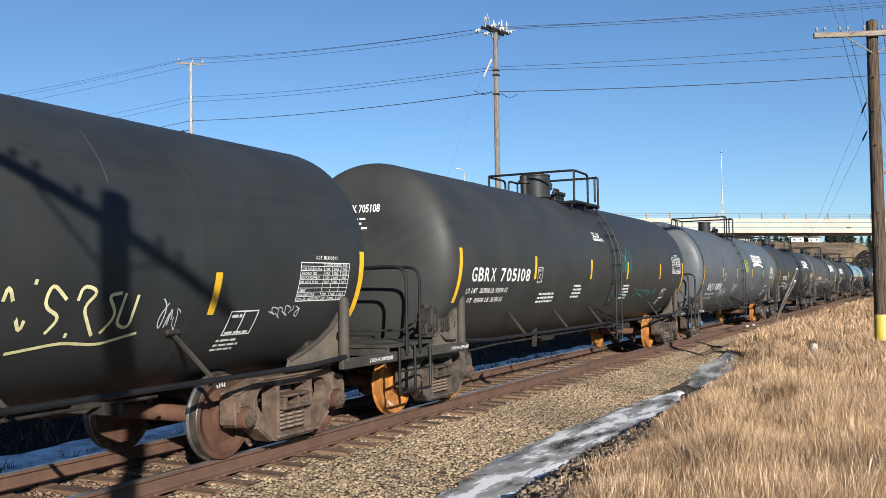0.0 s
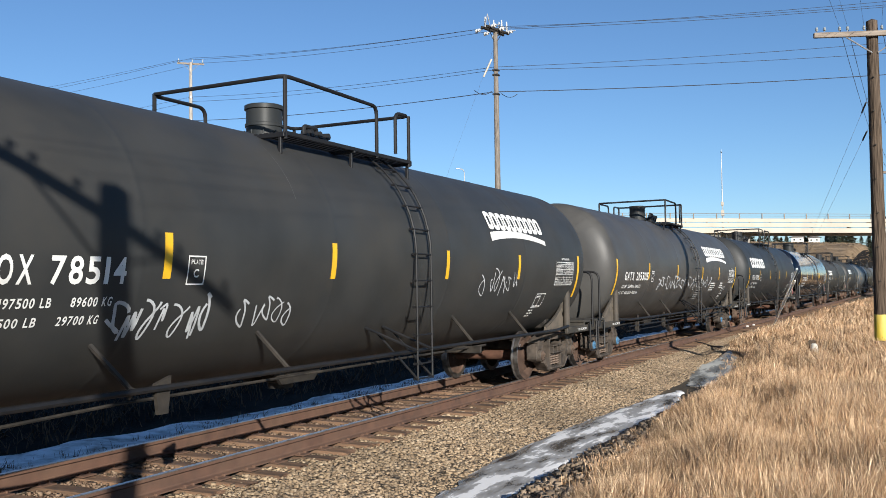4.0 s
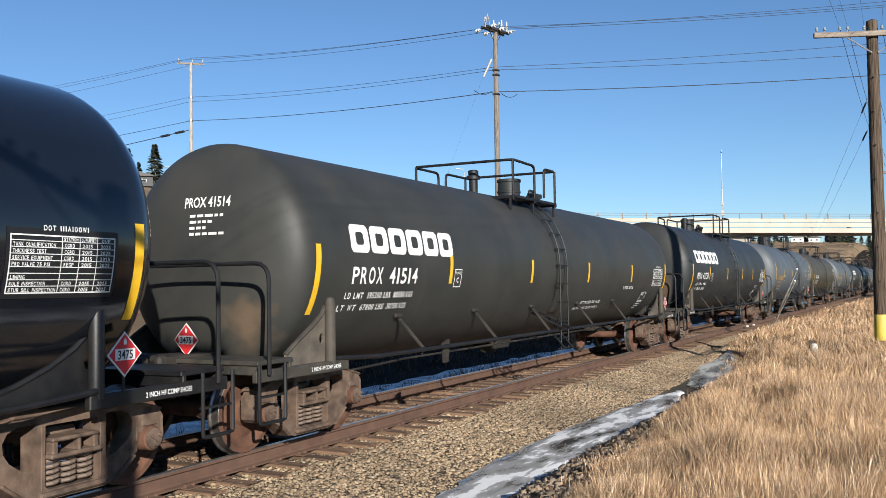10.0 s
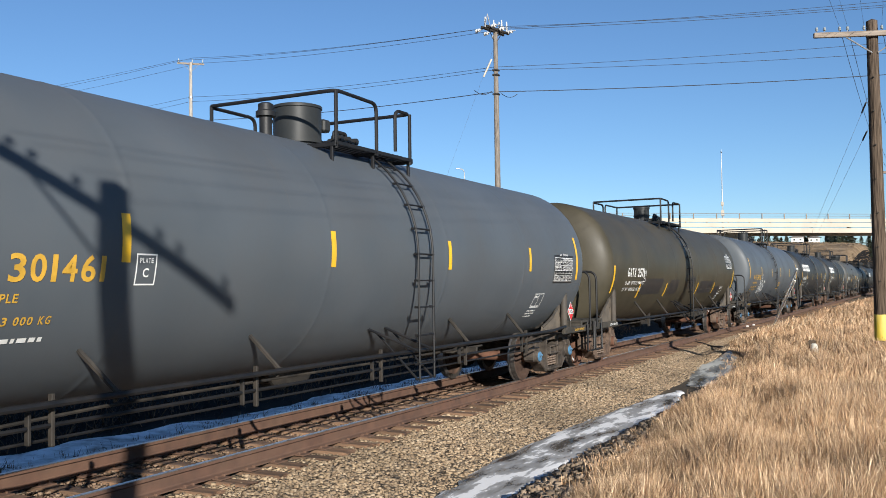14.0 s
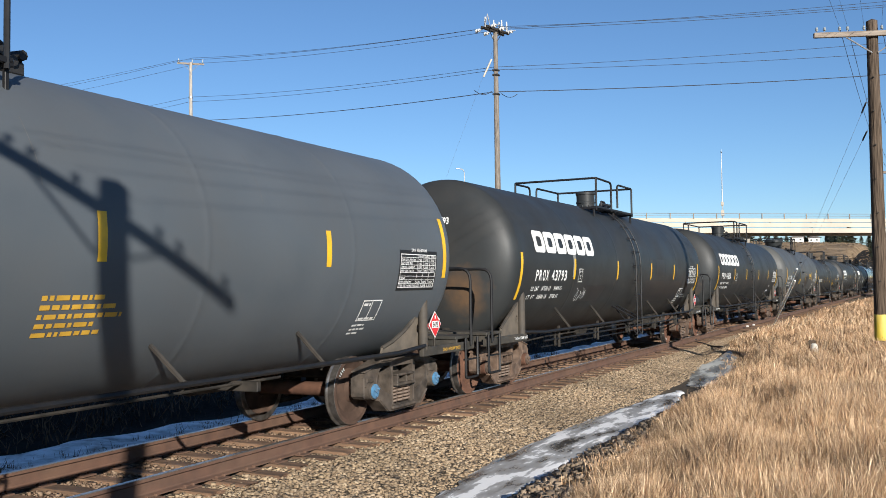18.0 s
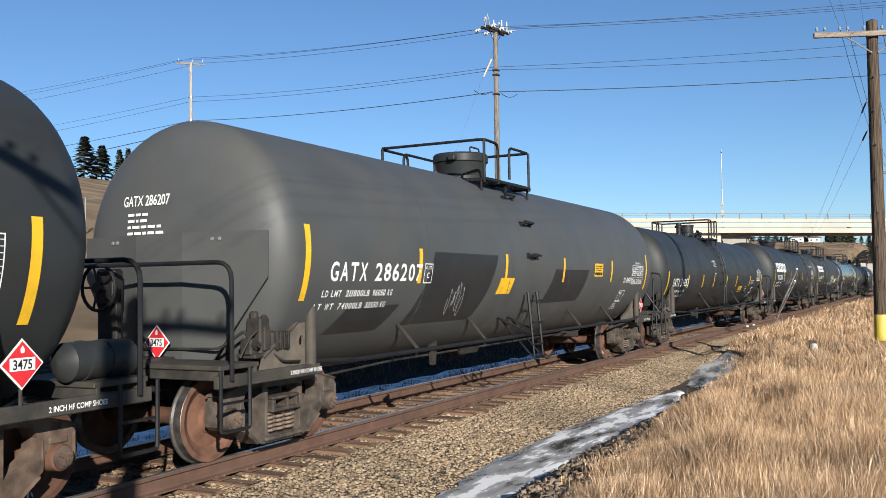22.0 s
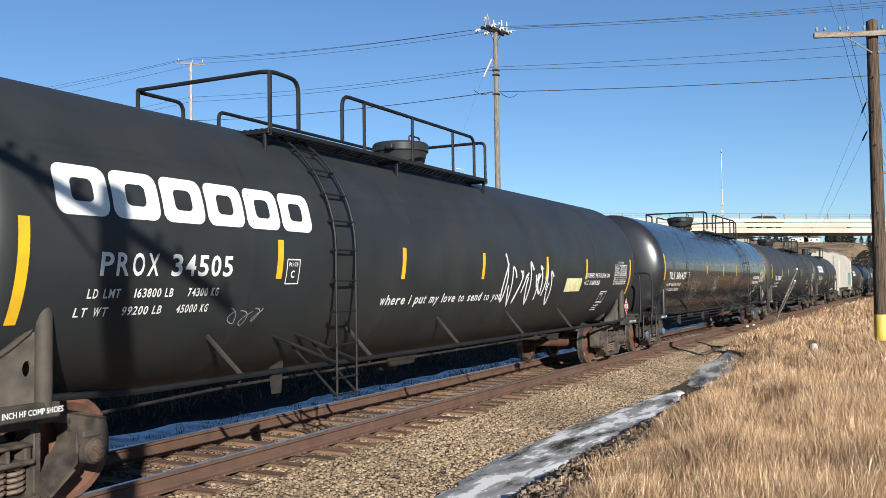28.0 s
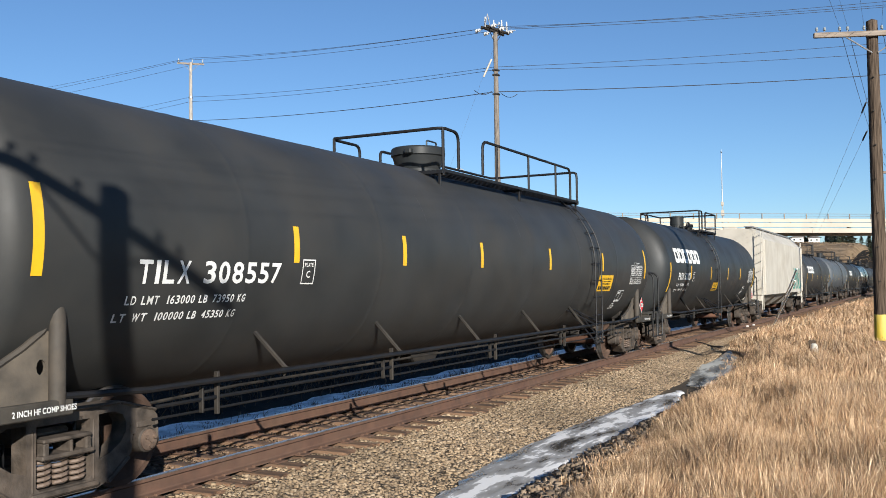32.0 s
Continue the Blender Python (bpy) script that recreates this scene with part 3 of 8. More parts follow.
        spin_y(bm, [(-0.36, 0.098), (-0.34, 0.101), (-0.30, 0.101), (-0.28, 0.098)], (0, 0, 0), 18, 0, False)

    def chalk(bm):
        for k in range(4):
            a = 0.12 * k
            box(bm, (math.cos(a) * 0.345, -0.034, math.sin(a) * 0.345), (0.05, 0.012, 0.012), 0, Euler((0, -a - 0.3 * (k % 2), 0)))

    def beam(bm):
        box(bm, (0, 0, 0.36), (0.10, 1.44, 0.09), 0.01)
        for y in (-0.755, 0.755):
            box(bm, (0.0, y, 0.42), (0.07, 0.11, 0.34), 0.015)

    return dict(side_framedark=shared("side_frame|k", frame_mesh, M["castdark"]), bearingdark=shared("bearing_adapter|k", adapter, M["castdark"]), bolsterdark=shared("bolster|k", bolster, M["castdark"]),
                side_frame=shared("side_frame", frame_mesh, M["cast"]), bearing=shared("bearing_adapter", adapter, M["wheelrust"]), cap=shared("bearing_cap|d", cap, M["cast"]), capblue=shared("bearing_cap|b", cap, M["capblue"]),
                coil=shared("coil_spring", coil, M["spring"]), bolster=shared("bolster", bolster, M["cast"]), wheel=shared("wheel|d", wheel, [M["wheeldark"], M["tread"]]), wheelrust=shared("wheel|r", wheel, [M["wheelrust"], M["tread"]]),
                wheelorange=shared("wheel|o", wheel, [M["wheelorange"], M["wheelorange"]]), chalk=shared("chalk_mark", chalk, M["chalk"]), axle=shared("axle", axle, M["wheelrust"]), beam=shared("brake_beam", beam, M["rail_tube"]))


def spin_y(bm, prof, c, n=24, mi=0, caps=True):
    vs0 = set(bm.verts)
    spin(bm, prof, "y", n, mi, caps=caps)
    bmesh.ops.translate(bm, vec=c, verts=[v for v in bm.verts if v not in vs0])


WHEELSETS = []


def add_truck(car, x, style):
    """Bogie at x along the car: side frames, springs, bearings, bolster, brake beams and two wheelsets."""
    P = truck_parts()
    tone = "" if style.get("wheel") == "rust" and not style.get("dark") else "dark"
    part("bolster", P["bolster" + tone], None, car, m=pose(x, 0, 0))
    for side in (-1, 1):
        turn = Matrix.Rotation(0 if side < 0 else math.pi, 4, "Z")
        fr = part("side_frame", P["side_frame" + tone], None, car, "oily dark cast steel side frame" if tone else "dusty brown cast steel side frame", m=pose(x, side * 1.005, 0) @ turn)
        for dx in (-0.175, 0.0, 0.175):
            part("coil_spring", P["coil"], None, fr, m=pose(dx, -0.01, 0))
        for dx in (-0.889, 0.889):
            part("bearing_adapter", P["bearing" + tone], None, fr, m=pose(dx, 0, 0))
            part("bearing_cap", P["capblue" if style.get("blue") else "cap"], None, fr, "blue bearing end cap" if style.get("blue") else "", m=pose(dx, 0, 0))
    for dx in (-0.889, 0.889):
        part("brake_beam", P["beam"], None, car, m=pose(x + dx * 0.42, 0, 0))
        ws = part("axle", P["axle"], None, car, m=pose(x + dx, 0, WHEEL_R))
        w = {"rust": "wheelrust", "orange": "wheelorange"}.get(style.get("wheel"), "wheel")
        for side in (-1, 1):
            wh = part("wheel", P[w], None, ws, m=pose(0, side * 0.755, 0, 0, 0, 0 if side < 0 else 180))
            part("chalk_mark", P["chalk"], None, wh, "white chalk mark on the wheel plate", m=pose(0, 0, 0, 0, 70.0 * len(WHEELSETS), 0))
        WHEELSETS.append((ws, x + dx))


def on_tank(x, arc, lift=0.0):
    """A point of the near side of the tank: arc metres above its middle line."""
    a = arc / TANK["r"]
    r = TANK["r"] + lift
    return Vector((x, -r * math.cos(a), TANK["z"] + r * math.sin(a)))


def tank_patch(bm, x0, x1, a0, a1, lift=0.004, slant=0.0, mi=0):
    """A thin sheet that follows the tank's side."""
    n = max(2, int(abs(a1 - a0) / 0.08) + 1)
    cols = []
    for i in range(n + 1):
        a = a0 + (a1 - a0) * i / n
        sx = slant * (i / n - 0.5)
        cols.append([bm.verts.new(on_tank(x + sx, a, lift)) for x in (x0, x1)])
    for q0, q1 in zip(cols, cols[1:]):
        bm.faces.new((q0[0], q0[1], q1[1], q1[0])).material_index = mi


def text_mesh(body, size, squeeze=0.85, shear=0.0, align="LEFT"):
    key = "text|%s|%.3f|%.2f|%.2f" % (body, size, squeeze, shear)
    if key not in CACHE:
        cu = bpy.data.curves.new("lettering", "FONT")
        cu.body, cu.size, cu.shear, cu.align_x = body, size, shear, align
        cu.resolution_u = 3
        cu.offset = 0.02 * size
        ob = bpy.data.objects.new("lettering", cu)
        CACHE[key] = bpy.data.meshes.new_from_object(ob)
        bpy.data.objects.remove(ob)
        for v in CACHE[key].vertices:
            v.co.x *= squeeze
    return CACHE[key]


def head_text(bm, body, y, z, size, xf, squeeze=0.85):
    """Lettering on the leading head, projected onto the dished end."""
    t = bmesh.new()
    t.from_mesh(text_mesh(body, size, squeeze))
    for v in t.verts:
        yy, zz = y - v.co.x, z + v.co.y
        v.co = Vector((head_x(xf, yy, zz) - 0.006, yy, zz))
    me = bpy.data.meshes.new("t")
    t.to_mesh(me)
    t.free()
    bm.from_mesh(me)
    bpy.data.meshes.remove(me)



def head_x(xt, y, z):
    r2 = min(0.985, (y * y + (z - TANK["z"]) ** 2) / TANK["r"] ** 2)
    if TANK["flat"]:
        return xt - 0.34 * (1 - r2 ** 1.4286) ** 0.4
    return xt + TANK["nose"] - TANK["head"] * math.sqrt(1 - r2 ** 1.22)


def tank_mesh(half, flat, tail):
    """The shell: dished ends, faint weld rings, and a seam at the jacket ends."""

    def build(bm):
        e = half + 0.15
        n = 14

        def dish(depth, back):
            out = []
            for i in range(n + 1):
                a = math.pi / 2 * i / n
                if flat:
                    out.append((-e - 0.34 * math.cos(a) ** 0.8, TANK["r"] * (math.sin(a) ** 0.7)))
                else:
                    out.append((-e + back - depth * math.cos(a), TANK["r"] * math.sin(a) ** 0.82))
            return out + [(-e + 0.25, TANK["r"])]
        prof = dish(TANK["head"], TANK["nose"])
        k = max(4, int(2 * e / 2.6))
        for i in range(1, k):
            x = -e + 2 * e * i / k
            prof += [(x - 0.09, TANK["r"]), (x - 0.025, TANK["r"]), (x, TANK["r"] + 0.004), (x + 0.025, TANK["r"]), (x + 0.09, TANK["r"])]
        prof += [(tail - s, r) for s, r in dish(0.62, 0.0)[::-1]]
        prof[0] = (prof[0][0], 0.001)
        prof[-1] = (prof[-1][0], 0.001)
        spin(bm, prof, "x", 72)
        bmesh.ops.translate(bm, vec=(0, 0, TANK["z"]), verts=bm.verts[:])

    return build


def tank_car(idx, uL, uT, spec):
    """One tank car. x = 0 at its middle; the leading end is at -x, the near side at -y."""
    half = (uT - uL) / 2
    TANK["r"], TANK["z"] = spec.get("size", (1.517, 2.284))
    TANK["flat"] = spec.get("flat", 0)
    TANK["head"] = spec.get("head", 0.46)
    TANK["nose"] = 0.0 if spec.get("head") or TANK["flat"] else 0.08
    col = spec.get("col", "dark")
    car = empty("tank_car", Matrix(), spec["label"], "tank car", "tank cars of the train")
    CARS.append((car, (uL + uT) / 2, half - 0.5))
    part("tank", shared("tank|%.2f|%s|%d" % (half, col, spec.get("flat", 0)), tank_mesh(half, spec.get("flat", 0), spec.get("tail", 0.17)), M[col], 40), None, car)
    xe = half + 0.12
    for x in spec.get("truck_x", (-half + 0.12, half - 0.33)):
        add_truck(car, x, spec.get("truck_back", spec.get("truck", {})) if x > 0 else spec.get("truck", {}))
    if spec.get("shield"):
        # folded head shield over the lower half of the leading end
        x0 = -half - 0.15 - TANK["head"] - 0.05
        for s in (-1, 1):
            bm = bmesh.new()
            pts = [(0, 2.48), (0.35, 2.48), (1.38, 2.48), (1.38, 1.98), (0.72, 1.06), (0.35, 1.06), (0, 1.06)]
            rows = [[bm.verts.new((x0 + max(0, w - 0.35) * 0.2 + dx, s * w, z)) for w, z in pts] for dx in (0.0, 0.02)]
            for r in rows:
                bm.faces.new((r[0], r[1], r[5], r[6]))
                bm.faces.new(r[1:6])
            for i in range(7):
                bm.faces.new((rows[0][i], rows[0][(i + 1) % 7], rows[1][(i + 1) % 7], rows[1][i]))
            bmesh.ops.recalc_face_normals(bm, faces=bm.faces[:])
            sh = part("head_shield", bm, M[spec["shield"]], car, "flat grey steel head shield", smooth=0)
            for k in range(2):
                bm = bmesh.new()
                spin(bm, [(-0.012, 0.0), (-0.012, 0.02), (0.0, 0.024)], "x", 8)
                part("bolt", bm, M["galv"], sh, m=pose(x0 + 0.2 * (0.37 + 0.09 * k), s * (0.72 + 0.09 * k), 2.40))
    # ends
    end = half + 1.35
    for sgn in (-1, 1):
        add_end(car, half, sgn, spec)
    if spec.get("flat"):
        bm = bmesh.new()
        spin(bm, [(-half - 0.15, TANK["r"] - 0.02), (-half - 0.15, TANK["r"] + 0.012), (-half - 0.06, TANK["r"] + 0.012), (-half - 0.06, TANK["r"] - 0.02)], "x", 72, caps=False)
        bmesh.ops.translate(bm, vec=(0, 0, TANK["z"]), verts=bm.verts[:])
        part("rim_band", bm, M["blackline"], car, "dark weld band round the tank end")
    # reflectors
    for i, (x, a0, a1) in enumerate(spec.get("stripes") or default_stripes(half)):
        bm = bmesh.new()
        w = 0.075 if abs(abs(x) - half) > 0.2 else 0.08
        tank_patch(bm, x - w / 2 - 0.012, x + w / 2 + 0.012, a0, a1, 0.004)
        part("reflector", bm, M["yellow"], car, "yellow reflective strip")
    top_fittings(car, spec, half)
    side_ladder(car, spec, half)
    side_pipe(car, spec, half)
    underbody(car, spec, half)
    lettering(car, spec, half)
    return car


def default_stripes(half):
    n = 6 if half < 8.3 else 7
    out = [(-half, -0.62, 0.22), (half, -0.62, 0.22)]
    for i in range(1, n - 1):
        out.append((-half + 2 * half * i / (n - 1), -0.22, 0.22))
    return out


def add_end(car, half, sgn, spec):
    """Stub sill, walkway, hand rails, saddle, steps, coupler and hose at one end."""
    lead = spec.get("lead_in", 0.0) if sgn < 0 else 0.0
    key = "%.2f|%d|%.2f" % (half, sgn, lead)
    e = half + 1.0 - lead
    e0 = half + 1.0

    def sill(bm):
        box(bm, (sgn * (half + 0.15), 0, 0.92), (2.5, 0.5, 0.36), 0.02)
        box(bm, (sgn * (e0 + 0.33), 0, 0.92), (0.14, 0.62, 0.42), 0.03)

    def saddle(bm):
        h = half - 0.30
        box(bm, (sgn * (h - 0.12), 0, 1.10), (0.34, 2.0, 0.28), 0.02)
        box(bm, (sgn * (h - 0.10), 0, 1.3), (0.26, 1.5, 0.5), 0.02)

    def post(bm):
        spin(bm, [(0.93, 0.068), (1.66, 0.068), (1.72, 0.05), (1.74, 0.0)], "z", 14)

    def deck(bm):
        box(bm, (sgn * (e - 0.02), 0, 1.05), (0.62, 2.80, 0.05), 0.008)

    def rail(bm):
        x = sgn * (e + 0.15)
        tube(bm, bend([(x, -1.44, 0.92), (x, -1.44, 2.12), (x, 1.44, 2.12), (x, 1.44, 0.92)], 0.2), 0.024)

    def step(bm):
        x0 = sgn * (e + 0.12)
        tube(bm, bend([(x0 - 0.22, -1.46, 1.04), (x0 - 0.22, -1.46, 0.42), (x0 + 0.22, -1.46, 0.42), (x0 + 0.22, -1.46, 1.04)], 0.04, 2), 0.02, 6)
        box(bm, (x0, -1.44, 0.70), (0.44, 0.05, 0.02))

    def coupler(bm):
        x = sgn * (e0 + 0.55)
        box(bm, (x - sgn * 0.15, 0, 0.86), (0.5, 0.16, 0.17), 0.03)
        box(bm, (x + sgn * 0.10, 0.06, 0.86), (0.22, 0.18, 0.28), 0.05)
        box(bm, (x + sgn * 0.10, -0.12, 0.86), (0.20, 0.10, 0.26), 0.04)

    def hose(bm):
        x = sgn * (e0 + 0.4)
        tube(bm, bend([(x, 0.38, 0.85), (x + sgn * 0.12, 0.38, 0.55), (x + sgn * 0.32, 0.30, 0.36), (x + sgn * 0.45, 0.2, 0.5)], 0.12), 0.028, 8)

    part("stub_sill", shared("stub_sill|" + key, sill, M["steel"]), None, car)
    black = spec.get("col") in ("blackgloss", "blacksemi")
    part("saddle", shared("saddle|%s|%d" % (key, black), saddle, M["blacksteel" if black else "steel"]), None, car)
    if sgn < 0 and spec.get("col") == "bluegrey":
        def bracket(bm):
            plate(bm, [(-0.13, 0.93), (0.13, 0.93), (0.12, 1.22), (0.06, 1.30), (0.06, 1.74), (-0.05, 1.74), (-0.05, 1.40), (-0.12, 1.34)], -0.05, 0.03)
            box(bm, (0.0, -0.07, 1.36), (0.16, 0.06, 0.15), 0.01)
        def tray(bm):
            plate(bm, [(-0.25, 1.66), (0.25, 1.66), (0.12, 1.28), (-0.10, 1.28)], -0.14, 0.14)
            box(bm, (0, 0, 1.67), (0.54, 0.32, 0.025), 0.006)
        for y in (-1.34, 1.34):
            part("saddle_bracket", shared("saddle_bracket", bracket, M["steel"]), None, car, m=pose(-half + 0.61, y, 0))
        if spec.get("tray"):
            part("saddle_tray", shared("saddle_tray", tray, M["steel"]), None, car, m=pose(-half + 0.17, -1.18, 0))
    else:
        for y in (-1.28, 1.28):
            part("saddle_post", shared("saddle_post|%d" % black, post, M["blacksteel" if black else "saddlegrey"]), None, car, m=pose(sgn * (half - 0.31), y * 1.06, 0))
    def web(bm):
        # plate under the tank's curve, from the post down to the platform at the leading end and to the truck at the other
        hp = half - 0.31 if sgn < 0 else -(half - 0.21)
        run_out = ((0.10, 1.52), (0.28, 1.40), (0.52, 1.27), (0.80, 1.10), (0.86, 0.95)) if sgn < 0 else ((0.10, 1.50), (0.26, 1.36), (0.52, 1.22), (0.84, 1.10), (1.12, 1.03), (1.16, 0.95))
        rim = [(-hp, 0.95), (-hp, 1.66)] + [(-hp - x, z) for x, z in run_out]
        hole = [(-hp - 0.12 + 0.045 * math.cos(0.628 * i), 1.24 + 0.065 * math.sin(0.628 * i)) for i in range(10)]
        pierced(bm, [rim, hole], -0.015, 0.015)

    def flange(bm):
        hp = half - 0.31 if sgn < 0 else -(half - 0.21)
        run_out = ((0.0, 1.66), (0.10, 1.52), (0.28, 1.40), (0.52, 1.27), (0.80, 1.10)) if sgn < 0 else ((0.0, 1.66), (0.10, 1.50), (0.26, 1.36), (0.52, 1.22), (0.84, 1.10), (1.12, 1.03))
        tube(bm, [(-hp - x, 0, z) for x, z in run_out], 0.028, 6)
    webmat = M["blacksteel" if black else "gusset"]
    for y in (-1.30, 1.30) if sgn < 0 else (-1.27,):
        part("saddle_web", shared("saddle_web|%s|%d" % (key, black), web, webmat), None, car, "black saddle plate with a hole" if black else "dusty brown-grey saddle plate with a hole", m=pose(0, y, 0))
        part("web_flange", shared("web_flange|%s|%d" % (key, black), flange, M["blacksteel" if black else "saddlegrey"]), None, car, m=pose(0, y, 0))
    if sgn < 0:
        def strut(bm):
            x = sgn * (e + 0.15)
            tube(bm, [(x, -0.62, 2.11), (x + 0.12, -1.30, 1.06)], 0.026, 8)
        if spec.get("brace"):
            part("rail_brace", shared("rail_brace|" + key, strut, M["rail_tube"]), None, car)
    deckmat = M["blacksteel" if black else "decksteel"]
    dk = part("end_platform", shared("end_platform|%s|%d" % (key, black), deck, deckmat), None, car)
    for x in (-0.26, 0.26):
        part("cross_beam", shared("cross_beam|%d" % black, lambda bm: box(bm, (0, 0, 0.98), (0.05, 2.8, 0.12), 0.008), deckmat), None, car, m=pose(sgn * (e - 0.02) + x, 0, 0))
    for y in (-1.38, 1.38):
        part("side_sill", shared("side_sill|%d" % black, lambda bm: box(bm, (0, 0, 0.91), (1.75, 0.07, 0.13), 0.01), deckmat), None, car, m=pose(sgn * (half + 0.45 - lead), y, 0))
    part("end_handrail", shared("end_handrail|" + key, rail, M["rail_tube"]), None, car)
    part("sill_step", shared("sill_step|" + key, step, M["rail_tube"]), None, car)
    part("coupler", shared("coupler|" + key, coupler, M["cast"]), None, car)
    part("brake_hose", shared("brake_hose|" + key, hose, M["rubber"]), None, car)
    sx = half + 0.20 if sgn > 0 else spec.get("sill_x", -half - 0.15)
    bm = bmesh.new()
    flat_text(bm, "2 INCH HF COMP SHOES" if spec.get("col") != "blacksemi" else "2 INCH TREAD COND SHOES", sx, sx + 0.6, 0.885, 0.065, -1.418)
    part("lettering", bm, M["gold" if spec.get("col") == "bluegrey" else "white"], dk, "small painted lettering on the sill", smooth=0)
    # placard
    un = spec.get("placard")
    if un:
        x = half - 0.05 if sgn > 0 else -half - (0.78 if spec.get("shield") else 0.72)
        y = -1.42 if sgn > 0 else -0.05
        add_placard(car, un, (x, y, 1.29 if sgn > 0 else 1.26), sgn)
    if sgn > 0 and spec.get("reservoir"):
        def res(bm):
            spin(bm, [(-0.42, 0.0), (-0.40, 0.10), (-0.34, 0.17), (0.34, 0.17), (0.40, 0.10), (0.42, 0.0)], "x", 20)
            for x in (-0.2, 0.05):
                spin(bm, [(x, 0.17), (x, 0.178), (x + 0.04, 0.178), (x + 0.04, 0.17)], "x", 20)
        part("air_reservoir", shared("air_reservoir|" + spec.get("col", "dark"), res, M[spec.get("col", "dark")]), None, car, m=pose(half + 0.95, -1.12, 1.24))
    if spec.get("wheel_end") == sgn:
        def bw(bm):
            ring = [(0, math.cos(6.2832 * i / 20) * 0.26, math.sin(6.2832 * i / 20) * 0.26) for i in range(21)]
            tube(bm, ring, 0.02, 6)
            for k in range(5):
                a = 6.2832 * k / 5
                tube(bm, [(0, 0, 0), (0, math.cos(a) * 0.26, math.sin(a) * 0.26)], 0.014, 5)
            spin(bm, [(-0.04, 0.0), (-0.04, 0.06), (0.1, 0.06), (0.1, 0.0)], "x", 12)
            box(bm, (sgn * -0.16, 0, 0), (0.16, 0.3, 0.42), 0.03)
        part("brake_wheel", shared("brake_wheel|%d" % sgn, bw, M["rail_tube"]), None, car, m=pose(sgn * (e + 0.06), 0.55, 1.88))
        part("brake_post", shared("brake_post|" + key, lambda bm: box(bm, (sgn * (e - 0.1), 0.55, 1.5), (0.08, 0.3, 0.75), 0.01), M["steel"]), None, car)
    if sgn < 0 and spec.get("valve"):
        def valve(bm):
            x = sgn * (half + 0.30 - lead)
            box(bm, (x, -1.18, 1.12), (0.66, 0.26, 0.05), 0.01)
            box(bm, (x - 0.13, -1.19, 1.33), (0.17, 0.20, 0.40), 0.02)
            box(bm, (x - 0.13, -1.30, 1.30), (0.11, 0.05, 0.26), 0.012)
            box(bm, (x + 0.11, -1.21, 1.25), (0.27, 0.19, 0.24), 0.02)
            box(bm, (x - 0.30, -1.20, 1.22), (0.12, 0.16, 0.18), 0.02)
            for i in range(4):
                box(bm, (x + 0.02 + 0.07 * i, -1.32, 1.27), (0.035, 0.05, 0.20), 0.006)
            for dx, dz, r in ((0.02, 1.19, 0.045), (0.20, 1.19, 0.045), (-0.30, 1.24, 0.05), (0.11, 1.33, 0.04)):
                spin_y(bm, [(-0.15, 0.0), (-0.15, r * 0.6), (-0.11, r * 0.6), (-0.11, r), (0.02, r)], (x + dx, -1.2, dz), 10)
            for dx, dy, h0, h1, r in ((-0.16, -1.16, 1.50, 1.60, 0.05), (-0.09, -1.24, 1.50, 1.56, 0.035), (0.06, -1.2, 1.35, 1.42, 0.045), (0.18, -1.2, 1.35, 1.40, 0.035)):
                rings = spin(bm, [(h0, 0.0), (h0, r), (h1 - 0.02, r), (h1, r * 0.6), (h1, 0.0)], "z", 10)
                bmesh.ops.translate(bm, vec=(x + dx, dy, 0), verts=[v for q in rings for v in q])
            tube(bm, bend([(x + 0.2, -1.2, 1.34), (x + 0.3, -1.16, 1.46), (x + 0.42, -1.1, 1.3), (x + 0.42, -1.1, 1.0)], 0.06), 0.016, 6)
            tube(bm, bend([(x - 0.30, -1.2, 1.3), (x - 0.36, -1.2, 1.40), (x - 0.42, -0.9, 1.2), (x - 0.42, 0.3, 1.18)], 0.08), 0.016, 6)
            tube(bm, bend([(x - 0.05, -1.28, 1.16), (x + 0.1, -1.36, 1.04), (x + 0.4, -1.36, 1.02)], 0.05), 0.014, 6)
            tube(bm, bend([(x - 0.5, -1.25, 1.12), (x - 0.36, -1.28, 1.34), (x - 0.2, -1.26, 1.4)], 0.08), 0.012, 6)
        part("brake_valve", shared("brake_valve|" + key, valve, M["steel"]), None, car)


def flat_text(bm, body, x0, x1, z, size, y):
    """Lettering on an upright face that looks to the near side."""
    me = text_mesh(body, size, 1.0)
    wid = max(v.co.x for v in me.vertices)
    t = bmesh.new()
    t.from_mesh(me)
    for v in t.verts:
        v.co = Vector((x0 + v.co.x * (x1 - x0) / wid, y, z + v.co.y))
    tmp = bpy.data.meshes.new("t")
    t.to_mesh(tmp)
    t.free()
    bm.from_mesh(tmp)
    bpy.data.meshes.remove(tmp)


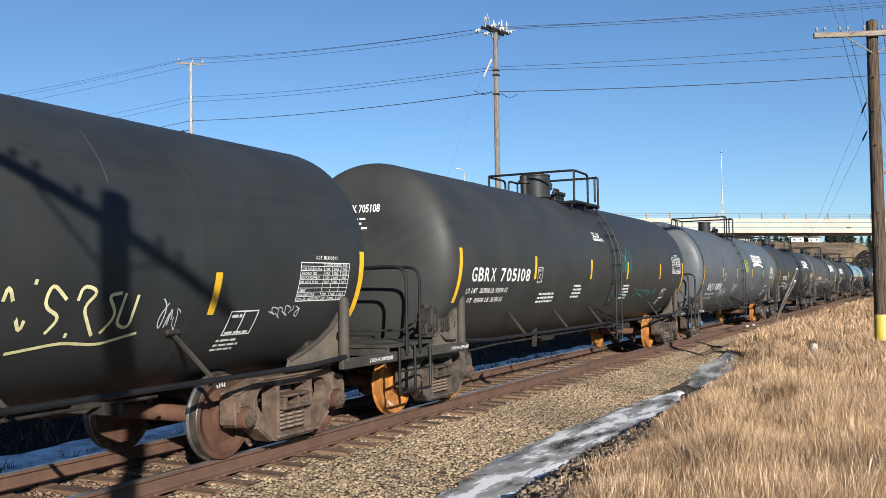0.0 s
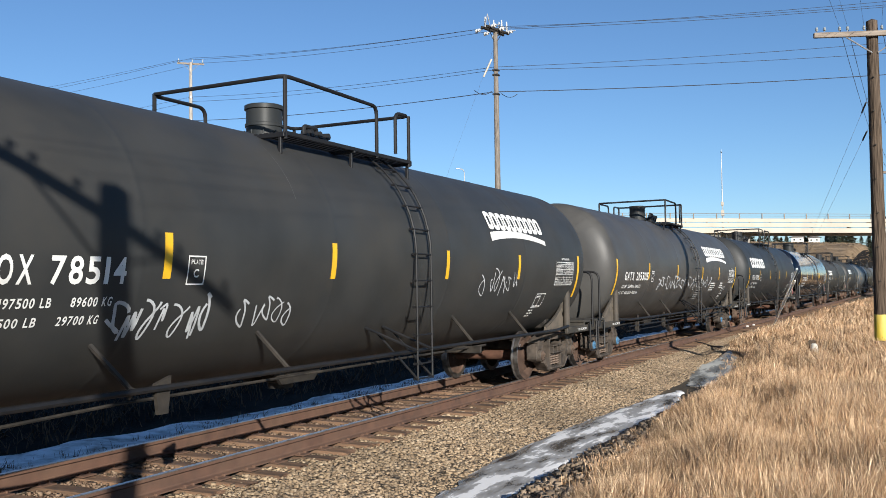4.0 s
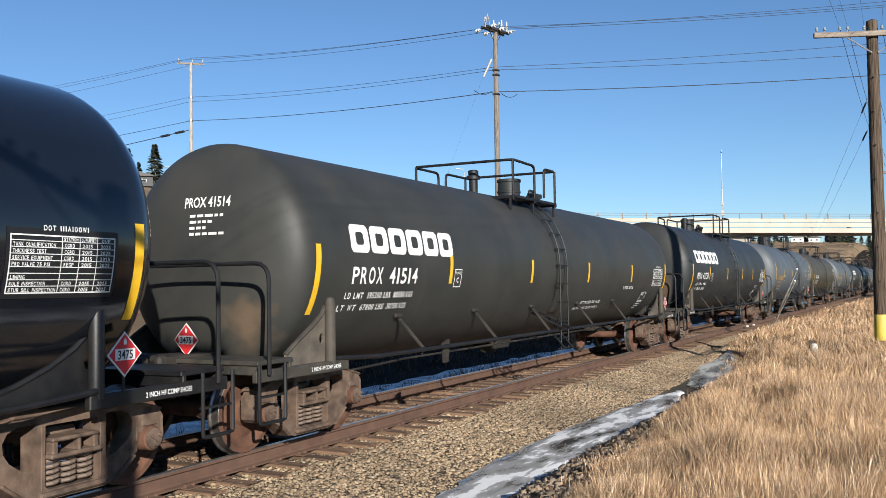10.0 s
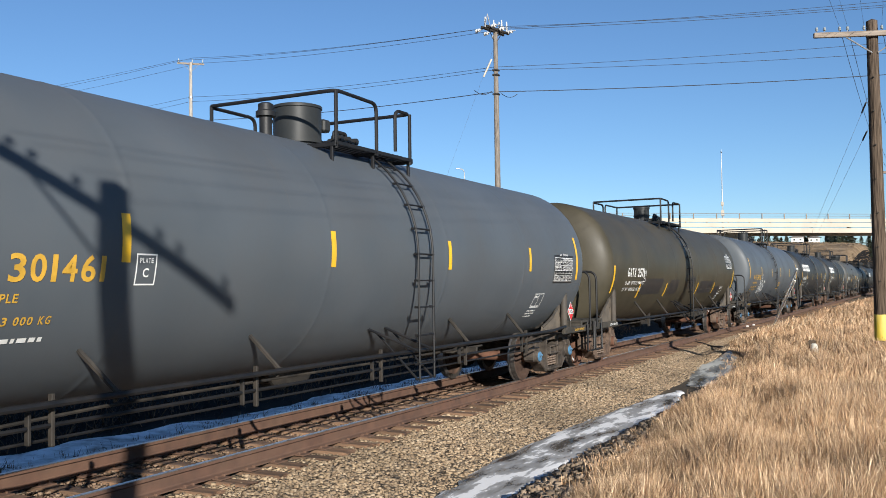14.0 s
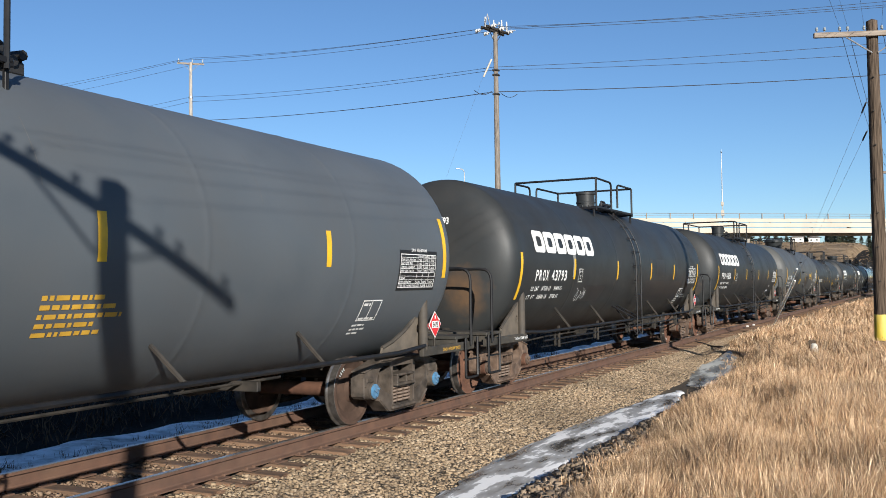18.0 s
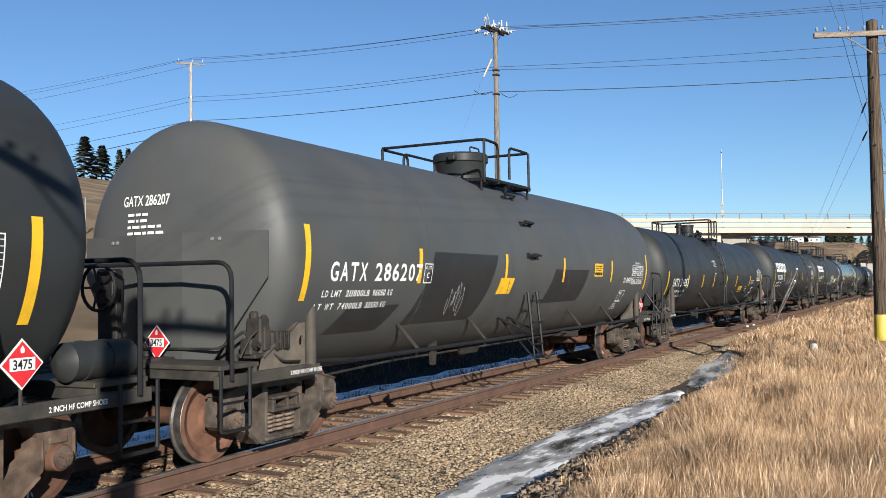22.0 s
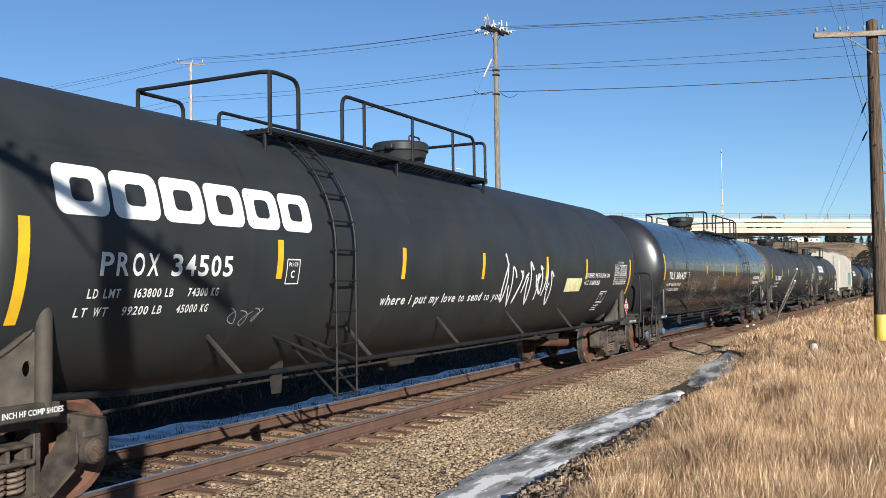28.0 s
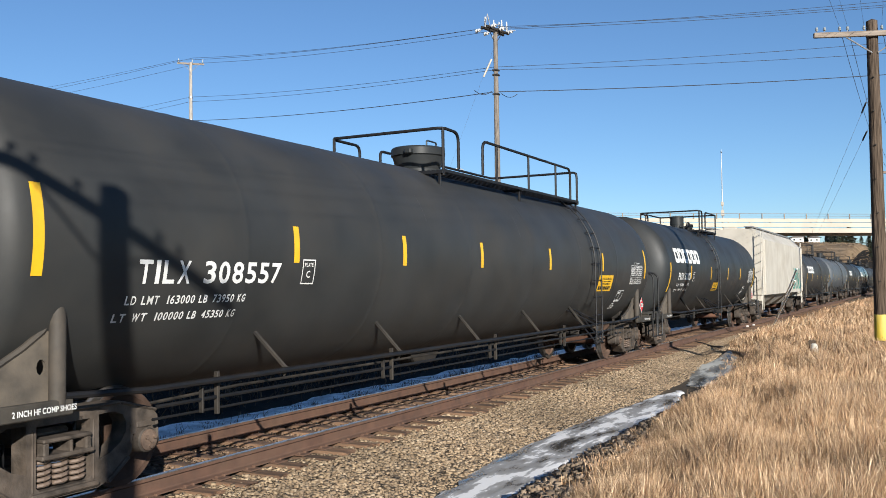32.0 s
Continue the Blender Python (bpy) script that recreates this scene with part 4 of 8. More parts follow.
def add_placard(car, un, at, sgn):
    def body(bm):
        r = 0.178
        for (k, y, mi) in ((1.12, 0.006, 1), (1.0, 0.0, 0)):
            vs = [bm.verts.new((dx * r * k, y, dz * r * k)) for dx, dz in ((0, -1), (1, 0), (0, 1), (-1, 0))]
            bm.faces.new(vs).material_index = mi
        w, h = 0.115, 0.05
        vs = [bm.verts.new((dx * w, -0.004, dz * h)) for dx, dz in ((-1, -1), (1, -1), (1, 1), (-1, 1))]
        bm.faces.new(vs).material_index = 1
        vs = [bm.verts.new((dx * r * 1.14, 0.012, dz * r * 1.14)) for dx, dz in ((0, -1), (1, 0), (0, 1), (-1, 0))]
        bm.faces.new(vs).material_index = 2
        tube(bm, [(0, 0.02, -0.18), (0, 0.02, -0.42)], 0.015, 6, mi=2)
        vs = [bm.verts.new((dx, -0.003, 0.085 + dz)) for dx, dz in ((-0.016, 0), (0.016, 0), (0.02, 0.03), (0, 0.06), (-0.02, 0.03))]
        bm.faces.new(vs).material_index = 1
        t = bmesh.new()
        t.from_mesh(text_mesh(un, 0.105, 0.85, align="CENTER"))
        for v in t.verts:
            v.co = Vector((v.co.x, -0.006, v.co.y - 0.037))
        for f in t.faces:
            f.material_index = 3
        me = bpy.data.meshes.new("t")
        t.to_mesh(me)
        t.free()
        bm.from_mesh(me)
        bpy.data.meshes.remove(me)
    me = shared("placard|" + un, body, [M["red"], M["white"], M["steel"], M["blackline"]], 0)
    yaw = 0 if sgn > 0 else -92
    part("placard", me, None, car, "red diamond hazard placard with number", m=pose(*at, 0, 0, yaw))


def dome_mesh(kind):
    def nozzle(bm):
        # flanged neck, drum with a broad band, and a lid that overhangs
        spin(bm, [(-0.25, 0.34), (0.08, 0.34), (0.08, 0.40), (0.13, 0.40), (0.13, 0.355), (0.26, 0.355), (0.27, 0.375), (0.31, 0.375), (0.32, 0.355), (0.53, 0.355), (0.54, 0.385), (0.60, 0.385), (0.61, 0.36), (0.62, 0.0)], "z", 32)
        for k in range(10):
            a = 6.2832 * k / 10
            tube(bm, [(math.cos(a) * 0.39, math.sin(a) * 0.39, 0.05), (math.cos(a) * 0.39, math.sin(a) * 0.39, 0.2)], 0.016, 6)
        box(bm, (0.40, -0.12, 0.50), (0.12, 0.14, 0.14), 0.02)

    def tall(bm):
        spin(bm, [(-0.25, 0.36), (0.08, 0.36), (0.08, 0.41), (0.13, 0.41), (0.13, 0.385), (0.62, 0.385), (0.63, 0.40), (0.67, 0.40), (0.69, 0.33), (0.70, 0.0)], "z", 28)
        box(bm, (0.45, -0.2, 0.42), (0.2, 0.16, 0.2), 0.03)

    def lid(bm):
        spin(bm, [(-0.25, 0.40), (0.06, 0.40), (0.06, 0.46), (0.12, 0.46), (0.12, 0.43), (0.36, 0.50), (0.38, 0.53), (0.50, 0.53), (0.53, 0.50), (0.56, 0.30), (0.57, 0.0)], "z", 32)
        tube(bm, bend([(-0.2, -0.3, 0.53), (-0.2, -0.3, 0.64), (0.2, -0.3, 0.64), (0.2, -0.3, 0.53)], 0.05), 0.016, 6)
        box(bm, (-0.55, -0.1, 0.42), (0.14, 0.14, 0.1), 0.02)
    return {"nozzle": nozzle, "tall": tall, "lid": lid}[kind]


def top_fittings(car, spec, half):
    """Manway or bonnet, vent, valve box, platform and the guard rails on the tank's top."""
    xd, kind = spec["dome"], spec.get("dome_kind", "nozzle")
    zt = TANK["z"] + TANK["r"]
    colm = M["dark"]
    big_lid = spec.get("dome_size", 1.0)
    part("manway", shared("manway|%s" % kind, dome_mesh(kind), colm), None, car, m=pose(xd, 0.1, zt - 0.04) @ Matrix.Diagonal({"nozzle": (0.68, 0.68, 0.86, 1), "tall": (0.88, 0.88, 0.9, 1), "lid": (0.9 * big_lid, 0.9 * big_lid, 0.95 * big_lid, 1)}[kind]))
    if "vent" in spec:
        def vent(bm):
            spin(bm, [(-0.15, 0.11), (0.28, 0.11), (0.28, 0.17), (0.34, 0.17), (0.36, 0.13), (0.44, 0.13), (0.46, 0.08), (0.46, 0.0)], "z", 18)
        part("vent_pipe", shared("vent_pipe", vent, M["fitting"]), None, car, m=pose(spec["vent"], 0.0, zt) @ Matrix.Diagonal((0.78, 0.78, 1.02, 1)))
    if kind != "lid":
        def valves(bm):
            box(bm, (0, 0, 0.08), (0.62, 0.45, 0.16), 0.03)
            for i in range(6):
                spin_y(bm, [(-0.26, 0.0), (-0.26, 0.05), (-0.1, 0.06)], (-0.25 + 0.1 * i, 0, 0.13 + 0.07 * (i % 2)), 8)
            tube(bm, bend([(-0.2, -0.15, 0.16), (-0.2, -0.15, 0.3), (0.1, -0.15, 0.3), (0.1, -0.15, 0.16)], 0.05), 0.03, 8)
        part("valve_box", shared("valve_box", valves, M["fitting"]), None, car, m=pose(xd + 0.75, 0.0, zt - 0.02))
    x0, x1 = spec["rail"]
    p0, p1 = spec.get("platform", (x0 - 0.05, x1 + 0.05))

    zp = zt - 0.13
    pk = "%.2f|%.2f" % (p0, p1)
    deck = part("platform", shared("platform|" + pk, lambda bm: box(bm, ((p0 + p1) / 2, -1.04, zp), (p1 - p0, 0.02, 0.05), 0.004), M["rail_tube"]), None, car)
    slat = shared("slat|" + pk, lambda bm: box(bm, ((p0 + p1) / 2, 0, zp), (p1 - p0, 0.04, 0.025), 0), M["rail_tube"])
    for i in range(6):
        part("slat", slat, None, deck, m=pose(0, -0.62 - 0.08 * i, 0))

    def bearer(bm):
        box(bm, (0, -0.80, zp - 0.025), (0.05, 0.50, 0.05), 0.005)
        box(bm, (0, -0.98, zp - 0.14), (0.04, 0.04, 0.24), 0.005)
    for x in (p0 + 0.02, (p0 + p1) / 2, p1 - 0.02):
        part("bearer", shared("bearer", bearer, M["rail_tube"]), None, deck, m=pose(x, 0, 0))
    zr = zt + spec.get("rail_h", 0.55)
    r = 0.026
    xl = min(max(spec["ladder"], x0 + 0.7), x1 - 0.5)
    ga, gb = xl - 0.26, xl + 0.26
    Y = 1.03

    def fore(bm):
        # cross bar and the rail up to the ladder head
        tube(bm, bend([(x0, Y, zt - 0.35), (x0, Y, zr)], 0.1), r)
        tube(bm, bend([(x0, Y, zr), (x0, -Y, zr), (ga, -Y, zr - 0.01), (ga, -Y, zt - 0.18)], 0.12), r)
        tube(bm, [(x0, -Y, zt - 0.2), (x0, -Y, zr)], r)
        tube(bm, bend([(x0, Y, zr - 0.02), (x0 + 0.95, Y, zr - 0.02), (x0 + 0.95, Y, zt - 0.3)], 0.14), r)

    def aft(bm):
        tube(bm, bend([(gb, -Y, zt - 0.05), (gb, -Y, zr - 0.01), (x1, -Y, zr), (x1, Y, zr), (ga + 0.2, Y, zr), (ga + 0.2, Y, zt - 0.3)], 0.12), r)
        tube(bm, [(x1, -Y, zt - 0.2), (x1, -Y, zr)], r)
        tube(bm, [(x1, Y, zt - 0.35), (x1, Y, zr)], r)

    def long_fore(bm):
        tube(bm, bend([(x0, Y, zt - 0.35), (x0, Y, zr)], 0.1), r)
        tube(bm, bend([(x0, Y, zr), (x0, -Y, zr), (x0 + 0.55, -Y, zr - 0.01), (x0 + 0.55, -Y, zt - 0.05)], 0.16), r)
        tube(bm, [(x0, -Y, zt - 0.2), (x0, -Y, zr)], r)
        tube(bm, bend([(x0, Y, zr - 0.02), (x0 + 0.8, Y, zr - 0.02), (x0 + 0.8, Y, zt - 0.3)], 0.14), r)

    def long_aft(bm):
        g = x0 + 1.5
        tube(bm, bend([(g, -Y, zt - 0.05), (g, -Y, zr - 0.01), (x1 - 0.45, -Y, zr), (x1 - 0.45, -Y, zt - 0.1)], 0.16), r)
        for k in (1, 2, 3):
            x = g + (x1 - 0.45 - g) * (k - 0.6) / 3
            tube(bm, [(x, -Y, zt - 0.15), (x, -Y, zr)], r * 0.9, 8)
        tube(bm, bend([(x1, -Y, zt - 0.2), (x1, -Y, zr - 0.02), (x1, Y, zr - 0.02), (g, Y, zr - 0.02), (g, Y, zt - 0.3)], 0.1), r)
        tube(bm, [(g, Y, zt + 0.2), (x0 + 0.3, Y, zt + 0.2)], r * 0.8, 6)

    kk = "%.2f|%.2f|%.2f|%.2f|%d" % (x0, x1, xl, zr, spec.get("long_after", 0))
    part("guard_rail", shared("guard_rail|" + kk, long_fore if spec.get("long_after") else fore, M["rail_tube"]), None, car)
    part("guard_rail", shared("guard_rail_far|" + kk, long_aft if spec.get("long_after") else aft, M["rail_tube"]), None, car)


def side_ladder(car, spec, half):
    """Ladder from the platform down the tank's side, with splayed feet under the side pipe."""
    xl = spec["ladder"]
    w = 0.21
    rr = TANK["r"] + 0.09
    if spec.get("rungs_only"):
        for a in (1.15, 0.80, 0.42, 0.05):
            def rung(bm, a=a):
                ang = a
                p = lambda dx, k: (dx, -(TANK["r"] + k) * math.cos(ang), TANK["z"] + (TANK["r"] + k) * math.sin(ang))
                tube(bm, [p(-0.2, 0.0), p(-0.2, 0.1), p(0.2, 0.1), p(0.2, 0.0)], 0.018, 6)
                box(bm, p(-0.2, 0.0), (0.12, 0.03, 0.1))
                box(bm, p(0.2, 0.0), (0.12, 0.03, 0.1))
            part("rung", shared("rung|%.2f" % a, rung, M["rail_tube"]), None, car, m=pose(xl, 0, 0))
        start = -0.35
    else:
        start = 1.12
    angs = [start + (min(0.0, start) - start) * i / 10 for i in range(11)]
    low = 0.58
    def stile(bm):
        pts = [(0, -rr * math.cos(a), TANK["z"] + rr * math.sin(a)) for a in angs]
        tube(bm, pts + [(0, -rr, low)], 0.016, 6)
    for dx in (-w, w):
        part("ladder_stile", shared("ladder_stile|%.2f" % start, stile, M["rail_tube"]), None, car, m=pose(xl + dx, 0, 0))
    def rungs(bm):
        tube(bm, [(-w - 0.03, 0, 0), (w + 0.03, 0, 0)], 0.012, 6)
        for x in (-w, w):
            box(bm, (x, 0.03, 0), (0.03, 0.07, 0.03))
    me = shared("ladder_rung", rungs, M["rail_tube"])
    if not spec.get("rungs_only"):
        for i in range(6):
            a = 1.06 - 1.06 * i / 5
            part("ladder_rung", me, None, car, m=pose(xl, -rr * math.cos(a), TANK["z"] + rr * math.sin(a)))
    for z in (TANK["z"] - 0.36, TANK["z"] - 0.72, TANK["z"] - 1.1, 0.80, 0.60):
        if not spec.get("rungs_only") or z < 1.7:
            part("ladder_rung", me, None, car, m=pose(xl, -rr, z))
    for k, (p, q, r) in enumerate((((-0.62, -1.15, 1.32), (0, -1.60, 0.98), 0.020), ((-0.36, -1.2, 1.22), (0, -1.60, 0.60), 0.016))):
        me = shared("ladder_brace|%d" % k, lambda bm: tube(bm, [p, q], r, 6), M["rail_tube"])
        for dx in (-w, w):
            part("ladder_brace", me, None, car, m=pose(xl + dx, 0, 0))


def side_pipe(car, spec, half):
    """The long hand rail pipe below the tank and its slanted brackets."""
    for side in (-1, 1):
        def pipe(bm):
            tube(bm, [(-half + 0.35, side * 1.40, 1.0), (-half + 1.2, side * 1.46, 0.96), (half - 1.2, side * 1.46, 0.96), (half - 0.35, side * 1.40, 1.0)], 0.03, 8)
        part("side_pipe", shared("side_pipe|%.2f|%d" % (half, side), pipe, M["rail_tube"]), None, car)
    def strut(bm):
        tube(bm, [(-0.20, -1.16, 1.46), (0.10, -1.44, 0.97)], 0.026, 6)
        tube(bm, [(0.10, -1.46, 0.99), (0.10, -1.40, 0.90)], 0.02, 6)
        box(bm, (-0.21, -1.18, 1.47), (0.18, 0.05, 0.14), 0.01, Euler((-0.75, 0, 0)))
    for x in spec.get("struts", (-4.7, -2.45, 2.3, 4.6) if half < 8.2 else (-6.0, -3.5, -1.0, 1.62, 4.2)):
        if abs(x - spec["ladder"]) > 0.5:
            part("pipe_bracket", shared("pipe_bracket", strut, M["steel"]), None, car, m=pose(x, 0, 0))
    if spec.get("lower_pipes"):
        def low(bm):
            tube(bm, [(-half + 1.4, -1.36, 0.78), (half - 1.6, -1.36, 0.78)], 0.02, 6)
            tube(bm, [(-half + 1.4, -1.30, 0.66), (half - 1.6, -1.30, 0.66)], 0.014, 6)
        part("brake_pipe", shared("brake_pipe|%.2f" % half, low, M["rail_tube"]), None, car)
        def hang(bm):
            box(bm, (0, -1.36, 0.82), (0.035, 0.05, 0.42), 0.005)
            box(bm, (-0.22, -1.36, 0.78), (0.03, 0.05, 0.26), 0.005)
        for i in range(5):
            x = -half + 2.2 + (2 * half - 4.6) * i / 4
            part("pipe_hanger", shared("pipe_hanger", hang, M["steel"]), None, car, m=pose(x, 0, 0))
    else:
        def hang2(bm):
            plate(bm, [(-0.1, 1.0), (0.1, 1.06), (0.06, 0.72), (-0.06, 0.72)], -1.44, -1.40)
        part("pipe_hanger", shared("pipe_hanger2", hang2, M["steel"]), None, car, m=pose(-half + 3.2, 0, 0))


def underbody(car, spec, half):
    def outlet(bm):
        spin(bm, [(0.52, 0.0), (0.52, 0.16), (0.60, 0.18), (0.62, 0.24), (0.70, 0.24), (0.72, 0.18), (1.0, 0.2)], "z", 20)
        plate(bm, [(-0.7, 0.95), (0.7, 0.95), (0.35, 0.6), (-0.35, 0.6)], -0.3, -0.25)
        plate(bm, [(-0.7, 0.95), (0.7, 0.95), (0.35, 0.6), (-0.35, 0.6)], 0.25, 0.3)
    part("bottom_outlet", shared("bottom_outlet", outlet, M["steel"]), None, car, m=pose(spec.get("outlet", -0.6), 0, 0))
    def cyl(bm):
        spin(bm, [(-0.34, 0.0), (-0.34, 0.18), (-0.30, 0.21), (0.22, 0.21), (0.26, 0.12), (0.34, 0.10), (0.34, 0.0)], "x", 20)
        tube(bm, [(0.3, 0, 0), (1.5, 0, 0.02)], 0.02, 6)
    part("brake_cylinder", shared("brake_cylinder", cyl, M["steel"]), None, car, m=pose(half - 2.9, -0.72 if spec.get("reservoir") else 0.4, 0.74))
    def rods(bm):
        tube(bm, [(-half + 1.2, 0.2, 0.72), (half - 2.6, 0.25, 0.78)], 0.018, 6)
        tube(bm, [(-half + 1.2, -0.55, 0.66), (-half + 3.4, -0.6, 0.74), (half - 2.7, -0.62, 0.76)], 0.018, 6)
        box(bm, (half - 3.4, -0.5, 0.72), (0.07, 0.7, 0.12), 0.01)
    part("brake_rod", shared("brake_rod|%.2f" % half, rods, M["steel"]), None, car)
    for x in (-half + 2.1, half - 2.1):
        part("sill_end", shared("sill_end", lambda bm: box(bm, (0, 0, 0.93), (0.9, 0.42, 0.14), 0.02), M["steel"]), None, car, m=pose(x, 0, 0))


def glyph_box(ch, size):
    """The mesh of one letter and its extent."""
    me = text_mesh(ch, size, 1.0)
    xs = [v.co.x for v in me.vertices]
    return me, min(xs), max(xs)


NARROW = {"1": 0.5, "I": 0.32, ".": 0.3, "-": 0.6, "/": 0.7, "i": 0.32, "l": 0.3, "t": 0.6, "m": 1.25, "w": 1.2, "M": 1.15, "W": 1.2, "L": 0.9}


def fit_text(bm, body, x0, x1, arc, size, gap=0.26):
    """Evenly spaced condensed lettering on the tank's side, from x0 to x1."""
    wid = [0.62 if c == " " else NARROW.get(c, 1.0) for c in body]
    unit = (x1 - x0) / (sum(wid) + gap * (len(body) - 1))
    x = x0
    rows = max(1, int(size / 0.09))
    for c, w in zip(body, wid):
        if c != " ":
            me, lo, hi = glyph_box(c, size)
            t = bmesh.new()
            t.from_mesh(me)
            for i in range(1, rows + 1):
                bmesh.ops.bisect_plane(t, geom=t.verts[:] + t.edges[:] + t.faces[:], plane_co=(0, size * 0.75 * i / (rows + 1), 0), plane_no=(0, 1, 0))
            zero = glyph_box("0", size)
            k = min(w * unit / (hi - lo), 1.2 * unit / (zero[2] - zero[1]))
            pad = (w * unit - k * (hi - lo)) / 2
            for v in t.verts:
                v.co = on_tank(x + pad + (v.co.x - lo) * k, arc + v.co.y, 0.004)
            tmp = bpy.data.meshes.new("t")
            t.to_mesh(tmp)
            t.free()
            bm.from_mesh(tmp)
            bpy.data.meshes.remove(tmp)
        x += (w + gap) * unit


def load_line(bm, body, x0, x1, arc, size, cols):
    """A load limit line in three columns: name, pounds, kilograms."""
    words = body.split()
    name, lb, kg = " ".join(words[:2]), " ".join(words[2:-2]), " ".join(words[-2:])
    if lb.count(" ") > 1:
        q = lb.split(" ")
        lb, kg = " ".join(q[:2]), " ".join(q[2:]) + " " + kg
    for txt, (a, b) in zip((name, lb, kg), cols):
        fit_text(bm, txt, x0 + (x1 - x0) * a, x0 + (x1 - x0) * b, arc, size)


def bars(bm, x0, x1, arc, h, n, seed=0, lift=0.004):
    """A line of small writing that cannot be read, as bars."""
    rg = random.Random(seed)
    x = x0
    while x < x1 - 0.02:
        w = min(rg.uniform(0.03, 0.14), x1 - x)
        tank_patch(bm, x, x + w, arc, arc + h, lift)
        x += w + 0.022


def outline_box(bm, x0, x1, a0, a1, w=0.014):
    tank_patch(bm, x0, x1, a0, a0 + w)
    tank_patch(bm, x0, x1, a1 - w, a1)
    tank_patch(bm, x0, x0 + w, a0 + w, a1 - w)
    tank_patch(bm, x1 - w, x1, a0 + w, a1 - w)


def ribbon(bm, pts, w, lift=0.0035):
    """A painted stroke on the tank along points (x, arc)."""
    prev = None
    for i, p in enumerate(pts):
        a = Vector(pts[max(0, i - 1)])
        b = Vector(pts[min(len(pts) - 1, i + 1)])
        d = (b - a)
        if d.length < 1e-6:
            continue
        d.normalize()
        nrm = Vector((-d.y, d.x)) * w / 2
        c = Vector(p)
        cur = [bm.verts.new(on_tank((c + nrm).x, (c + nrm).y, lift)), bm.verts.new(on_tank((c - nrm).x, (c - nrm).y, lift))]
        if prev:
            bm.faces.new((prev[0], prev[1], cur[1], cur[0]))
        prev = cur


def scrawl(x0, x1, a0, a1, seed, n=7, w=0.02):
    """Sprayed strokes without letters: bent and hooked lines side by side, each a mesh of its own."""
    rg = random.Random(seed)
    cw, h = (x1 - x0) / n, a1 - a0
    out = []
    for k in range(n):
        cx = x0 + cw * k
        lift = h * 0.12 * math.sin(k * 1.9 + seed)
        m = rg.randrange(4, 7)
        pts = []
        for i in range(m):
            px = cx + cw * (0.1 + 0.85 * (i / (m - 1) if rg.random() < 0.5 else rg.random()))
            pa = a0 + lift + h * (rg.uniform(0.0, 0.25) if (i + k) % 2 else rg.uniform(0.75, 1.0))
            if rg.random() < 0.3:
                pa = a0 + lift + h * rg.uniform(0.35, 0.65)
            pts.append((px, pa, 0))
        bm = bmesh.new()
        path = [(q.x, q.y) for q in bend(pts, h * 0.28, 5)]
        if k % 2 == 0 or rg.random() < 0.3:
            ph, sx, sy = rg.uniform(0, 6.28), cw * rg.uniform(0.45, 0.8), h * rg.uniform(0.3, 0.5)
            path = [(cx + cw / 2 + sx * math.sin(t * 1.5 + ph) * (0.6 + 0.4 * math.cos(t)), a0 + h / 2 + lift + sy * math.cos(t + 0.3 * ph)) for t in [0.28 * i for i in range(22)]]
        fine = [path[0]]
        for p, q in zip(path, path[1:]):
            d = math.hypot(q[0] - p[0], q[1] - p[1])
            c = max(1, int(d / 0.12))
            fine += [(p[0] + (q[0] - p[0]) * i / c, p[1] + (q[1] - p[1]) * i / c) for i in range(1, c + 1)]
        ribbon(bm, fine, w * rg.uniform(0.75, 1.2), 0.0035 + 0.0005 * (k % 6))
        out.append(bm)
    return out


def round_loop(cx, ca, w, h, r, n=10):
    """Points round a rectangle with rounded corners, as (x, arc)."""
    r = min(r, w * 0.48, h * 0.48)
    out = []
    for k, (sx, sy) in enumerate(((1, 1), (-1, 1), (-1, -1), (1, -1))):
        ox, oy = cx + sx * (w / 2 - r), ca + sy * (h / 2 - r)
        for i in range(5):
            t = math.pi / 2 * (k + i / 4)
            out.append((ox + r * math.cos(t), oy + r * math.sin(t)))
        nx, ny = ((-1, 1), (-1, -1), (1, -1), (1, 1))[k]
        px, py = cx + nx * (w / 2 - (r if k in (0, 2) else 0)), ca + ny * (h / 2 - (0 if k in (0, 2) else r))
        lx, ly = out[-1]
        out += [(lx + (px - lx) * i / n, ly + (py - ly) * i / n) for i in range(1, n)]
    return out


def ring_block(x0, x1, a0, a1, stroke_x, stroke_a):
    """A plain block with rounded corners and a slot through it."""
    bm = bmesh.new()
    cx, ca, w, h = (x0 + x1) / 2, (a0 + a1) / 2, x1 - x0, a1 - a0
    outer = round_loop(cx, ca, w, h, 0.09 * h / 0.42)
    inner = round_loop(cx, ca, w - 2 * stroke_x, h - 2 * stroke_a, 0.05 * h / 0.42)
    vo, vi = [[bm.verts.new(on_tank(x, a, 0.004)) for x, a in q] for q in (outer, inner)]
    for i in range(len(vo)):
        j = (i + 1) % len(vo)
        bm.faces.new((vo[i], vo[j], vi[j], vi[i]))
    return bm


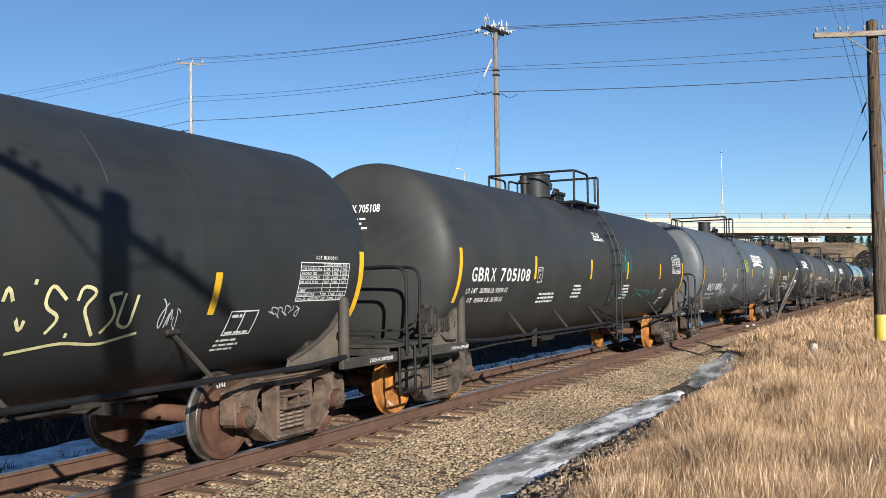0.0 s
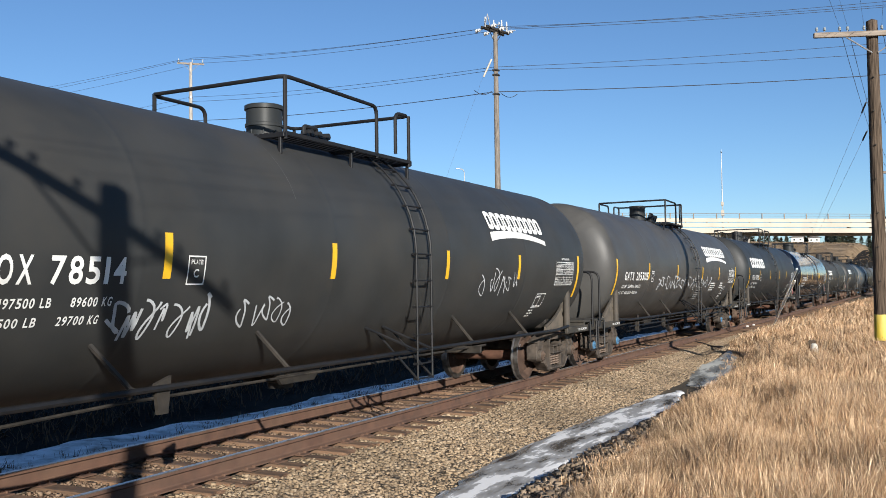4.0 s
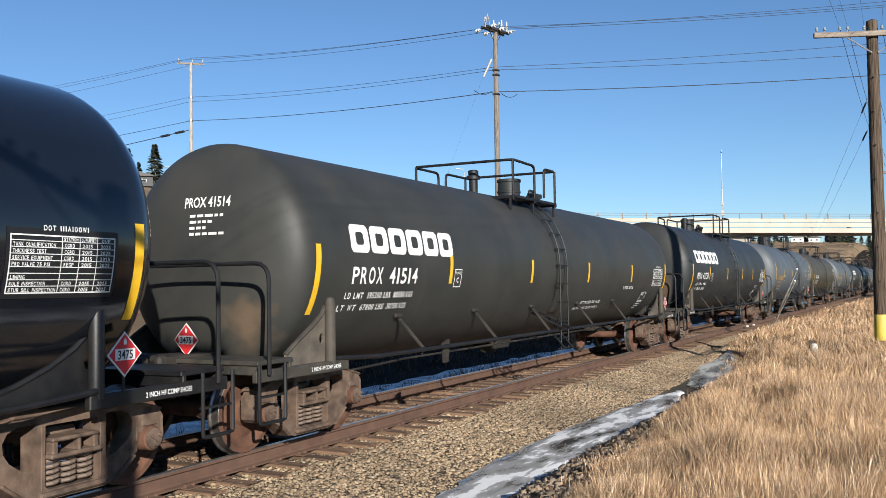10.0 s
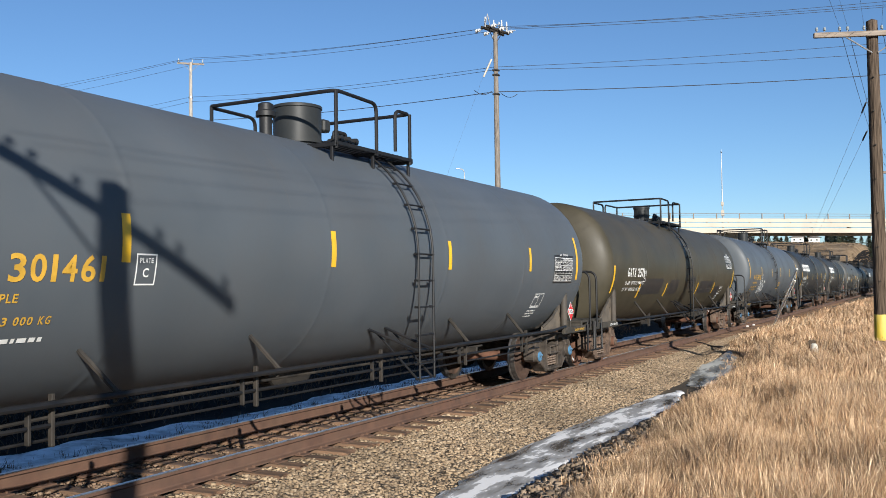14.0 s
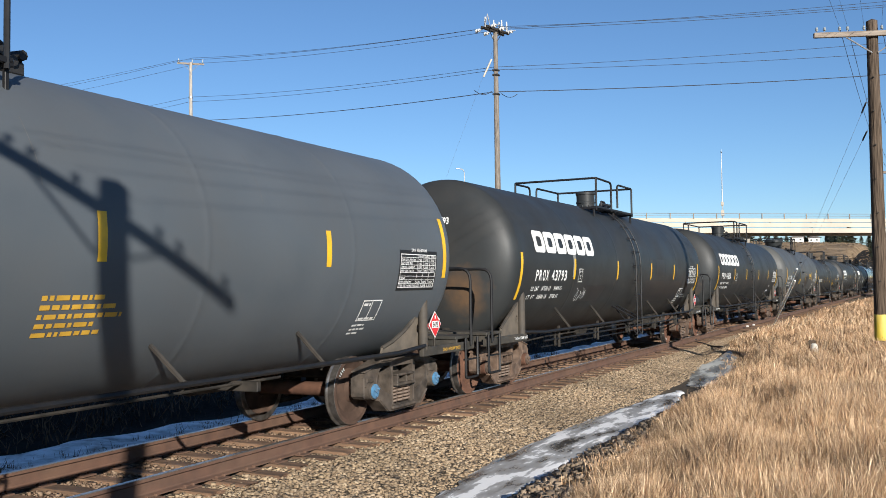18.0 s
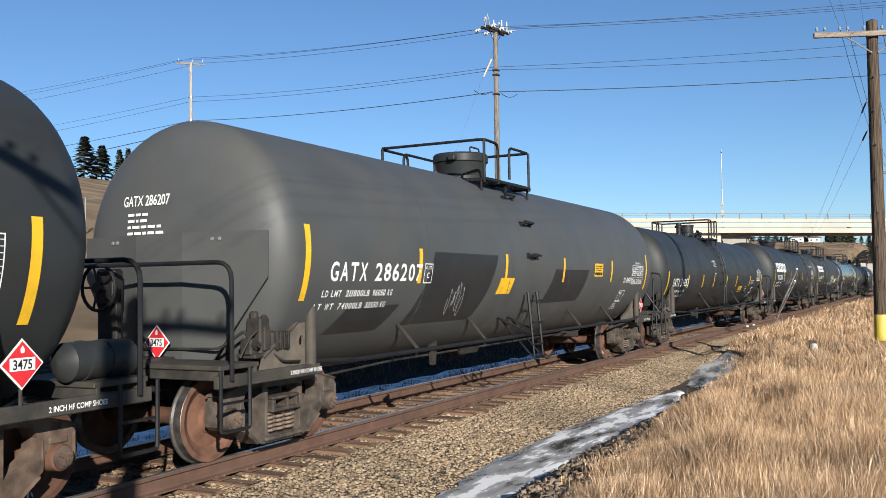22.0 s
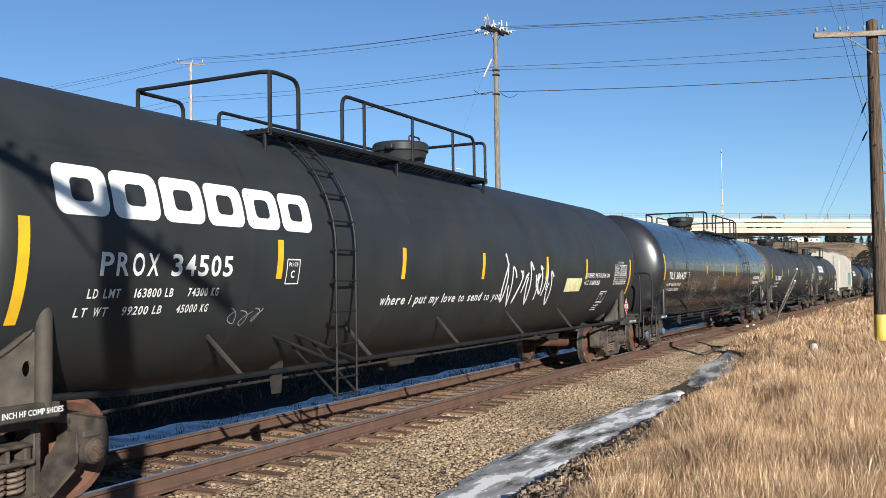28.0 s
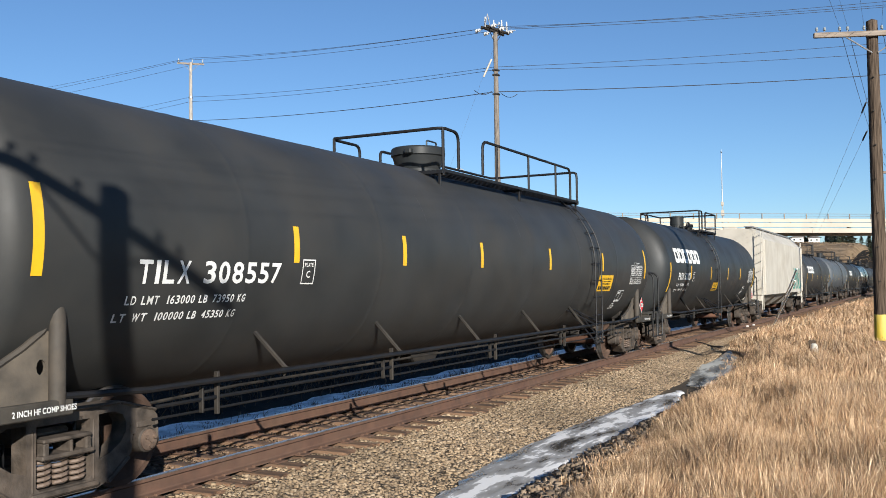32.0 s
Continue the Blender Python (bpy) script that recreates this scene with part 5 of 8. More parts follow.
def block_logo(x0, x1, a0, a1, kind):
    """Plain white shapes in place of a company mark, each a mesh of its own."""
    out = []
    if kind == "six":
        cw = (x1 - x0) / 6
        for k in range(6):
            out.append(ring_block(x0 + cw * k + 0.02, x0 + cw * (k + 1) - 0.02, a0, a1, cw * 0.27, (a1 - a0) * 0.27))
    else:
        cw = (x1 - x0) / 10
        lo = a0 + 0.36 * (a1 - a0)
        for k in range(10):
            out.append(ring_block(x0 + cw * k + 0.012, x0 + cw * (k + 1) - 0.012, lo, a1, cw * 0.29, (a1 - lo) * 0.24))
        m = 16
        bm = bmesh.new()
        out.append(bm)
        cols = []
        for k in range(m + 1):
            q = k / m * 2 - 1
            b = a0 + 0.09 * (1 - q * q) - 0.02
            tk = 0.05 - 0.022 * k / m
            cols.append([bm.verts.new(on_tank(x0 + (x1 - x0) * k / m, b + tk * j, 0.004)) for j in range(4)])
        for c0, c1 in zip(cols, cols[1:]):
            for j in range(3):
                bm.faces.new((c0[j], c1[j], c1[j + 1], c0[j + 1]))
    return out


TABLE = (("TANK QUALIFICATION", "CGRD", "2015", "2025"), ("THICKNESS TEST", "CGRD", "2015", "2025"), ("SERVICE EQUIPMENT", "CGRD", "2015", "2025"), ("PRD VALVE 75 PSI", "REGP", "2015", "2025"),
         ("", "", "", ""), ("LINING", "", "", ""), ("RULE INSPECTION", "CGRD", "2015", "2025"), ("STUB SILL INSPECTION", "CGRD", "2015", "2025"))


def inspection_table(bm):
    """A ruled table of tests, its top left corner at x = 0 on the tank's middle line."""
    outline_box(bm, 0.0, 1.02, -0.46, 0.0, 0.011)
    fit_text(bm, "DOT 111A100W1", 0.30, 0.74, 0.035, 0.058)
    for c in (0.47, 0.645, 0.825):
        tank_patch(bm, c, c + 0.008, -0.45, -0.01)
    for txt, c0, c1 in (("STATION", 0.49, 0.63), ("QUALIFIED", 0.665, 0.815), ("DUE", 0.875, 0.965)):
        fit_text(bm, txt, c0, c1, -0.040, 0.036)
    for r, row in enumerate(TABLE):
        a = -0.092 - 0.0505 * r
        tank_patch(bm, 0.012, 1.008, a + 0.042, a + 0.048)
        for txt, c0, wide in zip(row, (0.025, 0.50, 0.675, 0.865), (0.0215, 0.024, 0.026, 0.026)):
            if txt:
                fit_text(bm, txt, c0, c0 + wide * len(txt), a, 0.042)


def lettering(car, spec, half):
    ink = M[spec.get("ink", "white")]
    if spec.get("text"):
        body, x0, x1, arc, size = spec["text"]
        bm = bmesh.new()
        fit_text(bm, body, x0, x1, arc, size)
        part("lettering", bm, ink, car, "painted car number", smooth=0)
        bm = bmesh.new()
        cols = ((0, 0.22), (0.32, 0.615), (0.735, 1)) if body.startswith("PROX") and body[5:] != "41514" else ((0, 0.25), (0.315, 0.65), (0.70, 1))
        for i, ln in enumerate(spec.get("lines", ("LD LMT  197500 LB  89600 KG", "LT WT   65500 LB  29700 KG"))):
            if isinstance(ln, str):
                load_line(bm, ln, x0 - 0.09 * (i + 1), x0 - 0.09 * (i + 1) + spec.get("line_w", 1.6), arc - 0.20 - 0.165 * i, 0.115, cols)
            else:
                fit_text(bm, ln[0], x0 + ln[1], x0 + ln[1] + ln[2], arc + ln[3], ln[4])
        part("lettering", bm, M[spec.get("small_ink", "white")], car, "small load limit lettering", smooth=0)
        # number again on the dished head
        bm = bmesh.new()
        hx = -(half + 0.156)
        hz = spec.get("head_z", 2.95)
        head_text(bm, body, spec.get("head_y", 0.35), hz, 0.17, hx, 0.74)
        rg = random.Random(idx_seed(body))
        part("lettering", bm, ink, car, "car number on the tank end", smooth=0)
        for i, (line, dy) in enumerate(spec.get("head_lines", ())):
            bm = bmesh.new()
            head_text(bm, line, spec.get("head_y", 0.35) - dy, hz - (0.15 + 0.098 * i) * spec.get("head_size", 1.0), 0.072 * spec.get("head_size", 1.0), hx, 0.72)
            part("lettering", bm, ink, car, "small stencilled line on the tank end", smooth=0)
        if not spec.get("head_lines"):
            bm = bmesh.new()
            for i in range(4):
                y = spec.get("head_y", 0.35) - 0.1
                z = hz - 0.12 - 0.072 * i
                end = y - rg.uniform(0.25, 0.5)
                while y > end:
                    wd = rg.uniform(0.04, 0.12)
                    vs = [Vector((head_x(hx, yy, zz) - 0.006, yy, zz)) for yy, zz in ((y, z), (y - wd, z), (y - wd, z + 0.032), (y, z + 0.032))]
                    bm.faces.new([bm.verts.new(v) for v in vs])
                    y -= wd + 0.025
            part("lettering", bm, ink, car, "rows of small stencilled writing", smooth=0)
    if spec.get("logo"):
        kind, x0, x1, a0, a1 = spec["logo"]
        for bm in block_logo(x0, x1, a0, a1, kind):
            part("emblem_block", bm, M["white"], car, "white block of the emblem", smooth=0)
    # thin pale scuffs along the weld rings, clear of the lettering
    rs = random.Random(idx_seed(spec["label"]))
    for k in range(3):
        x = half * (-0.28 + 0.36 * k) + rs.uniform(-0.2, 0.2)
        a = rs.uniform(0.25, 0.6)
        bm = bmesh.new()
        ribbon(bm, [(x + 0.004 * math.sin(7 * i), a + 0.07 * i) for i in range(rs.randrange(7, 14))], 0.007, 0.0022)
        part("scuff_line", bm, M["scuff"], car, "pale scuffed line", smooth=0)
    # plate box beside the number
    if spec.get("plate") != "none":
        mids = sorted(q[0] for q in spec["stripes"])
        px = spec.get("plate", mids[1] + (0.26 if half < 8 and spec.get("logo") else 0.12))
        bm = bmesh.new()
        outline_box(bm, px, px + 0.24, -0.40, -0.12)
        fit_text(bm, "PLATE", px + 0.04, px + 0.20, -0.20, 0.06)
        fit_text(bm, "C", px + 0.085, px + 0.155, -0.325, 0.11)
        part("stencil", bm, M[spec.get("plate_ink", "white")], car, "boxed plate mark", smooth=0)
    # inspection table near the trailing end
    x1 = half - 0.28
    x0 = x1 - 1.02
    top = spec.get("table", 0.0)
    if spec.get("table_dark"):
        bp = bmesh.new()
        tank_patch(bp, x0 - 0.03, x1 + 0.03, top - 0.50, top + 0.05, 0.002)
        part("stencil_panel", bp, M["blackline"], car, "black stencil panel")
    turn = Matrix.Translation((x0, 0, TANK["z"])) @ Matrix.Rotation(-top / TANK["r"], 4, "X") @ Matrix.Translation((0, 0, -TANK["z"]))
    part("stencil", shared("stencil|%.3f" % TANK["z"], inspection_table, M["white"], 0), None, car, "white inspection table", m=turn)
    rg = random.Random(idx_seed(spec["label"]) + int(half * 100))
    # boxed stencil lower down
    bm = bmesh.new()
    bx = x0 - spec.get("boxshift", 0.75)
    outline_box(bm, bx, bx + 0.46, -0.92, -0.62, 0.016)
    tank_patch(bm, bx + 0.22, bx + 0.236, -0.90, -0.64)
    bars(bm, bx + 0.04, bx + 0.2, -0.70, 0.035, 2, 5)
    bars(bm, bx + 0.04, bx + 0.42, -0.90, 0.03, 2, 6)
    for i in range(3):
        bars(bm, bx - 0.02, bx + rg.uniform(0.2, 0.4), -1.0 - 0.065 * i, 0.03, 2, rg.random())
    part("stencil", bm, M["white"], car, "small white boxed stencil", smooth=0)
    for (x0, x1, a0, a1, slant, mt) in spec.get("patches", ()):
        bm = bmesh.new()
        tank_patch(bm, x0, x1, a0, a1, 0.0018, slant)
        notice = mt == "yellow" and x1 - x0 > 0.5 and slant == 0
        part("paint_patch", bm, M[mt], car, "yellow notice panel" if mt == "yellow" else "repainted patch")
        if notice:
            w, t = x1 - x0, a1 - a0
            bm = bmesh.new()
            fit_text(bm, "FOR CHEMICAL EMERGENCY", x0 + 0.1 * w, x1 - 0.08 * w, a1 - 0.27 * t, 0.17 * t)
            bars(bm, x0 + 0.08 * w, x1 - 0.1 * w, a1 - 0.42 * t, 0.06 * t, 2, 3)
            bars(bm, x0 + 0.18 * w, x1 - 0.2 * w, a1 - 0.58 * t, 0.09 * t, 2, 4)
            bars(bm, x0 + 0.07 * w, x1 - 0.07 * w, a0 + 0.10 * t, 0.22 * t, 2, 5)
            part("lettering", bm, M["blackline"], car, "black writing on the yellow notice", smooth=0)
    for (x0, x1, arc, rows, ink2) in spec.get("notes", ()):
        bm = bmesh.new()
        for i in range(rows):
            bars(bm, x0, x0 + (x1 - x0) * rg.uniform(0.6, 1), arc - 0.08 * i, 0.042, 2, rg.random())
        part("stencil", bm, M[ink2], car, "rows of small stencilled writing", smooth=0)
    for (body, x0, x1, arc, size, ink2) in spec.get("words", ()):
        bm = bmesh.new()
        fit_text(bm, body, x0, x1, arc, size)
        part("lettering", bm, M[ink2], car, smooth=0)
    if spec.get("tag"):
        # five sprayed strokes, each a stroke of its own
        for k, pts in enumerate((((0, 0.1), (0.05, 0.5), (0.25, 0.05), (0.3, 0.52)), ((0.62, 0.35), (0.45, 0.5), (0.4, 0.3), (0.6, 0.2), (0.5, 0.05)), ((0.72, 0.0), (0.75, 0.48), (0.95, 0.42), (0.8, 0.28), (1.0, 0.0)),
                                 ((1.2, 0.4), (1.05, 0.38), (1.2, 0.2), (1.08, 0.02)), ((1.25, 0.4), (1.22, 0.1), (1.38, 0.05), (1.4, 0.38)), ((0.2, -0.12), (0.7, -0.05), (1.1, -0.1), (1.52, 0.0)))):
            bm = bmesh.new()
            ribbon(bm, [(2.4 + p.x, -0.80 + p.y) for p in bend([(a, b, 0) for a, b in pts], 0.1)], 0.032, 0.0035 + 0.0006 * k)
            part("spray_stroke", bm, M[spec["tag"]], car, "pale yellow spray stroke", smooth=0)
    for (x0, x1, a0, a1, seed, n, w, ink2) in spec.get("graffiti", ()):
        for bm in scrawl(x0, x1, a0, a1, seed, n, w):
            part("spray_stroke", bm, M[ink2], car, "spray-painted stroke", smooth=0)


def idx_seed(text):
    return sum((i + 1) * ord(c) for i, c in enumerate(text)) % 9973


CARS = []
# leading and trailing end of each tank along the train, in metres at t = 16 s
ENDS = [(-181.62, -166.62), (-163.92, -149.07), (-146.21, -130.84), (-128.23, -113.39), (-110.59, -95.33), (-92.12, -77.61), (-74.53, -59.14), (-56.20, -39.41), (-36.25, -21.86), (-18.33, -3.51), (-0.74, 14.23), (17.81, 33.14), (36.26, 50.72), (54.16, 68.32), (71.89, 86.56), (89.77, 106.68), (110.08, 127.15), (130.41, 147.43), (150.90, 168.79), (171.24, 189.49), (192.25, 206.55)]
P4 = [-4.6, -1.5, 1.45, 3.95]


def stripes(half, mids, lo=-0.44, hi=-0.02, elo=-0.82, ehi=0.04):
    return [(-half, elo, ehi), (half, elo, ehi)] + [(x, lo, hi) for x in mids]


def spec_of(i, half):
    """What sets each car of the train apart."""
    S = {
        0: dict(tail=-0.18, size=(1.43, 2.22), label='dark grey tank car with yellow reflector strips and spray-painted scrawls', col='dark', dome=-0.19, ladder=0.68, rail=(-0.72, 1.55), text=None, table=-0.08, truck={'wheel': 'rust'}, tag='pale', truck_x=(-7.0, 6.5), boxshift=1.05, graffiti=[(4.13, 4.42, -0.82, -0.49, 8, 3, 0.012, 'chalk'), (5.79, 6.38, -0.72, -0.58, 9, 5, 0.012, 'chalk')],
                stripes=stripes(half, [-4.5, -1.53, 1.75, 4.83], -0.65, -0.21, -0.78, 0.07)),
        1: dict(valve=1, tail=0, size=(1.53, 2.284), label='charcoal tank car with white number and a green scrawl', col='charcoal', dome=-0.2, dome_kind='tall', vent=-1.12, ladder=0.5, rail=(-0.75, 0.95), text=('GBRX 705108', -7.0, -4.6, -0.37, 0.31), table=0.29, head_z=3.0, truck={'wheel': 'orange'}, lines=('LD LMT  205900 LB  93390 KG', 'LT WT   81000 LB  36750 KG'), notes=[(-3.94, -2.88, -0.65, 3, 'white'), (-2.11, -1.53, -0.5, 4, 'white'), (-0.67, -0.09, 0.6, 2, 'white'), (1.45, 2.13, -0.52, 5, 'white')], words=[('VENT TANK', -0.72, -0.19, 0.65, 0.1, 'white'), ('WHEN UNLOADING', -0.72, 0.01, 0.52, 0.1, 'white')], graffiti=[(1.16, 2.03, -0.25, 0.45, 4, 5, 0.02, 'teal'), (0.59, 4.63, -0.85, -0.6, 5, 9, 0.014, 'teal')], struts=(-4.81, -2.58, -0.38, 4.6),
                stripes=stripes(half, [-4.35, -1.14, 1.62, 4.77], -0.34, 0.08, -0.72, 0.14)),
        2: dict(head_size=1.25, head_lines=(('CAPY  29050 GAL', 0.12), ('CAPY  109550 L', 0.12)), brace=1, valve=1, lead_in=0.33, truck_x=(-7.32, 7.36), head_y=0.34, head_z=2.63, size=(1.58, 2.284), label='pale grey tank car with white emblem and black weld band', col='grey', flat=1, dome=0.47, ladder=-0.85, rail=(-1.25, 0.54), text=('SHQX 8309', -6.69, -4.46, -0.72, 0.33), logo=('ten', 1.98, 4.42, 0.18, 0.72), table=0.18, table_dark=0, truck={'dark': 1, 'wheel': 'rust', 'blue': 1}, truck_back={'wheel': 'orange', 'blue': 1}, lines=('LD LMT  207400 LB  94080 KG', 'LT WT    72600 LB  32920 KG'), wheel_end=-1, placard=None, graffiti=[(-4.52, -3.36, -1.05, -0.65, 6, 6, 0.03, 'chalk'), (-2.3, -1.44, -0.9, -0.5, 7, 5, 0.026, 'chalk'), (-0.14, 0.68, -0.15, 0.45, 12, 5, 0.045, 'lime'), (3.67, 5.31, -0.65, -0.15, 13, 6, 0.02, 'blackline'), (2.22, 2.7, -0.85, -0.6, 14, 4, 0.016, 'chalk')], plate=-4.23, plate_ink='white', patches=[(-4.58, -4.48, 0.085, 0.36, 0, 'blackline'), (-1.83, -1.73, 0.085, 0.36, 0, 'blackline'), (1.55, 1.65, 0.085, 0.36, 0, 'blackline'), (4.55, 4.65, 0.085, 0.36, 0, 'blackline'), (0.98, 1.06, 0.35, 1.75, 0, 'blackline'), (3.9, 5.6, 1.55, 1.72, 0.4, 'primer')],
                stripes=stripes(half, [-4.53, -1.78, 1.6, 4.6], -0.26, 0.08, -0.52, 0.08)),
        3: dict(valve=1, label='dark grey tank car with white emblem and scrawls', col='charcoal', dome=-0.78, ladder=0.51, rail=(-1.83, 1.16), text=('PROX 78514', -6.32, -4.71, -0.38, 0.32), logo=('ten', 3.1, 5.6, 0.31, 0.83), truck={}, graffiti=[(-4.81, -3.46, -0.95, -0.52, 15, 7, 0.03, 'chalk'), (-3.08, -2.11, -0.9, -0.52, 16, 5, 0.022, 'chalk'), (2.7, 4.25, -0.6, -0.2, 17, 6, 0.02, 'chalk')],
                stripes=stripes(half, [-4.23, -1.54, 1.44, 4.23], -0.34, 0.08, -0.72, 0.14)),
        4: dict(tail=-0.15, label='olive grey tank car with white emblem and chalk scrawl', col='ash', dome=-0.06, ladder=0.75, rail=(-1.03, 1.05), text=('GATX 215305', -6.94, -4.84, -0.36, 0.29), logo=('ten', 2.46, 5.86, 0.24, 0.8), truck={'blue': 1}, lower_pipes=1, lines=('LD LMT  206000LB  93400 KG', 'LT WT    80000LB  36300 KG'), graffiti=[(-3.85, 3.28, -0.65, -0.25, 18, 16, 0.03, 'chalk')], notes=[(1.36, 2.32, -0.65, 6, 'dim'), (3.28, 4.15, -0.5, 4, 'white'), (4.92, 5.5, -0.5, 3, 'white')], placard=None,
                stripes=stripes(half, [-4.78, -1.64, 1.78, 4.51], -0.34, 0.08, -0.72, 0.14)),
        5: dict(head_lines=(('CAPY   30220 GAL US', 0.0), ('114 400 L', 0.14), ('SPRG  D-5  7 OUTER  6 INNER', 0.0), ('36 WHLS', 0.0)), valve=1, tail=0.04, lead_in=0.2, truck_x=(-6.99, 6.93), label='dark grey tank car with large white block emblem', col='rusty', dome=-0.68, vent=-1.63, ladder=0, rail=(-1.45, 1.56), text=('PROX 43792', -6.5, -4.84, -0.35, 0.28), logo=('six', -6.66, -3.15, 0.16, 0.59), truck={'wheel': 'rust'}, placard='3475', lines=('LD LMT  196900 LB  89300 KG', 'LT WT   66100 LB  30000 KG'), patches=[(-6.93, -6.06, -1.0, -0.45, 0.3, 'patch'), (3.67, 6.56, -0.85, 0.72, 0.5, 'patch'), (-2.69, -2.21, -0.9, -0.78, 0, 'patch')],
                stripes=stripes(half, [-4.59, -1.45, 1.54, 4.0], -0.34, 0.08, -0.72, 0.14)),
        6: dict(brace=1, tail=-0.15, size=(1.54, 2.284), label='glossy black tank car with white number and yellow notice', col='blackgloss', dome=0.08, dome_kind='tall', ladder=0.72, rail=(-0.54, 1.02), text=('CTCX 731314', -6.61, -4.45, -0.43, 0.32), truck={'wheel': 'rust'}, placard='3475', lower_pipes=1, wheel_end=1, lines=('LD LMT  205700LB  93300 KG', 'LT WT    80300LB  36400 KG'), words=[('VENT TANK WHEN UNLOADING', -1.05, 0.59, -0.82, 0.1, 'white')], notes=[(3.67, 4.15, -0.7, 1, 'white'), (4.44, 5.02, -0.65, 3, 'white')], patches=[(2.22, 2.85, -0.42, 0.08, 0, 'yellow')], table_dark=1,
                stripes=stripes(half, [-4.38, -1.59, 1.61, 4.42], -0.34, 0.08, -0.72, 0.14)),
        7: dict(tail=-0.02, lead_in=0.2, truck_x=(-8.1, 8.065), head_y=0.17, head_z=2.82, size=(1.42, 2.22), label='olive grey tank car with white block emblem', col='oliverust', dome=0.85, vent=-1.15, ladder=-0.26, rail=(-1.60, 0.62), text=('PROX 41514', -7.65, -5.99, -0.33, 0.3), logo=('six', -7.72, -4.88, 0.06, 0.42), truck={'wheel': 'rust'}, placard='3475', lines=('LD LMT 195200 LBS 88550 KGS', 'LT WT   67800 LBS 30750 KGS'), line_w=1.7, words=[('BOTTOM OPERATING VALVE', 1.65, 2.99, -0.85, 0.1, 'white'), ('AAR BOTTOM PROTECTION LEVEL A', 1.36, 3.04, -1.0, 0.1, 'white'), ('EXTERIOR COATING', 4.44, 5.31, -0.52, 0.1, 'white')],
                stripes=stripes(half, [-4.95, -1.66, 1.62, 5.0], -0.34, 0.08, -0.72, 0.14)),
        8: dict(head_lines=(('CAPY   30270 GAL US', 0.0), ('114 600 L', 0.14), ('SPRG  D-5  6 OUTER  7 INNER', 0.0), ('36 WHLS', 0.0)), valve=1, tail=0.09, lead_in=0.1, head_y=0.58, head_z=2.98, label='dark grey tank car with large white block emblem', col='rusty', dome=-0.72, vent=-1.63, ladder=-0.06, rail=(-1.50, 1.52), text=('PROX 43750', -6.56, -4.88, -0.33, 0.3), logo=('six', -6.72, -3.16, 0.19, 0.61), truck={'wheel': 'rust'}, struts=(-4.7, -2.4, 2.27, 4.55), placard='3475', lines=('LD LMT  197100 LB  89400 KG', 'LT WT   65900 LB  29900 KG'),
                stripes=stripes(half, [-4.67, -1.54, 1.55, 3.97], -0.34, 0.08, -0.72, 0.14)),
        9: dict(head_lines=(('CAPY  30270 GAL US', 0.03), ('113 858 LITERS', 0.12), ('SPRG D-5  7 OUTER  7 INNER', 0.0), ('36 WHLS', 0.0)), size=(1.55, 2.284), label='blue-grey tank car with gold number', col='bluegrey', dome=0.12, dome_kind='tall', ladder=0.66, vent=-0.72, rail=(-0.6, 1.35), text=('NATX 301461', -6.6, -4.81, -0.36, 0.3), ink='gold', truck={'blue': 1}, placard='3475', lower_pipes=1, small_ink='gold', lines=(('THE TANK CAR PEOPLE', -0.06, 1.05, -0.17, 0.1), ('LD LMT  205100 LB  93 000 KG', -0.2, 1.54, -0.36, 0.1)), table=0.08, table_dark=1, notes=[(-6.45, -5.2, -0.88, 1, 'white')],
                stripes=stripes(half, [-4.61, -1.45, 1.6, 4.82], -0.2, 0.22, -0.35, 0.52)),
        10: dict(tail=0.13, label='olive brown tank car with dark repainted patches', col='olive', dome=0.78, ladder=-0.02, rail=(-1.24, 1.17), text=('GATX 2571', -6.39, -4.89, -0.27, 0.3), truck={'wheel': 'rust'}, placard='3475', table=0.52, table_dark=1, reservoir=1, wheel_end=1, patches=[(-5.2, -2.88, -0.76, -0.32, 0.15, 'patch'), (-2.02, -0.96, -0.8, -0.35, 0.1, 'patch'), (2.03, 3.96, -0.82, -0.4, 0.1, 'patch'), (4.63, 5.4, -0.95, -0.6, 0.1, 'patch'), (0.3, 1.16, -0.65, -0.25, 0.1, 'patch')], lines=('LD LMT 197700 LB 89600 KG', 'LT WT  65900 LB 29900 KG'),
                stripes=stripes(half, [-5.1, -2.35, 1.7, 4.3], -0.85, -0.45, -0.68, -0.02)),
        11: dict(tray=1, brace=1, valve=1, tail=-0.05, head=0.28, head_y=0.18, head_z=3.03, size=(1.56, 2.284), label='blue-grey tank car with gold number and white scrawl', col='bluegrey', dome=0.58, dome_kind='nozzle', ladder=-0.66, rail=(-1.06, 0.81), text=('NATX 364338', -6.65, -4.79, -0.35, 0.3), ink='gold', truck={'blue': 1}, placard='3475', wheel_end=-1, small_ink='gold', lead_in=0.37, sill_x=-7.71, truck_x=(-6.97, 7.2), lines=(('THE TANK CAR PEOPLE', -0.06, 1.05, -0.17, 0.1), ('LD LMT  206400 LB  93 600 KG', -0.2, 1.54, -0.36, 0.1), ('LT WT    79600 LB  36 100 KG', -0.3, 1.54, -0.49, 0.1)), table_dark=1, graffiti=[(-4.81, -3.56, -1.05, -0.4, 21, 7, 0.034, 'white')], notes=[(0.78, 1.65, -0.52, 5, 'gold')],
                stripes=stripes(half, [-4.62, -1.59, 1.31, 4.66], -0.2, 0.22, -0.32, 0.55)),
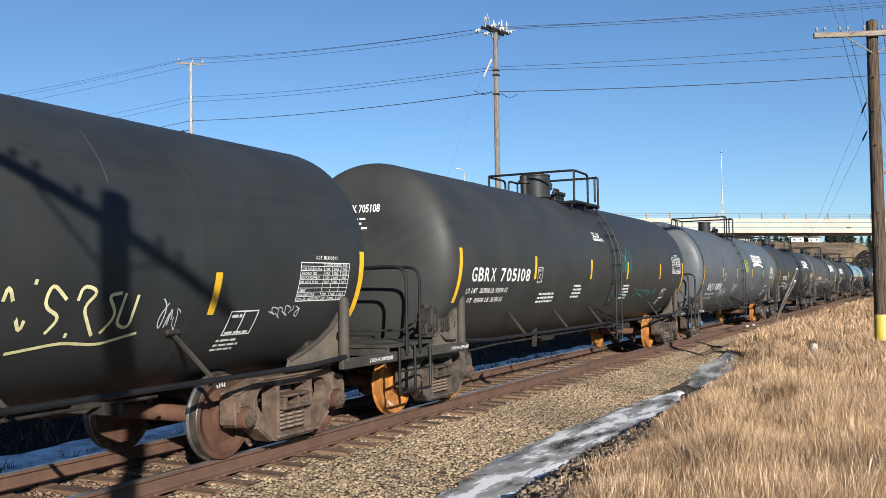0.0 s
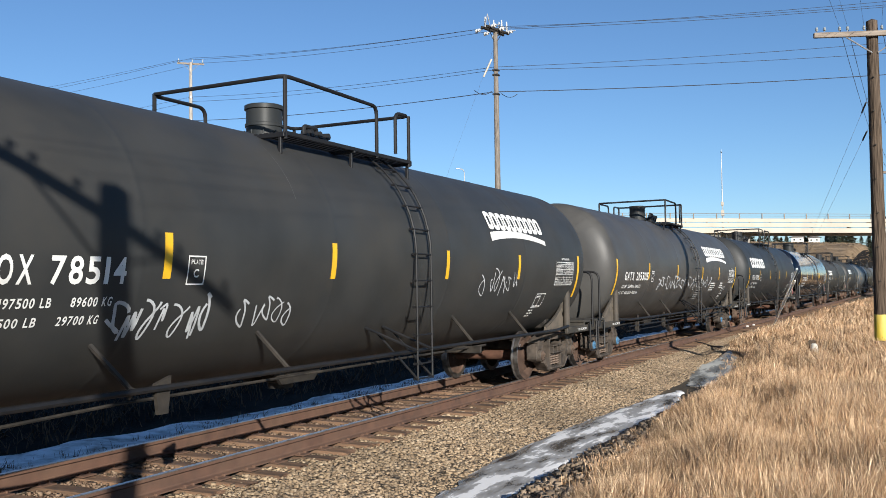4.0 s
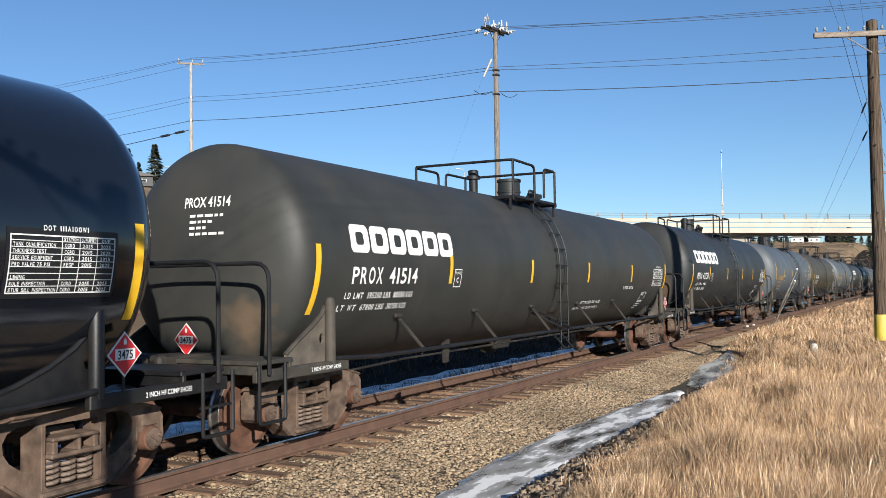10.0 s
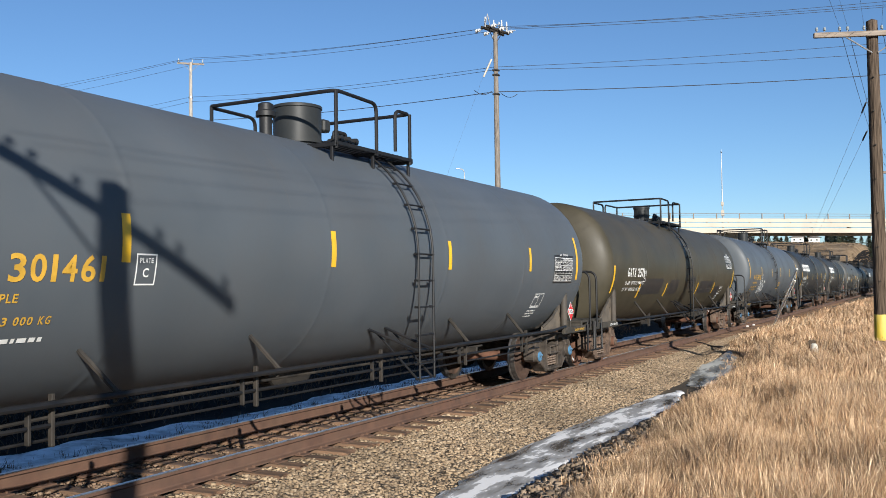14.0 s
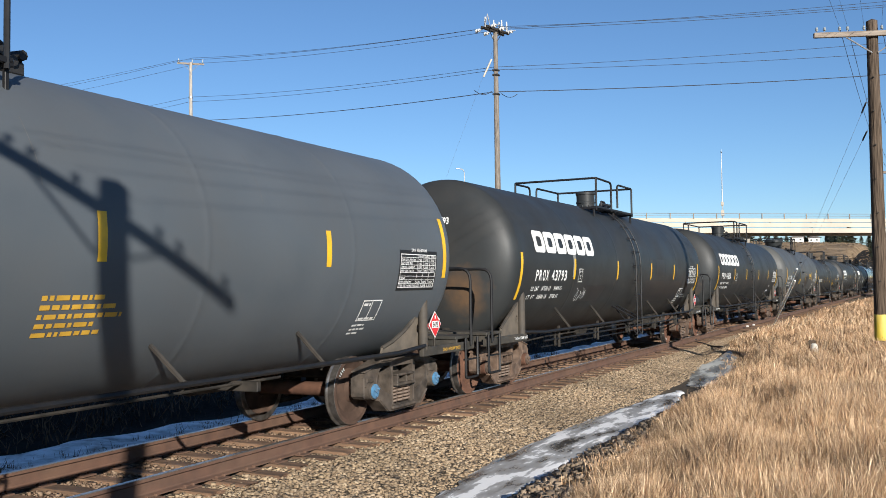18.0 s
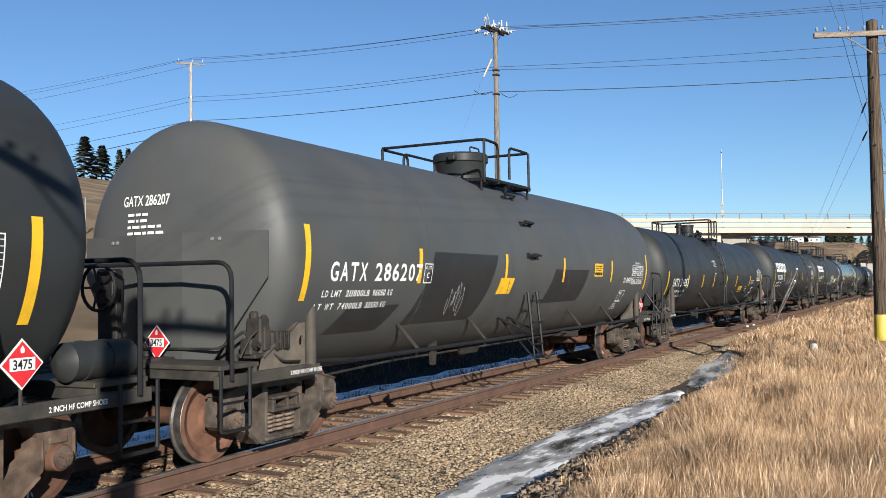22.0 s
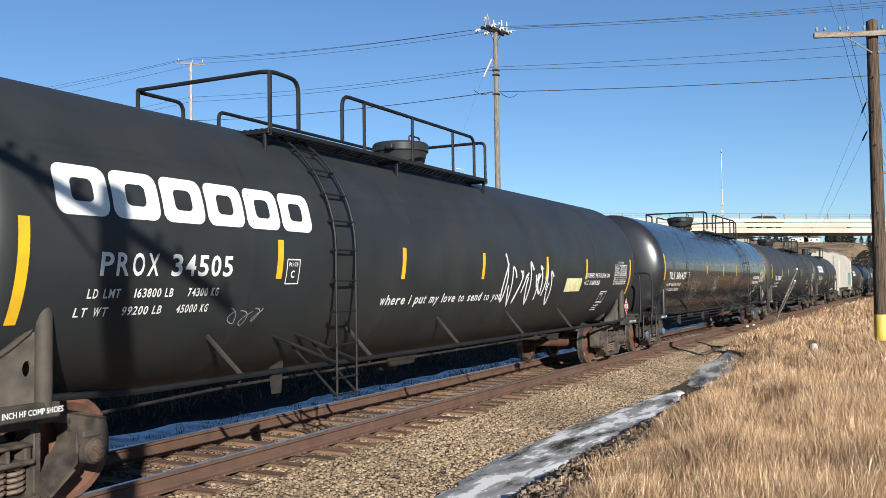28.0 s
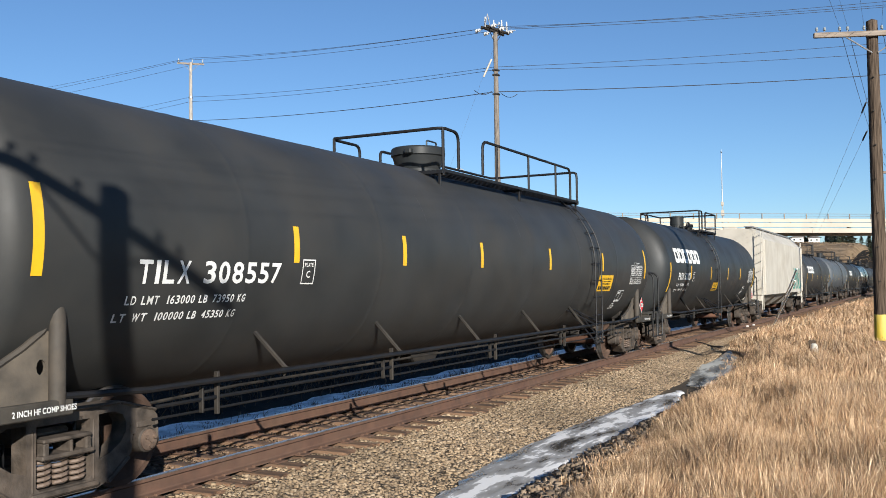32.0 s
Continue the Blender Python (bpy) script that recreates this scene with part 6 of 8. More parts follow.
        12: dict(head_lines=(('CAPY   30240 GAL US', 0.0), ('114 450 L', 0.14), ('SPRG  D-5  7 OUTER  6 INNER', 0.0), ('36 WHLS', 0.0)), label='dark grey tank car with large white block emblem and patches', col='rusty', dome=1.13, ladder=-0.01, rail=(-1.46, 1.54), text=('PROX 43793', -6.53, -4.88, -0.36, 0.28), logo=('six', -6.6, -3.14, 0.16, 0.58), truck={'wheel': 'rust'}, placard='3475', lower_pipes=1, reservoir=1, patches=[(-3.65, -2.3, -0.85, -0.5, 0.25, 'patch'), (1.07, 5.21, -1.0, -0.38, 0.4, 'patch'), (2.13, 2.99, -0.28, 0.2, 0, 'patch'), (-4.52, -4.38, -0.3, 0.2, 0, 'dim')], words=[('EMPTY LOAD', 5.79, 6.16, -0.85, 0.06, 'white'), ('1/4 IN. ADJ. BLOCK', 5.76, 6.36, -0.93, 0.06, 'white')], graffiti=[(-4.04, -3.46, -0.85, -0.5, 22, 4, 0.016, 'chalk')],
                stripes=stripes(half, [-4.42, -1.42, 1.59, 4.1], -0.34, 0.08, -0.72, 0.14)),
        13: dict(label='dark grey tank car with large white block emblem', col='rusty', dome=1.12, vent=1.55, ladder=-0.34, rail=(-1.27, 1.72), text=('PROX 44850', -6.48, -4.82, -0.32, 0.31), logo=('six', -6.55, -2.97, 0.18, 0.61), truck={'wheel': 'rust'}, placard='3475', lower_pipes=1, reservoir=1, lines=('LD LMT  196600 LB  89200 KG', 'LT WT    66400 LB  30100 KG'),
                stripes=stripes(half, [-4.01, -1.38, 1.64, 4.32], -0.34, 0.08, -0.72, 0.14)),
        14: dict(valve=1, tail=0.3, shield='greyflat', head=0.5, head_y=0.65, head_z=2.82, size=(1.56, 2.284), label='flat grey tank car with dark repainted patches', col='greyflat', dome=-0.03, dome_kind='lid', dome_size=1.12, ladder=-0.55, rungs_only=1, rail=(-1.40, 0.66), text=('GATX 286207', -6.87, -4.64, -0.36, 0.32), truck={'dark': 1, 'wheel': 'rust'}, placard='3475', wheel_end=-1, lines=('LD LMT  211800LB  96050 KG', 'LT WT    74000LB  33550 KG'), patches=[(-4.52, -2.3, -1.05, 0.05, 0.5, 'patch'), (0.49, 2.51, -0.82, -0.15, 0.4, 'patch'), (-6.45, -5.2, -1.1, -0.7, 0.3, 'patch'), (3.09, 3.67, -0.28, 0.0, 0, 'yellow'), (-1.92, -1.34, -0.6, -0.32, 0.1, 'yellow')], graffiti=[(-3.65, -3.08, -0.9, -0.4, 24, 4, 0.014, 'dim')], words=[('SR 13450', 5.4, 5.98, -0.42, 0.17, 'white')],
                stripes=stripes(half, [-4.7, -1.7, 1.15, 4.34], -0.4, 0.08, -0.6, 0.28)),
        15: dict(plate="none", head_size=1.25, head_lines=(('CAPY  29954  US  GAL', 0.0), ('CAPY  24940  IMP GAL', 0.0), ('CAPY  113400 L', 0.0)), brace=1, valve=1, truck_x=(-8.24, 8.13), size=(1.37, 2.2), label='dark grey tank car with white number and many strips', col='dark', dome=0.35, dome_kind='nozzle', vent=-1.4, ladder=-0.64, rail=(-1.17, 0.24), struts=(-3.45, 2.23, 5.07), text=('GATX 34653', -7.84, -5.86, -0.47, 0.34), truck={'dark': 1, 'wheel': 'rust'}, placard='3475', lines=('LD LMT  196200 LBS 89000 KGS', 'LT WT    66800 LBS 30350 KGS'), line_w=1.8, words=[('OWNERSHIP SUBJECT TO A SECURITY', 5.86, 6.62, -0.32, 0.05, 'white'), ('AGREEMENT FILED WITH THE', 5.86, 6.42, -0.39, 0.05, 'white'), ('SURFACE TRANSPORTATION BOARD', 5.86, 6.58, -0.46, 0.05, 'white'), ('PAINT', 4.83, 4.96, -0.58, 0.05, 'white'), ('CARBOLINE 878', 4.81, 5.19, -0.66, 0.05, 'white'), ('CGRD 02-2010', 4.79, 5.18, -0.74, 0.05, 'white'), ('WATER CAPACITY', -2.25, -1.66, 0.36, 0.085, 'white'), ('249465 LBS', -2.1, -1.65, 0.28, 0.075, 'white'), ('113155 KGS', -2.06, -1.65, 0.2, 0.075, 'white'), ('VENT TANK', -2.0, -1.72, -0.08, 0.07, 'white')], boxshift=0.85, table=0.14, patches=[(3.28, 4.0, -0.78, -0.53, 0, 'yellow'), (-0.86, 0.01, -1.0, -0.7, 0, 'patch')],
                stripes=stripes(half, [-5.9, -3.76, -1.95, 0.39, 2.42, 5.52], -0.53, -0.11, -0.85, -0.02)),
        16: dict(label='long dark tank car with white block emblem and scrawls', col='dark', long_after=1, dome=0.22, dome_kind='lid', ladder=4.74, rail=(-1.11, 5.06), text=('PROX 33076', -7.68, -6.01, -0.35, 0.32), logo=('six', -8.09, -4.68, 0.03, 0.49), truck={'dark': 1, 'wheel': 'rust'}, placard='1075', reservoir=1, lines=('LD LMT  164100 LB  74450 KG', 'LT WT    98900 LB  44850 KG'), words=[('LIQUEFIED PETROLEUM GAS', 6.27, 8.2, 0.4, 0.17, 'white')], graffiti=[(-4.23, -2.3, -0.7, -0.25, 25, 8, 0.016, 'chalk'), (-1.73, 5.5, -0.7, -0.3, 26, 12, 0.012, 'dim')], table=0.18,
                stripes=stripes(half, [-5.46, -2.77, -0.12, 2.52, 5.3], -0.34, 0.08, -0.72, 0.14)),
        17: dict(label='long dark tank car with white block emblem and white scrawl', col='dark', long_after=1, dome=0.11, dome_kind='lid', ladder=-4.21, rail=(-4.89, 1.09), text=('PROX 34505', -7.76, -6.1, -0.31, 0.28), logo=('six', -8.22, -4.72, 0.18, 0.62), truck={'dark': 1, 'wheel': 'rust'}, placard='1075', lines=('LD LMT  163800 LB  74300 KG', 'LT WT    99200 LB  45000 KG'), words=[('where i put my love to send to you', -3.08, 0.87, -0.7, 0.2, 'white'), ('LIQUEFIED PETROLEUM GAS', 5.11, 6.85, -0.3, 0.13, 'white'), ('NOT ODORIZED', 5.11, 6.17, -0.46, 0.13, 'white')], graffiti=[(0.78, 3.28, -0.85, 0.0, 27, 9, 0.045, 'white'), (-5.97, -5.48, -0.85, -0.65, 28, 3, 0.012, 'dim')], patches=[(3.96, 4.92, -0.6, -0.32, 0, 'pale')],
                stripes=stripes(half, [-5.34, -2.65, -0.08, 2.78, 5.15], -0.34, 0.08, -0.72, 0.14)),
        18: dict(label='long black semi-gloss tank car with white number', col='blacksemi', long_after=1, dome=-0.14, dome_kind='lid', ladder=4.17, rail=(-1.43, 4.82), text=('TILX 306457', -8.42, -6.39, -0.33, 0.29), truck={'dark': 1, 'blue': 1, 'wheel': 'rust'}, placard='1075', lower_pipes=1, reservoir=1, lines=('LD LMT  163000 LB  73950 KG', 'LT WT   100000 LB  45350 KG'), words=[('NON-ODORIZED', 5.98, 7.43, -0.32, 0.18, 'white'), ('LIQUEFIED PETROLEUM GAS', 5.88, 7.52, -0.52, 0.15, 'white')], graffiti=[(-5.39, -4.23, -1.1, -0.35, 30, 6, 0.009, 'chalk'), (-2.11, -1.34, -0.85, -0.25, 31, 5, 0.009, 'chalk')],
                stripes=stripes(half, [-6.31, -3.42, -0.65, 1.98, 4.97], -0.2, 0.2, -0.35, 0.38)),
        19: dict(label='long dark grey tank car with white number', col='charcoal', long_after=1, dome=-0.03, dome_kind='lid', ladder=4.86, rail=(-1.27, 5.25), text=('TILX 308557', -8.08, -6.06, -0.38, 0.3), truck={}, truck_x=(-8.53, 8.79), placard='1075', lower_pipes=1, lines=('LD LMT  163000 LB  73950 KG', 'LT WT   100000 LB  45350 KG'), patches=[(5.31, 6.37, -0.62, -0.25, 0, 'yellow')], ink='white',
                stripes=stripes(half, [-5.8, -3.39, -0.91, 2.18, 5.51], -0.16, 0.24, -0.32, 0.42)),
        20: dict(label='dark tank car with white block emblem and yellow notice', col='dark', dome=0.49, ladder=-0.76, rail=(-0.9999999999999998, 1.74), text=('PROX 30013', -6.16, -4.62, -0.35, 0.3), logo=('six', -6.54, -3.27, 0.15, 0.6), truck={}, placard='1075', patches=[(-0.96, -0.09, -0.75, -0.45, 0, 'yellow')],
                stripes=stripes(half, [-4.54, -1.53, 1.43, 3.96], -0.34, 0.08, -0.72, 0.14)),
    }
    return S.get(i)


for i, (uL, uT) in enumerate(ENDS):
    tank_car(i, uL, uT, spec_of(i, (uT - uL) / 2))
FAR = [("charcoal", "six"), ("bluegrey", None), ("dark", "six"), ("blacksemi", "six"), ("charcoal", None), ("dark", None)]
for i, (col, lg) in enumerate(FAR):
    uL = 226.6 + 17.9 * i
    tank_car(30 + i, uL, uL + 14.7, dict(label="grimy tank car far down the train", col=col, dome=-0.4, ladder=0.4, rail=(-2.6, 1.2), text=None, stripes=stripes(7.35, P4), logo=(lg, -6.9, -3.5, 0.05, 0.5) if lg else None, truck={}))


# ---- loose stones, ice, snow and grass ----
def stones(name, n, xr, orr, zoff, size, seed, mats, cull=None):
    g = np.random.default_rng(seed)
    x = xr[0] + (xr[1] - xr[0]) * g.random(n) ** 1.25
    o = g.uniform(*orr, n)
    y = o - lateral(x, 0.0 * x)
    z = ground_z(x, y) + zoff
    cube = np.array([[-1, -1, -1], [1, -1, -1], [1, 1, -1], [-1, 1, -1], [-1, -1, 1], [1, -1, 1], [1, 1, 1], [-1, 1, 1]], float) * 0.5
    f = np.array([[0, 2, 1], [0, 3, 2], [4, 5, 6], [4, 6, 7], [0, 1, 5], [0, 5, 4], [1, 2, 6], [1, 6, 5], [2, 3, 7], [2, 7, 6], [3, 0, 4], [3, 4, 7]])
    sz = size[0] + (size[1] - size[0]) * g.random(n) ** 1.8
    v = cube[None] * (1 + g.uniform(-0.38, 0.3, (n, 8, 3))) * sz[:, None, None] * np.stack([g.uniform(0.8, 1.3, n), g.uniform(0.8, 1.3, n), g.uniform(0.55, 0.95, n)], -1)[:, None]
    a, b = g.uniform(0, 6.28, n), g.uniform(-0.6, 0.6, n)
    ca, sa, cb, sb = np.cos(a)[:, None], np.sin(a)[:, None], np.cos(b)[:, None], np.sin(b)[:, None]
    X, Y, Z = v[..., 0], v[..., 1], v[..., 2]
    X, Z = X * cb - Z * sb, X * sb + Z * cb
    X, Y = X * ca - Y * sa, X * sa + Y * ca
    v = np.stack([X + x[:, None], Y + y[:, None], Z + z[:, None]], -1).reshape(-1, 3)
    ff = (f[None] + (np.arange(n) * 8)[:, None, None]).reshape(-1, 3)
    return tagged(new(name, big(name, v, ff, mats)), "loose grey-brown crushed stone ballast", "gravel", kind="stuff")


M_STONE = island_mat("crushed_stone", [(0.115, 0.081, 0.048), (0.217, 0.154, 0.091), (0.290, 0.210, 0.127), (0.331, 0.249, 0.154), (0.164, 0.113, 0.067), (0.405, 0.317, 0.211), (0.254, 0.182, 0.110), (0.180, 0.138, 0.091)], 0.85, 0.3, 0.5)
M_STONE2 = island_mat("rusty_crushed_stone", [(0.075, 0.045, 0.028), (0.135, 0.086, 0.053), (0.19, 0.126, 0.080), (0.24, 0.17, 0.112), (0.105, 0.064, 0.040)], 0.85)
M_CLOD = island_mat("dark_clods", [(0.10, 0.075, 0.050), (0.19, 0.142, 0.096), (0.29, 0.22, 0.152), (0.14, 0.106, 0.072)], 0.95)
stones("ballast_stones", 50000, (4.5, 50), (-2.75, -1.25), 0.0, (0.012, 0.046), 1, M_STONE)
stones("ballast_stones", 13000, (4.5, 40), (-0.66, 0.66), 0.012, (0.014, 0.045), 2, M_STONE2)
stones("ballast_stones", 6000, (4.5, 40), (-1.27, -0.86), 0.004, (0.014, 0.048), 7, M_STONE)
stones("ballast_stones", 5000, (4.5, 40), (0.85, 2.6), 0.0, (0.02, 0.045), 3, M_STONE)
stones("ditch_clods", 9000, (5, 34), (-4.75, -3.5), 0.0, (0.015, 0.075), 4, M_CLOD)


def ragged_sheet(name, z, edge_a, edge_b, x0, x1, material, label, category, seed, step=0.09, lift=0.0, follow=False):
    """A thin sheet with uneven shores between two lines given as (x, o)."""
    bm = bmesh.new()
    n = int((x1 - x0) / step)
    rows = []
    for i in range(n + 1):
        x = x0 + (x1 - x0) * i / n
        ty = offset_y(x)
        oa = float(np.interp(x, *zip(*edge_a))) + 0.10 * noise.noise((x * 0.9, seed, 0)) + 0.07 * noise.noise((x * 3.1, seed, 3)) + 0.05 * noise.noise((x * 8.3, seed, 5))
        ob = float(np.interp(x, *zip(*edge_b))) + 0.16 * noise.noise((x * 1.1, seed, 7)) + 0.10 * noise.noise((x * 3.7, seed, 9)) + 0.07 * noise.noise((x * 9.1, seed, 2))
        row = []
        for k in range(9):
            o = oa + (ob - oa) * k / 8
            yy = ty + o
            zz = (float(ground_z(np.array([x]), np.array([yy]))[0]) + 0.025 + 0.02 * noise.noise((x, yy, seed)) if follow else z) - (0.035 if k in (0, 8) else 0)
            row.append(bm.verts.new((x, yy, zz)))
        rows.append(row)
    for q0, q1 in zip(rows, rows[1:]):
        for k in range(8):
            bm.faces.new((q0[k], q1[k], q1[k + 1], q0[k + 1]))
    return tagged(new(name, mesh_of(bm, name, material, 60)), label, category, kind="structure")


def ice_material(name="frosted_ice", pale=1.0):
    m = bpy.data.materials.new(name)
    m.use_nodes = True
    n, l = m.node_tree.nodes, m.node_tree.links
    b = n["Principled BSDF"]
    tc = n.new("ShaderNodeTexCoord")
    mp = n.new("ShaderNodeMapping")
    mp.inputs["Scale"].default_value = (0.55, 1.9, 1)
    l.new(tc.outputs["Object"], mp.inputs["Vector"])
    t = n.new("ShaderNodeTexNoise")
    t.inputs["Scale"].default_value, t.inputs["Detail"].default_value, t.inputs["Roughness"].default_value = 1.7, 13, 0.66
    l.new(mp.outputs["Vector"], t.inputs["Vector"])
    r = n.new("ShaderNodeValToRGB")
    e = r.color_ramp.elements
    e.new(0.5), e.new(0.6)
    for k, (p, c) in enumerate(((0.36, (0.07, 0.066, 0.062)), (0.44, (0.27, 0.262, 0.25)), (0.525, (0.40, 0.395, 0.385)), (0.545, (0.84, 0.83, 0.81)))):
        e[k].position, e[k].color = p, (c[0] * pale, c[1] * pale, c[2] * pale ** 1.15, 1)
    l.new(t.outputs["Fac"], r.inputs["Fac"])
    l.new(r.outputs["Color"], b.inputs["Base Color"])
    mr = n.new("ShaderNodeMapRange")
    mr.inputs["From Min"].default_value, mr.inputs["From Max"].default_value = 0.34, 0.5
    mr.inputs["To Min"].default_value, mr.inputs["To Max"].default_value = 0.06, 0.5
    l.new(t.outputs["Fac"], mr.inputs["Value"])
    l.new(mr.outputs["Result"], b.inputs["Roughness"])
    bp = n.new("ShaderNodeBump")
    bp.inputs["Strength"].default_value, bp.inputs["Distance"].default_value = 0.15, 0.02
    l.new(t.outputs["Fac"], bp.inputs["Height"])
    l.new(bp.outputs["Normal"], b.inputs["Normal"])
    return m


M_ICE = ice_material()
M_SLUSH = ice_material("dirty_slush", 0.55)
ragged_sheet("water", -0.445, [(4, -2.95), (9, -2.80), (11.2, -2.56), (14, -2.55), (17, -2.75), (19.5, -3.05)], [(4, -3.8), (9.2, -3.70), (12, -3.60), (16, -3.72), (18, -3.5), (19.5, -3.2)], 4.0, 19.5, M_ICE, "frozen puddle of white and grey ice in a ditch", "ice", 11)
ragged_sheet("water", -0.36, [(20.8, -3.0), (21.6, -2.85), (22.8, -2.62), (24.2, -2.55), (26.4, -2.9)], [(20.8, -3.1), (21.6, -3.55), (22.8, -3.8), (24.8, -3.65), (26.4, -3.0)], 20.8, 26.4, M_SLUSH, "thin patch of ice and old snow beside the ballast", "ice", 23, follow=True)
ragged_sheet("snow", -0.45, [(2, 2.75), (9, 2.7), (20, 2.65), (45, 2.7), (90, 2.9)], [(2, 4.3), (9, 4.2), (14, 3.7), (20, 3.9), (45, 3.7), (90, 3.4)], 2.0, 90.0, M["snow"], "strip of old snow in the train's shade", "snow", 31, step=0.3, follow=True)


def tufts(name, clumps, per, xr, edge, seed, hgt, wid, mats, label, falloff=1.0, low=-9.3, mat_share=0.0):
    """Dry grass in tussocks: thin blades that arch out of a common foot and droop, as one mesh. mat_share: blades that lie nearly flat."""
    g = np.random.default_rng(seed)
    cx = xr[0] + (xr[1] - xr[0]) * g.random(clumps) ** falloff
    ce = np.interp(cx, *zip(*edge))
    lo = np.maximum(low - 0.0 * cx, -7.38 - 0.035 * cx - 1.2)
    depth = (ce - lo) * g.random(clumps)
    cy = ce - depth
    swell = 0.8 + 0.35 * np.sin(cx * 1.9 + 2.1 * np.sin(cy * 1.6)) * np.sin(cy * 2.3 + 0.7 * cx)
    tall = g.uniform(0.55, 1.2, clumps) * swell * (0.26 + 0.74 * np.clip(depth / 0.9, 0, 1))
    span = g.uniform(0.04, 0.13, clumps)
    # a broad drift of the lean over the bank, and each tussock's own lean
    dire = 0.6 * np.sin(cx * 0.7) + g.normal(0.0, 1.5, clumps)
    lean = np.abs(g.normal(0.12, 0.22, clumps))
    m = clumps * per
    rep = lambda q: np.repeat(q, per)
    rad = rep(span) * np.abs(g.normal(0, 0.8, m))
    ang = g.uniform(0, 6.28, m)
    x, y = rep(cx) + np.cos(ang) * rad, rep(cy) + np.sin(ang) * rad
    y = np.minimum(y, np.interp(x, *zip(*edge)) + 0.06 * g.random(m))
    z = ground_z(x, y) - 0.02
    dist = np.hypot(x, y + 7.38)
    flat = g.random(m) < mat_share
    h = g.uniform(hgt[0], hgt[1], m) * rep(tall)
    w = g.uniform(wid[0], wid[1], m) * np.clip(dist / 13, 0.75, 3.2)
    out = np.where(flat, g.uniform(0.9, 1.6, m), g.gamma(2.0, 0.17, m))
    top = h * np.where(flat, g.uniform(0.15, 0.45, m), np.clip(1.06 - 0.30 * out, 0.4, 1.0))
    turn = ang + g.normal(0, 0.7, m)
    lx = np.cos(turn) * out * h + np.cos(rep(dire)) * rep(lean) * h
    ly = np.sin(turn) * out * h + np.sin(rep(dire)) * rep(lean) * h
    droop = g.uniform(0.0, 0.35, m) * np.clip(out, 0, 1.2)
    fa = g.uniform(0, 3.14, m)
    fx, fy = np.cos(fa) * w / 2, np.sin(fa) * w / 2
    V = np.empty((m, 7, 3))
    for i, (q, s) in enumerate(((0.0, 0.8), (0.42, 1.0), (0.78, 0.75))):
        px, py, pz = x + lx * q ** 1.7, y + ly * q ** 1.7, z + top * (q * (1.25 - 0.25 * q) - droop * q ** 3)
        V[:, 2 * i] = np.stack([px - fx * s, py - fy * s, pz], -1)
        V[:, 2 * i + 1] = np.stack([px + fx * s, py + fy * s, pz], -1)
    V[:, 6] = np.stack([x + lx, y + ly, z + np.maximum(top * (1.0 - droop), 0.03)], -1)
    F = np.array([[0, 1, 3], [0, 3, 2], [2, 3, 5], [2, 5, 4], [4, 5, 6]])
    F = (F[None] + (np.arange(m) * 7)[:, None, None]).reshape(-1, 3)
    return tagged(new(name, big(name, V.reshape(-1, 3), F, mats)), label, "grass", kind="stuff")


M_GRASS = island_mat("dry_straw", [(0.352, 0.204, 0.097), (0.506, 0.314, 0.163), (0.143, 0.077, 0.035), (0.660, 0.457, 0.270), (0.418, 0.248, 0.123), (0.242, 0.138, 0.064), (0.770, 0.561, 0.358), (0.473, 0.292, 0.150)], 0.55, 0.45, 0.55)
M_GRASSD = island_mat("brown_stalks", [(0.085, 0.045, 0.022), (0.15, 0.082, 0.041), (0.22, 0.125, 0.064)], 0.85)
G_EDGE = [(4, -5.05), (7.7, -4.82), (9.8, -4.62), (12, -4.50), (15, -4.26), (18, -4.15), (20.5, -4.2), (23, -3.95), (26, -3.5), (30.5, -2.95), (37, -3.2), (48, -3.7), (70, -4.9), (90, -6.0)]
tufts("grass", 5600, 26, (4.5, 14), G_EDGE, 41, (0.15, 0.38), (0.0024, 0.0046), M_GRASS, "tall dry tan grass on the bank", 0.9, mat_share=0.18)
tufts("grass", 4800, 22, (13.0, 32), G_EDGE, 42, (0.18, 0.42), (0.0028, 0.0054), M_GRASS, "tall dry tan grass on the bank", 1.2, mat_share=0.12)
tufts("grass", 2000, 18, (30, 95), G_EDGE, 43, (0.22, 0.46), (0.006, 0.010), M_GRASS, "tall dry tan grass on the bank", 1.3)
tufts("grass", 700, 12, (-9, 4.5), [(-9, -4.8), (4.5, -4.95)], 46, (0.2, 0.5), (0.007, 0.014), M_GRASS, "tall dry tan grass on the bank")
M_STRAW = island_mat("pale_straw", [(0.551, 0.360, 0.191), (0.763, 0.562, 0.350), (0.657, 0.456, 0.260), (0.848, 0.668, 0.456)], 0.5)
tufts("grass", 1900, 9, (4.5, 15), G_EDGE, 48, (0.20, 0.44), (0.0028, 0.0050), M_STRAW, "pale bent straw stalks among the dry grass", 0.9, mat_share=0.25)
tufts("grass", 1500, 8, (14, 40), G_EDGE, 49, (0.22, 0.46), (0.0032, 0.0056), M_STRAW, "pale bent straw stalks among the dry grass", 1.2, mat_share=0.2)
tufts("grass", 1100, 12, (4.5, 34), G_EDGE, 50, (0.16, 0.36), (0.005, 0.009), M_GRASSD, "darker brown weed stalks in the grass", 1.0)
EDGE2 = [(x, o + 0.55) for x, o in G_EDGE]
tufts("grass", 420, 12, (5.5, 40), EDGE2, 45, (0.10, 0.3), (0.004, 0.008), M_GRASS, "short sparse dry grass on the ditch edge", 1.1, low=-5.0)

